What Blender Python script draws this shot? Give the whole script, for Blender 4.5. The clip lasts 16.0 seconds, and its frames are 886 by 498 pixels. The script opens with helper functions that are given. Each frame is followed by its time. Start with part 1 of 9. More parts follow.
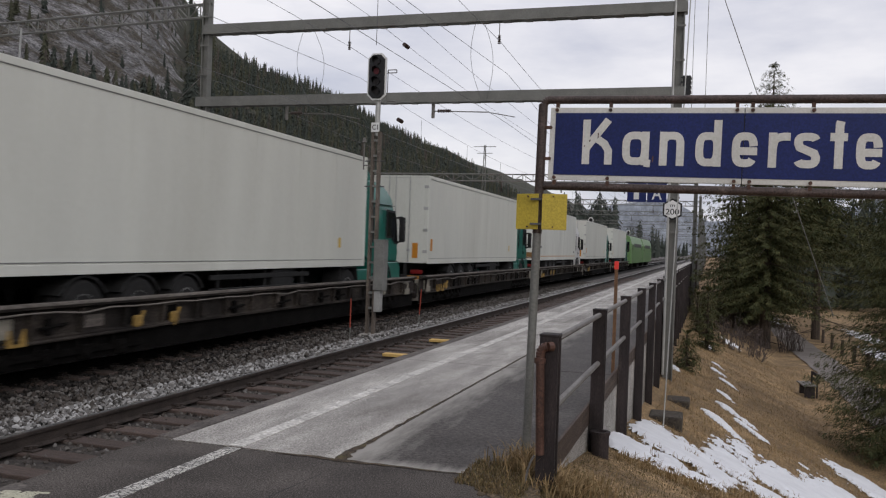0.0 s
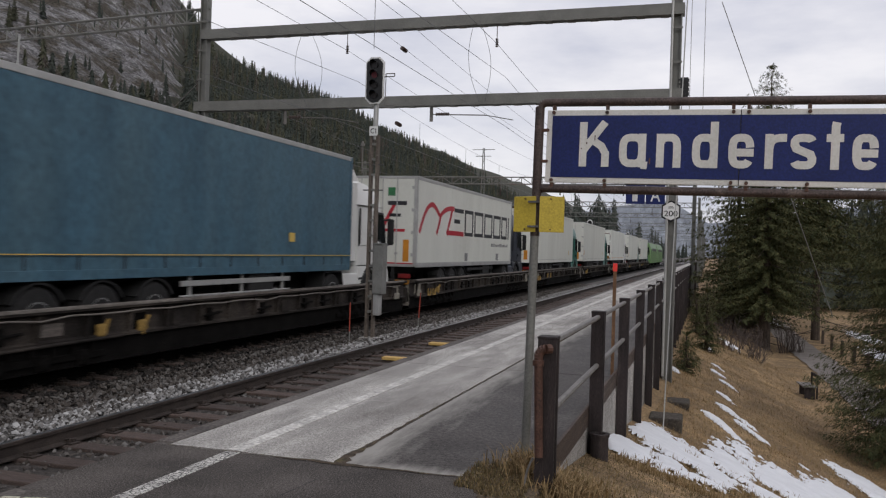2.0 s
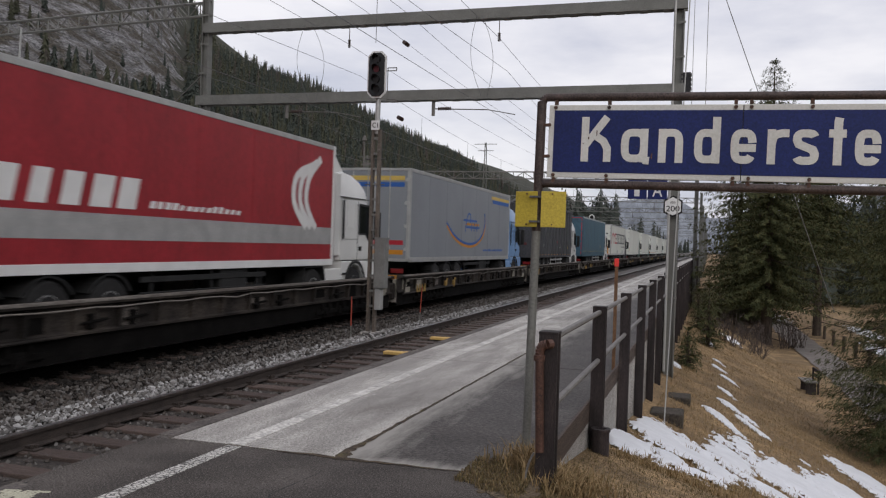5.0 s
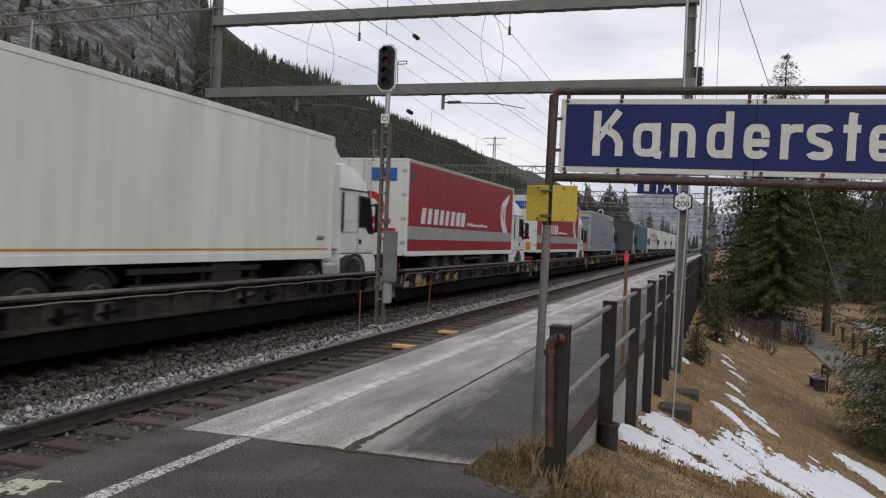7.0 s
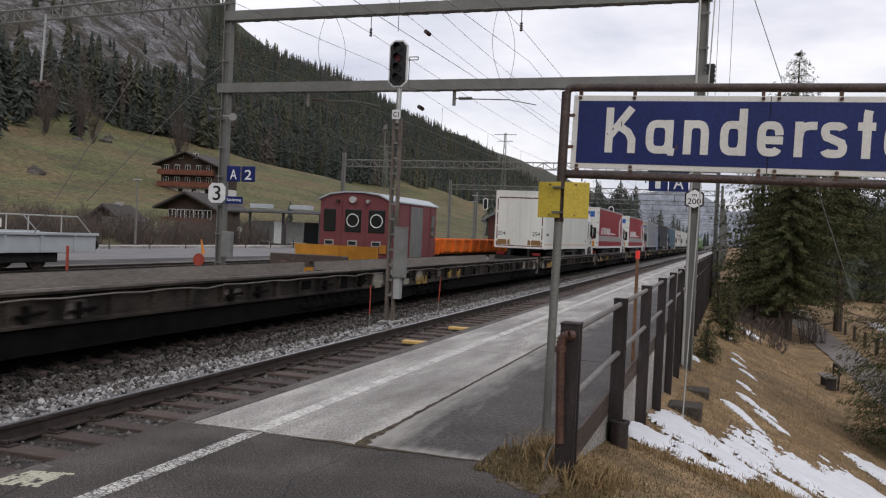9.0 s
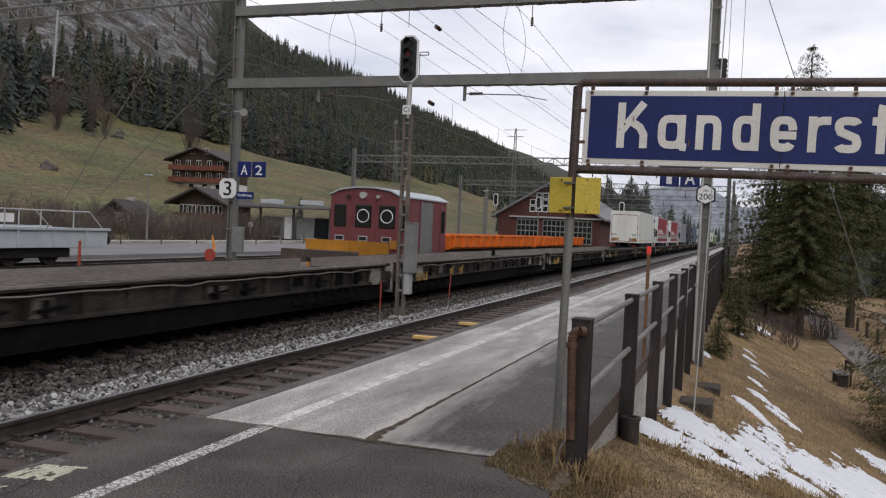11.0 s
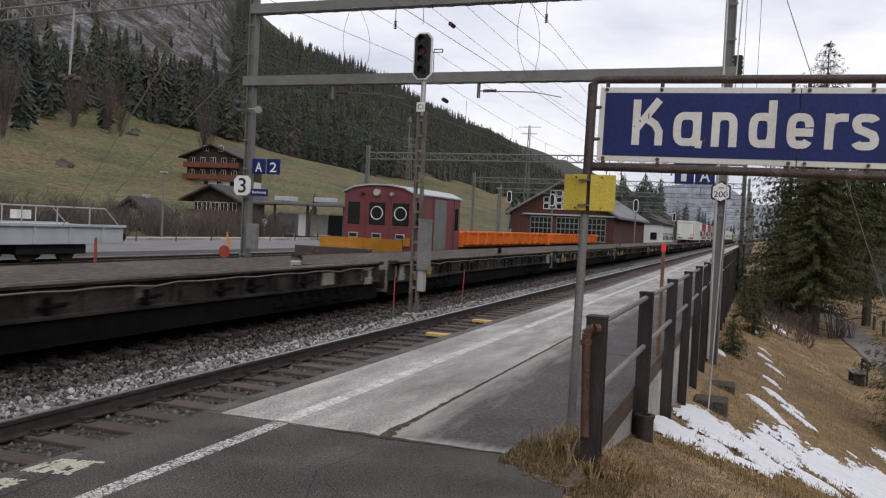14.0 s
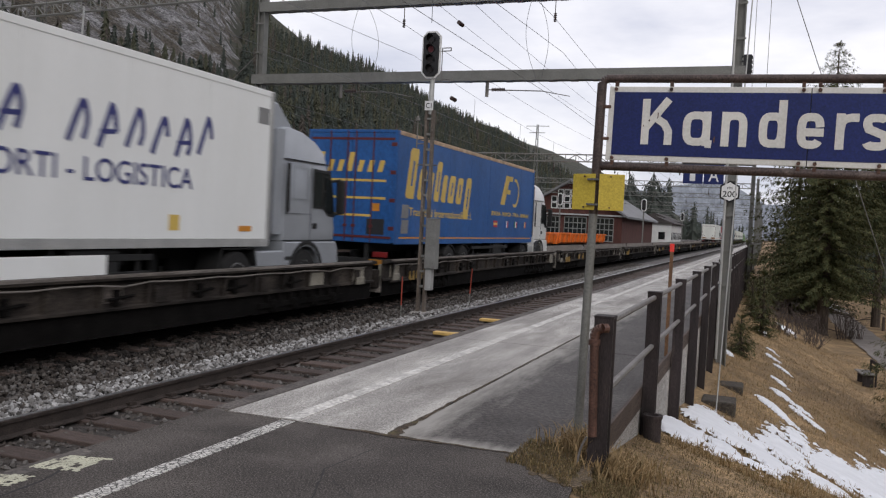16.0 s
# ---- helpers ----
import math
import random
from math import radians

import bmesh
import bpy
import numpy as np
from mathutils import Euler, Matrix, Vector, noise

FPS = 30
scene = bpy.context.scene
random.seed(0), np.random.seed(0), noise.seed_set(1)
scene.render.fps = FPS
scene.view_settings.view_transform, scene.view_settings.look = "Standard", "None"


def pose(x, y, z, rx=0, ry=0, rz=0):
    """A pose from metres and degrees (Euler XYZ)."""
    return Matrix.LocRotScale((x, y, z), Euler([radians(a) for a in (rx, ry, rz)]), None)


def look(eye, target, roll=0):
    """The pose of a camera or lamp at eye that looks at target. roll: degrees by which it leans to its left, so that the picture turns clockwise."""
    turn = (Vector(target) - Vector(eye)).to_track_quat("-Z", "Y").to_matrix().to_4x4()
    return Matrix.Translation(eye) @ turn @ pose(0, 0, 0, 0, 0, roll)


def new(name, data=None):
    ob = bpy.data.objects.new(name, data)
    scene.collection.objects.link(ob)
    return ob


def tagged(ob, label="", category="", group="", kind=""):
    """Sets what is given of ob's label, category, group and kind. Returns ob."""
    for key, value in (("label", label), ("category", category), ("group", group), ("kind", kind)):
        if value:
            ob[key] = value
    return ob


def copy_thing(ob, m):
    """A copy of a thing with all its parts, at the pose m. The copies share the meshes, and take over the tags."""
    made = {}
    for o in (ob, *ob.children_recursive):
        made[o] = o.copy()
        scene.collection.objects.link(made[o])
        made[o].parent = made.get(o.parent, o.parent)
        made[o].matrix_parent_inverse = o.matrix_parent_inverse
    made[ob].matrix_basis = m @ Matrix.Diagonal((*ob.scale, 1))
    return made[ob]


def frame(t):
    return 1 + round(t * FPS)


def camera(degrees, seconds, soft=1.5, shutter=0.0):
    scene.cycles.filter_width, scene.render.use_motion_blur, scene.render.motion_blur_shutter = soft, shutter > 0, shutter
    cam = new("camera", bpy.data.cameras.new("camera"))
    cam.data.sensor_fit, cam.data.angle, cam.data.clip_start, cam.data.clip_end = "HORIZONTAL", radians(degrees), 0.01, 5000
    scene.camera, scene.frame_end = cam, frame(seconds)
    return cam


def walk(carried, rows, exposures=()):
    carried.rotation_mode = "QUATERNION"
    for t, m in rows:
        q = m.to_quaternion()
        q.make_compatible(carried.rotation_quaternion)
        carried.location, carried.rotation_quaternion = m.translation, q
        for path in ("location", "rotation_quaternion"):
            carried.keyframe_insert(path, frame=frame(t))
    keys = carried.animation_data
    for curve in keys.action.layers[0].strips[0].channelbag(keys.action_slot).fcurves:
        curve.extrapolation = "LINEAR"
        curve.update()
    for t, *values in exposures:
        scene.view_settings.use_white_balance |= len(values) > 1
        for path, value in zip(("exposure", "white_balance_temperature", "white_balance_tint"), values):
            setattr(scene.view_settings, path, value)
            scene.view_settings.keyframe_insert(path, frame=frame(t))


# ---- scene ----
# ------------------------------------------------------------ camera
# the platform surface is z = 0; +y runs along the tracks
cam = camera(55.29, 16.0, soft=1.2, shutter=0.2)
EXPO = [(0.0, -0.1), (4.2, -0.08), (7.0, 0.0), (8.0, 0.0), (9.0, 0.09), (16.0, 0.13)]
# seconds, eye, turn to the left of the tracks, tilt, lean
ROWS = [
    (0.0, 0.025, -0.000, 1.659, 17.394, -0.224, 2.040),
    (0.5, 0.031, 0.000, 1.663, 17.434, -0.139, 1.967),
    (1.0, 0.033, 0.000, 1.659, 17.428, -0.080, 1.870),
    (1.5, 0.039, 0.004, 1.664, 17.427, -0.055, 1.775),
    (2.0, 0.039, -0.003, 1.659, 17.363, -0.007, 1.686),
    (2.5, 0.038, -0.000, 1.661, 17.305, -0.052, 1.680),
    (3.0, 0.036, -0.004, 1.659, 17.261, -0.101, 1.791),
    (3.5, 0.039, -0.000, 1.660, 17.262, -0.138, 1.723),
    (4.0, 0.041, 0.002, 1.662, 17.299, -0.180, 1.698),
    (6.5, 0.029, 0.001, 1.658, 17.830, -0.748, 2.128),
    (7.0, 0.020, 0.003, 1.657, 18.003, -0.811, 2.192),
    (7.5, 0.013, -0.001, 1.660, 18.233, -0.902, 2.500),
    (8.0, 0.013, 0.002, 1.658, 18.460, -0.989, 2.415),
    (8.5, 0.013, 0.003, 1.656, 18.605, -1.014, 2.529),
    (9.0, 0.010, -0.001, 1.656, 18.663, -1.097, 2.526),
    (11.5, 0.002, 0.003, 1.655, 19.494, -1.498, 2.544),
    (12.0, 0.002, -0.008, 1.654, 19.591, -1.545, 2.527),
    (12.5, 0.001, -0.004, 1.653, 19.673, -1.557, 2.610),
    (13.0, -0.001, -0.005, 1.650, 19.829, -1.590, 2.565),
    (13.5, -0.005, -0.000, 1.652, 20.023, -1.594, 2.535),
    (14.0, -0.003, -0.007, 1.654, 20.228, -1.661, 2.650),
    (14.5, -0.008, -0.007, 1.652, 20.348, -1.711, 2.706),
    (15.0, -0.011, -0.005, 1.655, 20.474, -1.762, 2.827),
    (15.5, -0.009, -0.007, 1.656, 20.580, -1.767, 2.861),
    (16.0, -0.009, -0.005, 1.655, 20.730, -1.770, 2.880),
]


def aimed(x, y, z, turn, tilt, lean):
    a, b = radians(turn), radians(tilt)
    d = Vector((-math.sin(a) * math.cos(b), math.cos(a) * math.cos(b), math.sin(b)))
    eye = Vector((x, y, z))
    return look(eye, eye + d * 10, lean)


walk(cam, [(r[0], aimed(*r[1:])) for r in ROWS], exposures=EXPO)

# ------------------------------------------------------------ world and light
world = bpy.data.worlds.new("overcast_sky")
scene.world = world
world.use_nodes = True
wn, wl = world.node_tree.nodes, world.node_tree.links
wn.clear()
w_out = wn.new("ShaderNodeOutputWorld")
w_bg = wn.new("ShaderNodeBackground")
w_bg.inputs["Strength"].default_value = 1.0
w_sky = wn.new("ShaderNodeTexSky")
w_sky.sky_type = "NISHITA"
w_sky.sun_disc = False
w_sky.sun_elevation, w_sky.sun_rotation = radians(38), radians(150)
w_dim = wn.new("ShaderNodeMixRGB")
w_dim.blend_type = "MULTIPLY"
w_dim.inputs[0].default_value = 1.0
w_dim.inputs[2].default_value = (0.12, 0.12, 0.12, 1)
w_tc = wn.new("ShaderNodeTexCoord")
w_map = wn.new("ShaderNodeMapping")
w_map.inputs["Scale"].default_value = (1.0, 1.0, 3.2)
w_noise = wn.new("ShaderNodeTexNoise")
w_noise.inputs["Scale"].default_value = 2.6
w_noise.inputs["Detail"].default_value = 7
w_noise.inputs["Roughness"].default_value = 0.55
w_ramp = wn.new("ShaderNodeValToRGB")
w_ramp.color_ramp.elements[0].position = 0.34
w_ramp.color_ramp.elements[0].color = (0.53, 0.54, 0.64, 1)
w_ramp.color_ramp.elements[1].position = 0.62
w_ramp.color_ramp.elements[1].color = (0.91, 0.885, 0.915, 1)
w_mix = wn.new("ShaderNodeMixRGB")
w_mix.inputs[0].default_value = 0.9
wl.new(w_sky.outputs[0], w_dim.inputs[1])
wl.new(w_tc.outputs["Generated"], w_map.inputs[0])
wl.new(w_map.outputs[0], w_noise.inputs["Vector"])
wl.new(w_noise.outputs["Fac"], w_ramp.inputs[0])
wl.new(w_dim.outputs[0], w_mix.inputs[1])
wl.new(w_ramp.outputs[0], w_mix.inputs[2])
w_sep = wn.new("ShaderNodeSeparateXYZ")
w_rise = wn.new("ShaderNodeMapRange")
w_rise.inputs["From Min"].default_value, w_rise.inputs["From Max"].default_value = 0.05, 0.9
w_rise.inputs["To Min"].default_value, w_rise.inputs["To Max"].default_value = 1.06, 1.28
w_lift = wn.new("ShaderNodeVectorMath")
w_lift.operation = "SCALE"
wl.new(w_tc.outputs["Generated"], w_sep.inputs[0])
wl.new(w_sep.outputs["Z"], w_rise.inputs["Value"])
wl.new(w_mix.outputs[0], w_lift.inputs[0])
wl.new(w_rise.outputs[0], w_lift.inputs["Scale"])
wl.new(w_lift.outputs[0], w_bg.inputs["Color"])
wl.new(w_bg.outputs[0], w_out.inputs["Surface"])

sun_data = bpy.data.lights.new("sun", "SUN")
sun_data.energy, sun_data.angle, sun_data.color = 0.75, radians(40), (1.0, 0.97, 0.92)
sun = new("sun", sun_data)
sun.matrix_world = look((60, -50, 60), (0, 20, 0))


# ------------------------------------------------------------ materials
def mat(name, col, rough=0.7, metal=0.0, var=0.2, scale=3.0, fine=60.0, bump=0.15, second=None, amount=0.4, stretch=(1, 1, 1), soft=0.12, per_object=0.0, spec=0.4, speck=None):
    """Principled surface with variation at two scales, a second tone in patches and fine relief."""
    m = bpy.data.materials.new(name)
    m.use_nodes = True
    n, l = m.node_tree.nodes, m.node_tree.links
    b = n["Principled BSDF"]
    tc, mp = n.new("ShaderNodeTexCoord"), n.new("ShaderNodeMapping")
    mp.inputs["Scale"].default_value = stretch
    l.new(tc.outputs["Object"], mp.inputs[0])
    big, small = n.new("ShaderNodeTexNoise"), n.new("ShaderNodeTexNoise")
    for k, s, d in ((big, scale, 5), (small, fine, 6)):
        k.inputs["Scale"].default_value, k.inputs["Detail"].default_value = s, d
        k.inputs["Roughness"].default_value = 0.72 if k is small else 0.5
        l.new(mp.outputs[0], k.inputs["Vector"])
    ramp = n.new("ShaderNodeValToRGB")
    lo, hi = ramp.color_ramp.elements
    lo.position, hi.position = 0.3, 0.7
    lo.color = (*[c * (1 - var) for c in col], 1)
    hi.color = (*[min(c * (1 + var), 0.95) for c in col], 1)
    l.new(big.outputs["Fac"], ramp.inputs[0])
    colour = ramp.outputs[0]
    if second:
        other = n.new("ShaderNodeTexNoise")
        other.inputs["Scale"].default_value, other.inputs["Detail"].default_value = scale * 0.45, 8
        other.inputs["Roughness"].default_value = 0.65
        l.new(mp.outputs[0], other.inputs["Vector"])
        r2 = n.new("ShaderNodeValToRGB")
        r2.color_ramp.elements[0].position, r2.color_ramp.elements[1].position = 1 - amount - soft / 2, min(1 - amount + soft / 2, 1)
        l.new(other.outputs["Fac"], r2.inputs[0])
        mx = n.new("ShaderNodeMixRGB")
        mx.inputs[2].default_value = (*second, 1)
        l.new(r2.outputs[0], mx.inputs[0])
        l.new(colour, mx.inputs[1])
        colour = mx.outputs[0]
    grain = n.new("ShaderNodeMixRGB")
    grain.blend_type = "OVERLAY"
    grain.inputs[0].default_value = min(0.85, var * 1.8)
    crisp = n.new("ShaderNodeMapRange")
    crisp.inputs["From Min"].default_value, crisp.inputs["From Max"].default_value = 0.34, 0.66
    l.new(small.outputs["Fac"], crisp.inputs["Value"])
    l.new(colour, grain.inputs[1])
    l.new(crisp.outputs[0], grain.inputs[2])
    colour = grain.outputs[0]
    for size, tone, share in speck or ():
        dots, cut, mx = n.new("ShaderNodeTexNoise"), n.new("ShaderNodeMapRange"), n.new("ShaderNodeMixRGB")
        dots.inputs["Scale"].default_value, dots.inputs["Detail"].default_value = size, 1.5
        cut.inputs["From Min"].default_value, cut.inputs["From Max"].default_value = 1 - share - 0.03, 1 - share + 0.04
        mx.inputs[2].default_value = (*tone, 1)
        l.new(tc.outputs["Object"], dots.inputs["Vector"])
        l.new(dots.outputs["Fac"], cut.inputs["Value"])
        l.new(cut.outputs[0], mx.inputs[0])
        l.new(colour, mx.inputs[1])
        colour = mx.outputs[0]
    if per_object:
        info, hsv = n.new("ShaderNodeObjectInfo"), n.new("ShaderNodeHueSaturation")
        rng = n.new("ShaderNodeMapRange")
        rng.inputs["To Min"].default_value, rng.inputs["To Max"].default_value = 1 - per_object, 1 + per_object
        l.new(info.outputs["Random"], rng.inputs["Value"])
        l.new(rng.outputs[0], hsv.inputs["Value"])
        l.new(colour, hsv.inputs["Color"])
        colour = hsv.outputs[0]
    l.new(colour, b.inputs["Base Color"])
    b.inputs["Roughness"].default_value, b.inputs["Metallic"].default_value = rough, metal
    b.inputs["Specular IOR Level"].default_value = spec
    if bump:
        bp = n.new("ShaderNodeBump")
        bp.inputs["Strength"].default_value, bp.inputs["Distance"].default_value = bump, 0.01
        l.new(small.outputs["Fac"], bp.inputs["Height"])
        l.new(bp.outputs[0], b.inputs["Normal"])
    return m


def island_mat(name, cols, rough=0.9):
    """Loose pieces in one mesh, each with its own tone."""
    m = bpy.data.materials.new(name)
    m.use_nodes = True
    n, l = m.node_tree.nodes, m.node_tree.links
    g, ramp = n.new("ShaderNodeNewGeometry"), n.new("ShaderNodeValToRGB")
    ramp.color_ramp.interpolation = "LINEAR"
    while len(ramp.color_ramp.elements) < len(cols):
        ramp.color_ramp.elements.new(0.5)
    for i, c in enumerate(cols):
        ramp.color_ramp.elements[i].position, ramp.color_ramp.elements[i].color = i / (len(cols) - 1), (*c, 1)
    l.new(g.outputs["Random Per Island"], ramp.inputs[0])
    l.new(ramp.outputs[0], n["Principled BSDF"].inputs["Base Color"])
    n["Principled BSDF"].inputs["Roughness"].default_value = rough
    n["Principled BSDF"].inputs["Specular IOR Level"].default_value = 0.25
    return m


def lamp_mat(name, col, strength):
    m = bpy.data.materials.new(name)
    m.use_nodes = True
    b = m.node_tree.nodes["Principled BSDF"]
    b.inputs["Base Color"].default_value = (*col, 1)
    b.inputs["Emission Color"].default_value, b.inputs["Emission Strength"].default_value = (*col, 1), strength
    return m


def lane_mat():
    """Concrete lane, dry and pale along the joint, dark and wet towards the fence, with a ragged border."""
    m = mat("wet_concrete", (0.082, 0.074, 0.069), 0.36, var=0.4, scale=1.2, fine=22, bump=0.25, second=(0.052, 0.045, 0.041), amount=0.48, soft=0.3, spec=0.12, speck=((70, (0.024, 0.021, 0.02), 0.4), (60, (0.11, 0.1, 0.093), 0.35)))
    n, l = m.node_tree.nodes, m.node_tree.links
    b = n["Principled BSDF"]
    old = b.inputs["Base Color"].links[0].from_socket
    tc, sep, nz = n.new("ShaderNodeTexCoord"), n.new("ShaderNodeSeparateXYZ"), n.new("ShaderNodeTexNoise")
    nz.inputs["Scale"].default_value, nz.inputs["Detail"].default_value, nz.inputs["Roughness"].default_value = 2.2, 9, 0.68
    along = n.new("ShaderNodeMapping")
    along.inputs["Scale"].default_value = (2.6, 0.4, 1.0)
    l.new(tc.outputs["Object"], sep.inputs[0])
    l.new(tc.outputs["Object"], along.inputs[0])
    l.new(along.outputs[0], nz.inputs["Vector"])

    def calc(op, a, c):
        k = n.new("ShaderNodeMath")
        k.operation = op
        for i, v in ((0, a), (1, c)):
            if isinstance(v, (int, float)):
                k.inputs[i].default_value = v
            else:
                l.new(v, k.inputs[i])
        return k.outputs[0]
    away = calc("MINIMUM", calc("ADD", sep.outputs["X"], 2.43), calc("MULTIPLY", calc("SUBTRACT", sep.outputs["Y"], 6.0), 1.6))
    dry = calc("ADD", away, calc("MULTIPLY", calc("SUBTRACT", nz.outputs["Fac"], 0.5), 0.95))
    rg = n.new("ShaderNodeMapRange")
    rg.inputs["From Min"].default_value, rg.inputs["From Max"].default_value = -0.14, 0.22
    l.new(dry, rg.inputs["Value"])
    mx = n.new("ShaderNodeMixRGB")
    mx.inputs[1].default_value = (0.29, 0.277, 0.255, 1)
    l.new(rg.outputs[0], mx.inputs[0])
    l.new(old, mx.inputs[2])
    l.new(mx.outputs[0], b.inputs["Base Color"])
    rr = n.new("ShaderNodeMapRange")
    rr.inputs["To Min"].default_value, rr.inputs["To Max"].default_value = 0.85, 0.6
    l.new(rg.outputs[0], rr.inputs["Value"])
    l.new(rr.outputs[0], b.inputs["Roughness"])
    return m


def crackle_mat():
    """White road paint broken up by a net of fine dark cracks, flaking off in places."""
    m = mat("white_line", (0.50, 0.485, 0.45), 0.75, var=0.25, scale=6, fine=60, bump=0.4, second=(0.12, 0.115, 0.11), amount=0.40, soft=0.05)
    n, l = m.node_tree.nodes, m.node_tree.links
    b = n["Principled BSDF"]
    old = b.inputs["Base Color"].links[0].from_socket
    tc, nz, vo, add = n.new("ShaderNodeTexCoord"), n.new("ShaderNodeTexNoise"), n.new("ShaderNodeTexVoronoi"), n.new("ShaderNodeVectorMath")
    nz.inputs["Scale"].default_value = 9
    vo.feature = "DISTANCE_TO_EDGE"
    vo.inputs["Scale"].default_value = 24
    sc = n.new("ShaderNodeVectorMath")
    sc.operation = "SCALE"
    sc.inputs["Scale"].default_value = 0.08
    l.new(tc.outputs["Object"], nz.inputs["Vector"])
    l.new(nz.outputs["Color"], sc.inputs[0])
    l.new(tc.outputs["Object"], add.inputs[0])
    l.new(sc.outputs[0], add.inputs[1])
    l.new(add.outputs[0], vo.inputs["Vector"])
    rg, mx = n.new("ShaderNodeMapRange"), n.new("ShaderNodeMixRGB")
    rg.inputs["From Min"].default_value, rg.inputs["From Max"].default_value = 0.03, 0.12
    l.new(vo.outputs["Distance"], rg.inputs["Value"])
    mx.inputs[1].default_value = (0.06, 0.056, 0.052, 1)
    l.new(rg.outputs[0], mx.inputs[0])
    l.new(old, mx.inputs[2])
    l.new(mx.outputs[0], b.inputs["Base Color"])
    return m


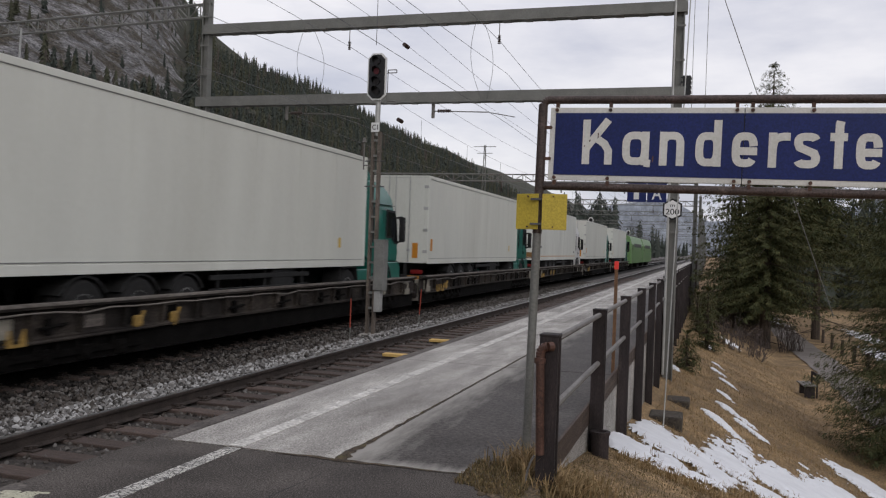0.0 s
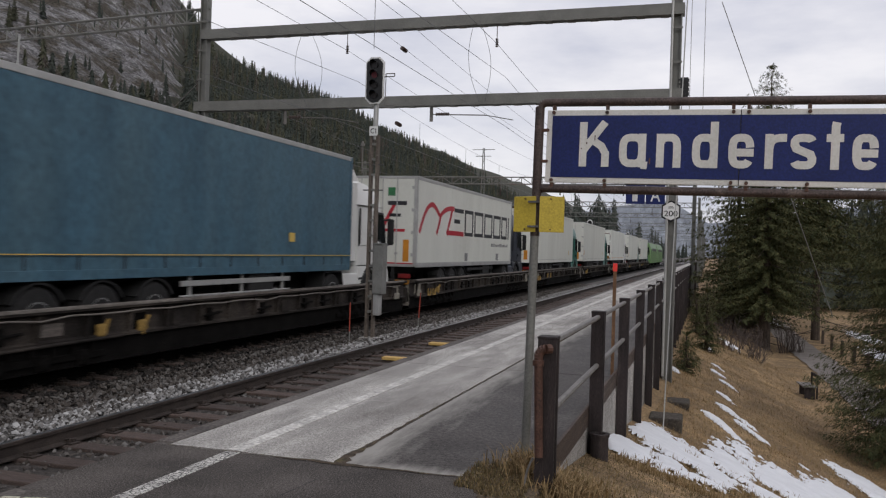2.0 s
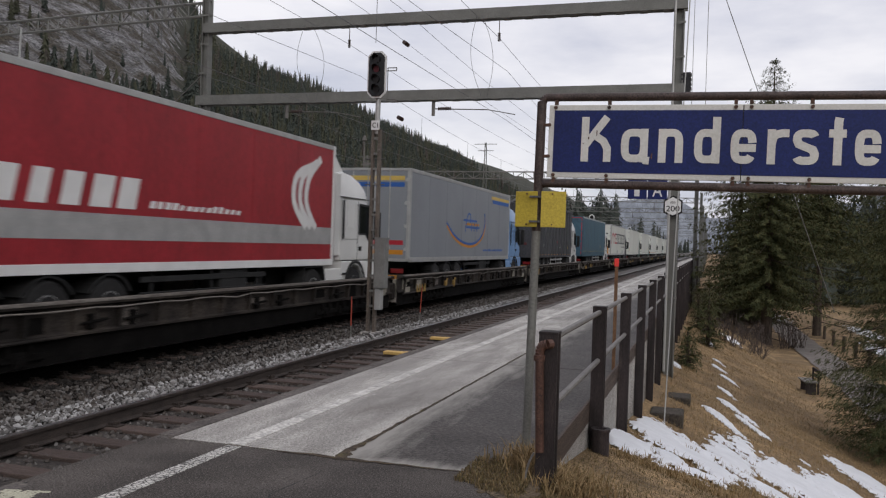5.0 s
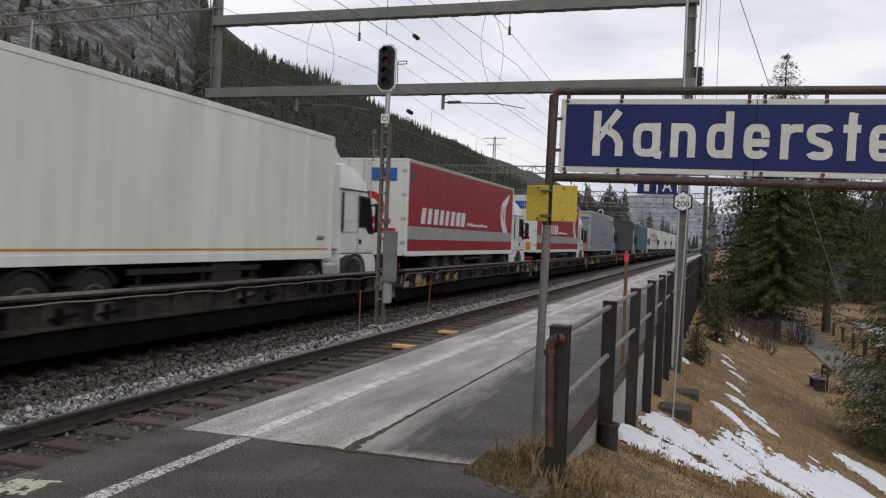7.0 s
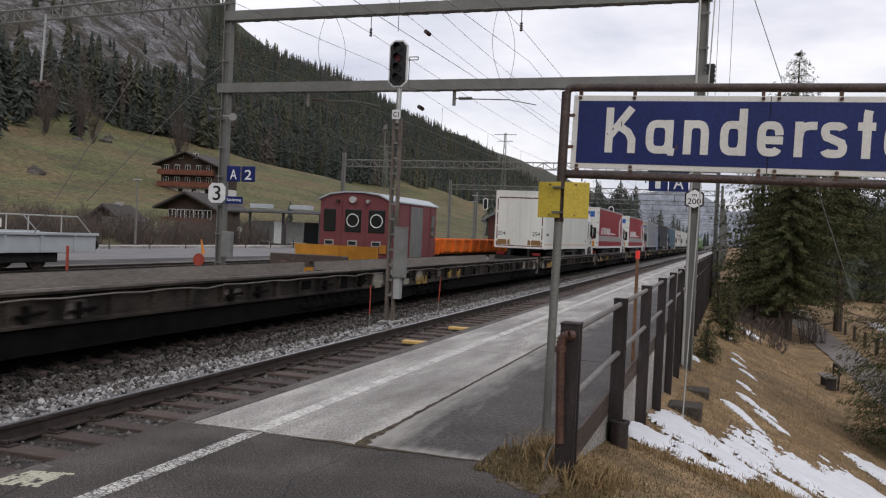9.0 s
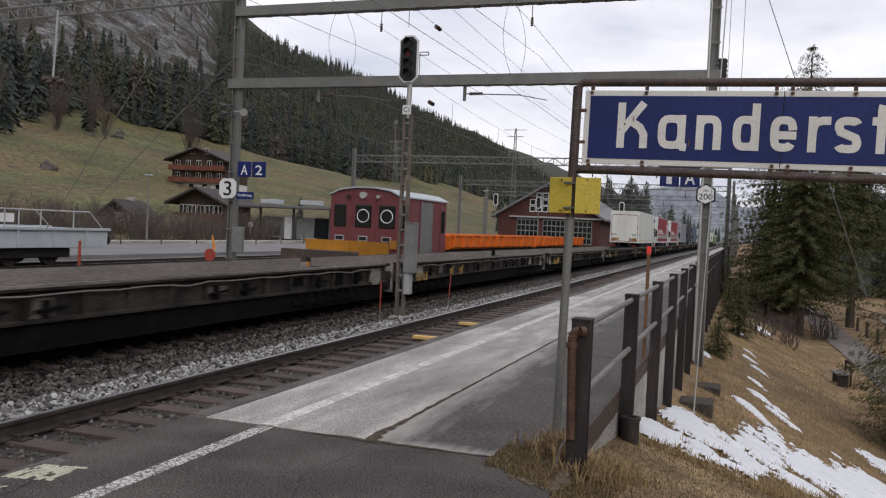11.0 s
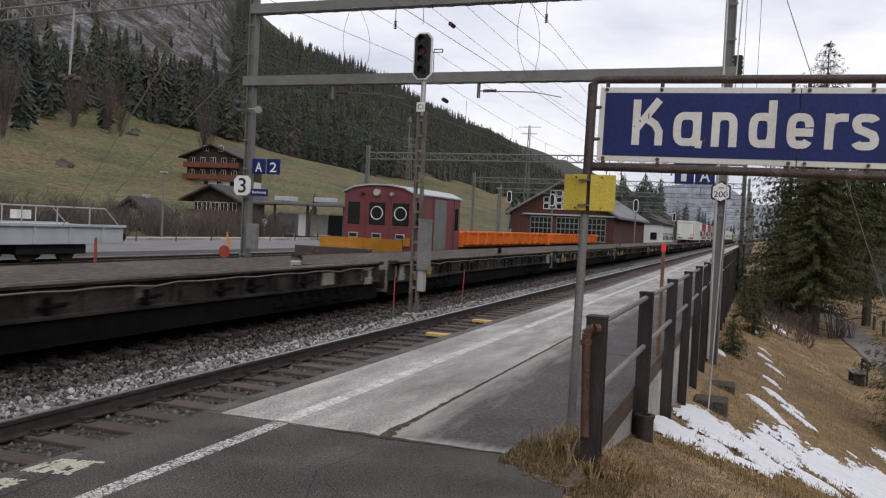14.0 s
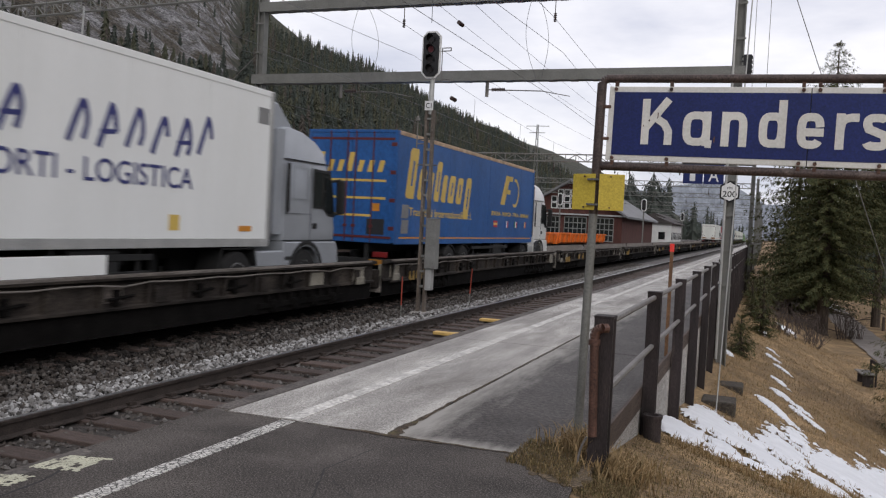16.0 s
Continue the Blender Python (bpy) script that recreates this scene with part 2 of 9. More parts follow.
M = {
    "concrete": mat("concrete", (0.41, 0.392, 0.364), 0.8, var=0.34, scale=1.8, fine=45, bump=0.7, stretch=(1.8, 0.5, 1), second=(0.17, 0.157, 0.143), amount=0.47, soft=0.25, speck=((95, (0.12, 0.11, 0.10), 0.4), (80, (0.5, 0.48, 0.45), 0.38))),
    "wet_concrete": lane_mat(),
    "asphalt": mat("asphalt", (0.092, 0.081, 0.073), 0.9, var=0.5, scale=1.6, fine=70, bump=1.0, second=(0.058, 0.051, 0.047), amount=0.46, soft=0.3, spec=0.2, speck=((110, (0.03, 0.027, 0.025), 0.42), (95, (0.2, 0.18, 0.165), 0.37))),
    "edge_stone": mat("edge_stone", (0.085, 0.074, 0.067), 0.85, var=0.35, scale=2.5, fine=30, bump=0.3),
    "white_line": crackle_mat(),
    "line_worn": mat("line_worn", (0.47, 0.455, 0.425), 0.75, var=0.28, scale=5, fine=25, second=(0.33, 0.317, 0.297), amount=0.38, soft=0.2),
    "yellow_patch": mat("yellow_patch", (0.42, 0.41, 0.31), 0.7, var=0.15, scale=8, second=(0.1, 0.1, 0.09), amount=0.36, soft=0.05),
    "ballast_bed": mat("ballast_bed", (0.04, 0.034, 0.03), 0.95, var=0.45, scale=9, fine=40, bump=0.9),
    "stones": island_mat("stones", [(0.02, 0.017, 0.015), (0.055, 0.046, 0.04), (0.085, 0.075, 0.066), (0.15, 0.142, 0.135), (0.065, 0.054, 0.046)]),
    # darkened stones and bed carry the shade under the train in their colour
    "stones_shaded": island_mat("stones_shaded", [(0.008, 0.007, 0.006), (0.02, 0.017, 0.015), (0.035, 0.03, 0.026), (0.05, 0.044, 0.04)]),
    "bed_shaded": mat("bed_shaded", (0.014, 0.012, 0.011), 0.95, var=0.45, scale=9, fine=40, bump=0.9),
    "stones_pale": island_mat("stones_pale", [(0.05, 0.047, 0.044), (0.15, 0.143, 0.137), (0.26, 0.255, 0.25), (0.42, 0.415, 0.41), (0.14, 0.128, 0.116)]),
    "sleeper": mat("sleeper", (0.07, 0.05, 0.042), 0.8, var=0.35, scale=4, fine=30, bump=0.5, stretch=(1, 8, 8), per_object=0.25),
    "rail_side": mat("rail_side", (0.045, 0.035, 0.03), 0.7, 0.3, var=0.35, scale=6, fine=70, bump=0.4),
    "rail_top": mat("rail_top", (0.42, 0.42, 0.43), 0.28, 0.9, var=0.12, scale=3, bump=0.03),
    "post_wood": mat("post_wood", (0.026, 0.019, 0.019), 0.7, 0.0, var=0.5, scale=3, fine=40, bump=0.5, stretch=(5, 5, 0.6), second=(0.06, 0.045, 0.04), amount=0.35, per_object=0.2),
    "plank": mat("plank", (0.07, 0.05, 0.04), 0.75, var=0.35, scale=3, fine=40, bump=0.5, stretch=(5, 0.5, 5), second=(0.13, 0.11, 0.1), amount=0.38),
    "galvanised": mat("galvanised", (0.165, 0.155, 0.145), 0.6, 0.15, var=0.2, scale=5, bump=0.08, second=(0.17, 0.13, 0.10), amount=0.3),
    "mast_steel": mat("mast_steel", (0.19, 0.19, 0.175), 0.6, 0.4, var=0.12, scale=3, bump=0.06, second=(0.16, 0.14, 0.12), amount=0.28),
    "dark_steel": mat("dark_steel", (0.10, 0.10, 0.10), 0.6, 0.4, var=0.25, scale=3, bump=0.12),
    "rust_steel": mat("rust_steel", (0.10, 0.055, 0.04), 0.8, 0.1, var=0.35, scale=5, fine=70, bump=0.3, second=(0.05, 0.035, 0.03), amount=0.45),
    "brown_pipe": mat("brown_pipe", (0.062, 0.044, 0.039), 0.55, 0.1, var=0.35, scale=9, fine=70, bump=0.2, second=(0.14, 0.11, 0.095), amount=0.33),
    "footing": mat("footing", (0.055, 0.046, 0.037), 0.9, var=0.4, scale=5, fine=30, bump=0.5, second=(0.04, 0.042, 0.025), amount=0.45),
    "copper_pipe": mat("copper_pipe", (0.075, 0.038, 0.028), 0.5, var=0.3, scale=6, bump=0.1),
    "enamel_blue": mat("enamel_blue", (0.009, 0.018, 0.105), 0.4, var=0.18, scale=2.2, bump=0.02, spec=0.3),
    "enamel_white": mat("enamel_white", (0.62, 0.61, 0.57), 0.3, var=0.08, scale=3, bump=0.02, second=(0.42, 0.36, 0.28), amount=0.24),
    "yellow_sheet": mat("yellow_sheet", (0.5, 0.38, 0.05), 0.5, var=0.12, scale=6, bump=0.03),
    "black_paint": mat("black_paint", (0.012, 0.012, 0.013), 0.4, var=0.3, scale=6, bump=0.05),
    "white_paint": mat("white_paint", (0.7, 0.7, 0.69), 0.45, var=0.08, scale=4, bump=0.03),
    "grey_box": mat("grey_box", (0.20, 0.20, 0.19), 0.55, 0.2, var=0.15, scale=4, bump=0.06),
    "wire": mat("wire", (0.11, 0.11, 0.115), 0.5, 0.5, bump=0),
    "insulator": mat("insulator", (0.05, 0.03, 0.025), 0.3, bump=0),
    "red_stake": mat("red_stake", (0.30, 0.05, 0.03), 0.6, var=0.2, scale=7),
    "red_lens": lamp_mat("red_lens", (0.10, 0.008, 0.014), 0.03),
    "lens_dark": mat("lens_dark", (0.02, 0.016, 0.016), 0.15, bump=0),
    "glass": mat("glass", (0.012, 0.015, 0.016), 0.06, var=0.1, bump=0, spec=0.6),
    "rubber": mat("rubber", (0.014, 0.0135, 0.0135), 0.85, var=0.3, scale=8, bump=0.2),
    "rim": mat("rim", (0.35, 0.35, 0.35), 0.4, 0.6, var=0.25, scale=8, second=(0.08, 0.07, 0.06), amount=0.35),
    "chassis": mat("chassis", (0.012, 0.012, 0.012), 0.7, var=0.4, scale=4, bump=0.1),
    "wagon": mat("wagon", (0.02, 0.0165, 0.0145), 0.8, 0.1, var=0.5, scale=1.6, fine=30, bump=0.25, second=(0.078, 0.064, 0.053), amount=0.42, soft=0.22, spec=0.25),
    # near black: shade under the wagons is part of this colour
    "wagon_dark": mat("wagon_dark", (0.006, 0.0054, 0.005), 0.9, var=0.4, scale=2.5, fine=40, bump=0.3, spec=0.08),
    "wagon_deck": mat("wagon_deck", (0.19, 0.17, 0.152), 0.75, 0.1, var=0.3, scale=1.0, fine=30, bump=0.2, stretch=(3, 0.4, 1), second=(0.12, 0.10, 0.088), amount=0.42),
    "wagon_lining": mat("wagon_lining", (0.21, 0.188, 0.168), 0.75, 0.1, var=0.25, scale=1.0, fine=30, bump=0.15, stretch=(1, 0.3, 2), second=(0.13, 0.112, 0.098), amount=0.42, soft=0.3),
    "wagon_plate": mat("wagon_plate", (0.25, 0.23, 0.19), 0.7, var=0.25, scale=5),
    "wagon_yellow": mat("wagon_yellow", (0.27, 0.17, 0.045), 0.7, var=0.3, scale=6),
    "alu_edge": mat("alu_edge", (0.42, 0.42, 0.41), 0.45, 0.4, var=0.12, scale=3),
    "lamp_red": mat("lamp_red", (0.16, 0.012, 0.012), 0.3, bump=0),
    "lamp_amber": mat("lamp_amber", (0.6, 0.2, 0.02), 0.3, bump=0),
    "lamp_clear": mat("lamp_clear", (0.6, 0.6, 0.6), 0.1, 0.3, bump=0),
    "plate_yellow": mat("plate_yellow", (0.34, 0.15, 0.02), 0.5, var=0.1, bump=0),
    "snow": mat("snow", (0.70, 0.71, 0.735), 0.6, var=0.06, scale=3, fine=25, bump=0.5),
    "dry_grass": island_mat("dry_grass", [(0.2, 0.13, 0.06), (0.31, 0.21, 0.105), (0.19, 0.13, 0.06), (0.37, 0.265, 0.145), (0.14, 0.11, 0.05), (0.25, 0.16, 0.08)]),
    "needles": island_mat("needles", [(0.036, 0.048, 0.021), (0.06, 0.07, 0.028), (0.092, 0.09, 0.034), (0.048, 0.056, 0.025), (0.115, 0.096, 0.04)]),
    # greens lifted and made bluish: distance haze is mixed into the colour
    "far_needles": island_mat("far_needles", [(0.044, 0.054, 0.047), (0.056, 0.066, 0.056), (0.066, 0.074, 0.062), (0.05, 0.06, 0.052)]),
    "olive_needles": island_mat("olive_needles", [(0.06, 0.066, 0.044), (0.074, 0.077, 0.05), (0.086, 0.084, 0.056), (0.066, 0.07, 0.046)]),
    "larch_twigs": island_mat("larch_twigs", [(0.08, 0.07, 0.06), (0.105, 0.09, 0.076), (0.09, 0.078, 0.066), (0.075, 0.068, 0.056)]),
    "near_grass": island_mat("near_grass", [(0.12, 0.084, 0.042), (0.2, 0.14, 0.07), (0.085, 0.08, 0.03), (0.28, 0.2, 0.105), (0.07, 0.056, 0.028), (0.145, 0.10, 0.056)]),
    "bark": mat("bark", (0.06, 0.045, 0.035), 0.9, var=0.4, scale=4, fine=30, bump=0.8, stretch=(3, 3, 0.6)),
    "twigs": island_mat("twigs", [(0.07, 0.055, 0.045), (0.12, 0.09, 0.075), (0.1, 0.085, 0.08), (0.05, 0.04, 0.035)]),
}


# ------------------------------------------------------------ mesh helpers
def box(bm, x0, x1, y0, y1, z0, z1, bevel=0.0):
    r = bmesh.ops.create_cube(bm, size=1, matrix=Matrix.LocRotScale(((x0 + x1) / 2, (y0 + y1) / 2, (z0 + z1) / 2), None, (abs(x1 - x0), abs(y1 - y0), abs(z1 - z0))))
    if bevel:
        edges = list({e for v in r["verts"] for e in v.link_edges})
        bmesh.ops.bevel(bm, geom=edges, offset=bevel, segments=2, profile=0.5, affect="EDGES")
    return bm


def rod(bm, a, b, r0, r1=None, n=10, caps=True):
    a, b = Vector(a), Vector(b)
    m = Matrix.Translation((a + b) / 2) @ (b - a).to_track_quat("Z", "Y").to_matrix().to_4x4()
    bmesh.ops.create_cone(bm, cap_ends=caps, segments=n, radius1=r0, radius2=r0 if r1 is None else r1, depth=(b - a).length, matrix=m)
    return bm


def slab_of(bm, outline, axis, lo, hi, bevel=0.0):
    """A closed outline of 2D points pushed along an axis. axis x: points are (y, z); y: (x, z); z: (x, y)."""
    def place(p, k):
        return (k, p[0], p[1]) if axis == "x" else (p[0], k, p[1]) if axis == "y" else (p[0], p[1], k)
    a = [bm.verts.new(place(p, lo)) for p in outline]
    b = [bm.verts.new(place(p, hi)) for p in outline]
    fa = bm.faces.new(a)
    fb = bm.faces.new(b[::-1])
    n = len(a)
    for i in range(n):
        bm.faces.new((a[(i + 1) % n], a[i], b[i], b[(i + 1) % n]))
    if bevel:
        edges = list({e for f in (fa, fb) for e in f.edges})
        bmesh.ops.bevel(bm, geom=edges, offset=bevel, segments=2, profile=0.5, affect="EDGES")
    return bm


def lathe(bm, outline, axis_x=True, n=20, at=(0, 0, 0)):
    """Turn (radius, along) points about the x axis (or z)."""
    rings = []
    for r, s in outline:
        ring = []
        for i in range(n):
            a = 2 * math.pi * i / n
            p = (s, r * math.cos(a), r * math.sin(a)) if axis_x else (r * math.cos(a), r * math.sin(a), s)
            ring.append(bm.verts.new((p[0] + at[0], p[1] + at[1], p[2] + at[2])))
        rings.append(ring)
    for p, q in zip(rings, rings[1:]):
        for i in range(n):
            bm.faces.new((p[i], p[(i + 1) % n], q[(i + 1) % n], q[i]))
    bm.faces.new(rings[0][::-1])
    bm.faces.new(rings[-1])
    return bm


def tube(bm, pts, r, n=6):
    """One bent tube through the points."""
    pts = [Vector(p) for p in pts]
    rings = []
    for i, p in enumerate(pts):
        d = (pts[min(i + 1, len(pts) - 1)] - pts[max(i - 1, 0)]).normalized()
        a = d.cross(Vector((0.13, 0.31, 0.94)) if abs(d.z) < 0.9 else Vector((1, 0.2, 0))).normalized()
        b = d.cross(a)
        rings.append([bm.verts.new(p + (a * math.cos(k * 2 * math.pi / n) + b * math.sin(k * 2 * math.pi / n)) * r) for k in range(n)])
    for p, q in zip(rings, rings[1:]):
        for k in range(n):
            bm.faces.new((p[k], p[(k + 1) % n], q[(k + 1) % n], q[k]))
    bm.faces.new(rings[0][::-1])
    bm.faces.new(rings[-1])
    return bm


def B():
    return bmesh.new()


def finish(bm, name, material, smooth=False):
    bmesh.ops.recalc_face_normals(bm, faces=bm.faces[:])
    me = bpy.data.meshes.new(name)
    bm.to_mesh(me)
    bm.free()
    me.materials.append(material)
    if smooth:
        for p in me.polygons:
            p.use_smooth = True
        me.set_sharp_from_angle(angle=radians(35))
    return me


def part(name, bm, material, parent, label="", smooth=False):
    ob = new(name, finish(bm, name, M[material] if isinstance(material, str) else material, smooth))
    ob.parent = parent
    return tagged(ob, label) if label else ob


def shared(name, mesh, parent, at=(0, 0, 0), turn=(0, 0, 0)):
    ob = new(name, mesh)
    ob.parent = parent
    ob.matrix_basis = pose(*at, *turn)
    return ob


def thing(name, label, category, at=(0, 0, 0), group="", turn=0):
    ob = new(name)
    ob.empty_display_size = 0.3
    ob.matrix_basis = pose(*at, 0, 0, turn)
    return tagged(ob, label, category, group)


def setting(name, bm, material, label, category="", kind="structure", smooth=False):
    ob = new(name, finish(bm, name, M[material] if isinstance(material, str) else material, smooth))
    return tagged(ob, label, category or name, kind=kind)


def raw(name, verts, faces, material):
    me = bpy.data.meshes.new(name)
    me.from_pydata(verts, [], faces)
    me.materials.append(M[material] if isinstance(material, str) else material)
    return new(name, me)


def raw_quads(name, verts, material):
    """One mesh of separate four-cornered faces; verts is an array of corners, four to a face."""
    n = len(verts)
    me = bpy.data.meshes.new(name)
    me.vertices.add(n)
    me.vertices.foreach_set("co", np.asarray(verts, np.float32).ravel())
    me.loops.add(n)
    me.loops.foreach_set("vertex_index", np.arange(n, dtype=np.int32))
    me.polygons.add(n // 4)
    me.polygons.foreach_set("loop_start", np.arange(0, n, 4, dtype=np.int32))
    me.update(calc_edges=True)
    me.validate()
    me.materials.append(M[material] if isinstance(material, str) else material)
    return new(name, me)


def ribbon(bm, pts, wide, y0, y1):
    """A flat stroke of even width along (x, z) points, on an upright face."""
    pts = [Vector(p) for p in pts]
    ends = []
    for k, p in enumerate(pts):
        a = (pts[k] - pts[k - 1]).normalized() if k else None
        b = (pts[k + 1] - pts[k]).normalized() if k + 1 < len(pts) else None
        d = ((a or b) + (b or a)).normalized()
        m = Vector((-d.y, d.x)) * wide / 2 / max(0.6, d.dot(b or a))
        ends.append((p + m, p - m))
    rings = [[bm.verts.new(q) for q in ((l.x, y0, l.y), (l.x, y1, l.y), (r.x, y1, r.y), (r.x, y0, r.y))] for l, r in ends]
    for p, q in zip(rings, rings[1:]):
        for k in range(4):
            bm.faces.new((p[k], p[(k + 1) % 4], q[(k + 1) % 4], q[k]))
    bm.faces.new(rings[0])
    bm.faces.new(rings[-1][::-1])


def letters(text, x0, x1, z0, z1, y, material, parent, name="letter", facing="-y", depth=0.004):
    """One word of the built-in font, fitted into a rectangle on an upright face."""
    cu = bpy.data.curves.new(name, "FONT")
    cu.body, cu.size, cu.extrude, cu.offset = text, 1.0, 0.01, 0.008
    tmp = bpy.data.objects.new(name, cu)
    scene.collection.objects.link(tmp)
    bpy.context.view_layer.update()
    me = bpy.data.meshes.new_from_object(tmp.evaluated_get(bpy.context.evaluated_depsgraph_get()))
    bpy.data.objects.remove(tmp)
    co = np.array([v.co[:] for v in me.vertices])
    lo, hi = co.min(0), co.max(0)
    s = (co - lo) / np.maximum(hi - lo, 1e-6)
    for v, q in zip(me.vertices, s):
        if facing == "-y":
            v.co = (x0 + q[0] * (x1 - x0), y - depth * q[2], z0 + q[1] * (z1 - z0))
        else:                       # facing +x: x0..x1 run along y, y is the face's x
            v.co = (y + depth * q[2], x0 + q[0] * (x1 - x0), z0 + q[1] * (z1 - z0))
    me.materials.clear()
    me.materials.append(M[material] if isinstance(material, str) else material)
    ob = new(name, me)
    ob.parent = parent
    return ob


# ------------------------------------------------------------ the land
RAIL_Z, BED_Z = -0.35, -0.53
TRACK_1, TRACK_2, TRACK_3 = -5.67, -10.1, -14.5
EDGE_X, FENCE_X = -4.28, -1.02


def interp(v, xs, ys):
    return float(np.interp(v, xs, ys))


def land(x, y):
    """Height of the ground: flat station yard, meadow and wooded slope on one side, embankment and valley floor on the other."""
    if x > -1.16:
        rim = interp(y, (5.6, 12.4, 15.7, 25, 60), (-0.03, -0.95, -1.35, -1.7, -1.9))
        fall = interp(y, (4.5, 8, 14), (0.05, 0.26, 0.40))
        slope = rim - fall * (x + 0.9)
        floor = -3.55 + 0.06 * math.sin(y * 0.2) - 0.02 * max(0, x - 8)
        z = max(slope, floor) if y > 12 else max(slope, floor * interp(y, (0, 12), (0.4, 1)))
        z += 0.05 * noise.noise((x * 0.9, y * 0.9, 0)) * min(1, max(0, (x + 0.9) * 0.7))
        if x > 28:
            z += (x - 28) * 0.30 + 6 * noise.noise((x * 0.012, y * 0.012, 4)) * min(1, (x - 28) / 60)
        return z
    if x > -46:
        return -0.6
    d = -46 - x
    up = interp(d, (0, 20, 60, 158, 200, 495, 700, 1300, 2600), (0, 2.0, 7.4, 33, 52, 220, 235, 330, 500))
    k = min(1, d / 120)
    lump = 10 * noise.noise((x * 0.012, y * 0.009, 1)) + 3.0 * noise.noise((x * 0.04, y * 0.04, 2))
    hi = interp(y / max(1, -x), (1.0, 1.3, 1.56), (1, 1, 0))     # the taller rocky shoulder
    rock = max(0, d - 200) * 0.30 * hi
    if d > 150 and hi > 0:
        rock += hi * min(1, (d - 150) / 80) * (9 * abs(noise.noise((x * 0.02, y * 0.012, 8))) + 7 * noise.noise((x * 0.06, y * 0.05, 9)))
    lowering = interp(y, (300, 1400), (1.0, 0.93))
    return -0.6 + up * lowering + k * lump * interp(d, (0, 90, 180), (0.15, 0.3, 1.0)) * 1.3 + rock


def spread(stops):
    out = []
    for lo, hi, step in stops:
        out += list(np.arange(lo, hi, step))
    return out


def rock_mat():
    """Grey limestone and scree with brown dry growth in the hollows."""
    m = mat("rock_scree", (0.25, 0.243, 0.245), 0.95, var=0.55, scale=0.12, fine=0.6, bump=1.0, second=(0.088, 0.075, 0.056), amount=0.5, soft=0.12, stretch=(1, 1, 2.2))
    for k in m.node_tree.nodes:
        if k.type == "BUMP":
            k.inputs["Distance"].default_value = 3.0
    return m


def build_ground():
    xs = spread([(-2600, -700, 100), (-700, -560, 20), (-560, -46, 9), (-46, -5, 11.2), (-4.4, -1.1, 1.1), (-1.2, -1.19, 1), (-1.15, 9, 0.41), (9, 30, 2.5), (30, 200, 14), (200, 1500, 120)]) + [1500]
    ys = spread([(-1500, -200, 130), (-200, -20, 20), (-20, 4, 3), (4, 40, 0.6), (40, 100, 3), (100, 800, 16), (800, 3200, 130)]) + [3200]
    verts = [(x, y, land(x, y)) for x in xs for y in ys]
    ny = len(ys)
    faces = [(i * ny + j, (i + 1) * ny + j, (i + 1) * ny + j + 1, i * ny + j + 1) for i in range(len(xs) - 1) for j in range(ny - 1)]
    me = bpy.data.meshes.new("ground")
    me.from_pydata(verts, [], faces)
    mats = [
        mat("straw_grass", (0.25, 0.168, 0.085), 0.95, var=0.42, scale=1.3, fine=16, bump=0.9, second=(0.15, 0.10, 0.055), amount=0.45, soft=0.3),
        mat("yard_gravel", (0.11, 0.10, 0.095), 0.95, var=0.3, scale=0.6, fine=12, bump=0.6),
        mat("meadow", (0.077, 0.08, 0.026), 0.95, var=0.45, scale=0.07, fine=0.9, bump=0.9, second=(0.135, 0.092, 0.042), amount=0.46, soft=0.16, stretch=(1, 1, 2.5), speck=((0.8, (0.05, 0.042, 0.022), 0.36), (2.2, (0.15, 0.115, 0.055), 0.36))),
        mat("forest_floor", (0.035, 0.036, 0.022), 0.95, var=0.4, scale=0.02, fine=0.4, bump=0.8, second=(0.075, 0.065, 0.05), amount=0.36),
        rock_mat(),
    ]
    for m in mats:
        me.materials.append(m)
    for p in me.polygons:
        x, y, z = p.center
        if x > 26:
            k = 3
        elif x > -1:
            k = 0
        elif x > -48:
            k = 1
        elif x > -200 + 20 * noise.noise((0, y * 0.02, 5)):
            k = 2
        elif x < -215 + 25 * noise.noise((x * 0.03, y * 0.03, 6)) and y < -1.42 * x:
            k = 4
        else:
            k = 3
        p.material_index = k
        p.use_smooth = True
    return tagged(new("ground", me), "valley floor with dry straw slope, meadow and wooded mountainside", "ground", kind="structure")


build_ground()


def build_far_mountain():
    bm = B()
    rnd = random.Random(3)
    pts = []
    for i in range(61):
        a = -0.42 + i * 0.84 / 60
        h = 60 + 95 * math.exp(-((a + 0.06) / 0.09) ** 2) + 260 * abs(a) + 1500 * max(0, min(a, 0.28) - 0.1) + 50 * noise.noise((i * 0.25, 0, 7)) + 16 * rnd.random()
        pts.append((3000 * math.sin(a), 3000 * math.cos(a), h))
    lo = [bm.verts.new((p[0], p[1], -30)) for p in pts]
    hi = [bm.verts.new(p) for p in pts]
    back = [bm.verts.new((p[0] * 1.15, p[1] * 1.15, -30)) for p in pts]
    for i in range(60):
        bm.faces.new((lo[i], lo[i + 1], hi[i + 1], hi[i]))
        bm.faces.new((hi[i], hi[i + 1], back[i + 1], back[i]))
    # haze is painted into the pale blue-grey surface colour
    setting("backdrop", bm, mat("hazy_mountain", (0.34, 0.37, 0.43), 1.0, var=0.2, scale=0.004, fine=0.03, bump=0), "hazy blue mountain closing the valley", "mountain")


build_far_mountain()


# ------------------------------------------------------------ platform
JOINT_Y, JOINT_X = 5.92, -2.61


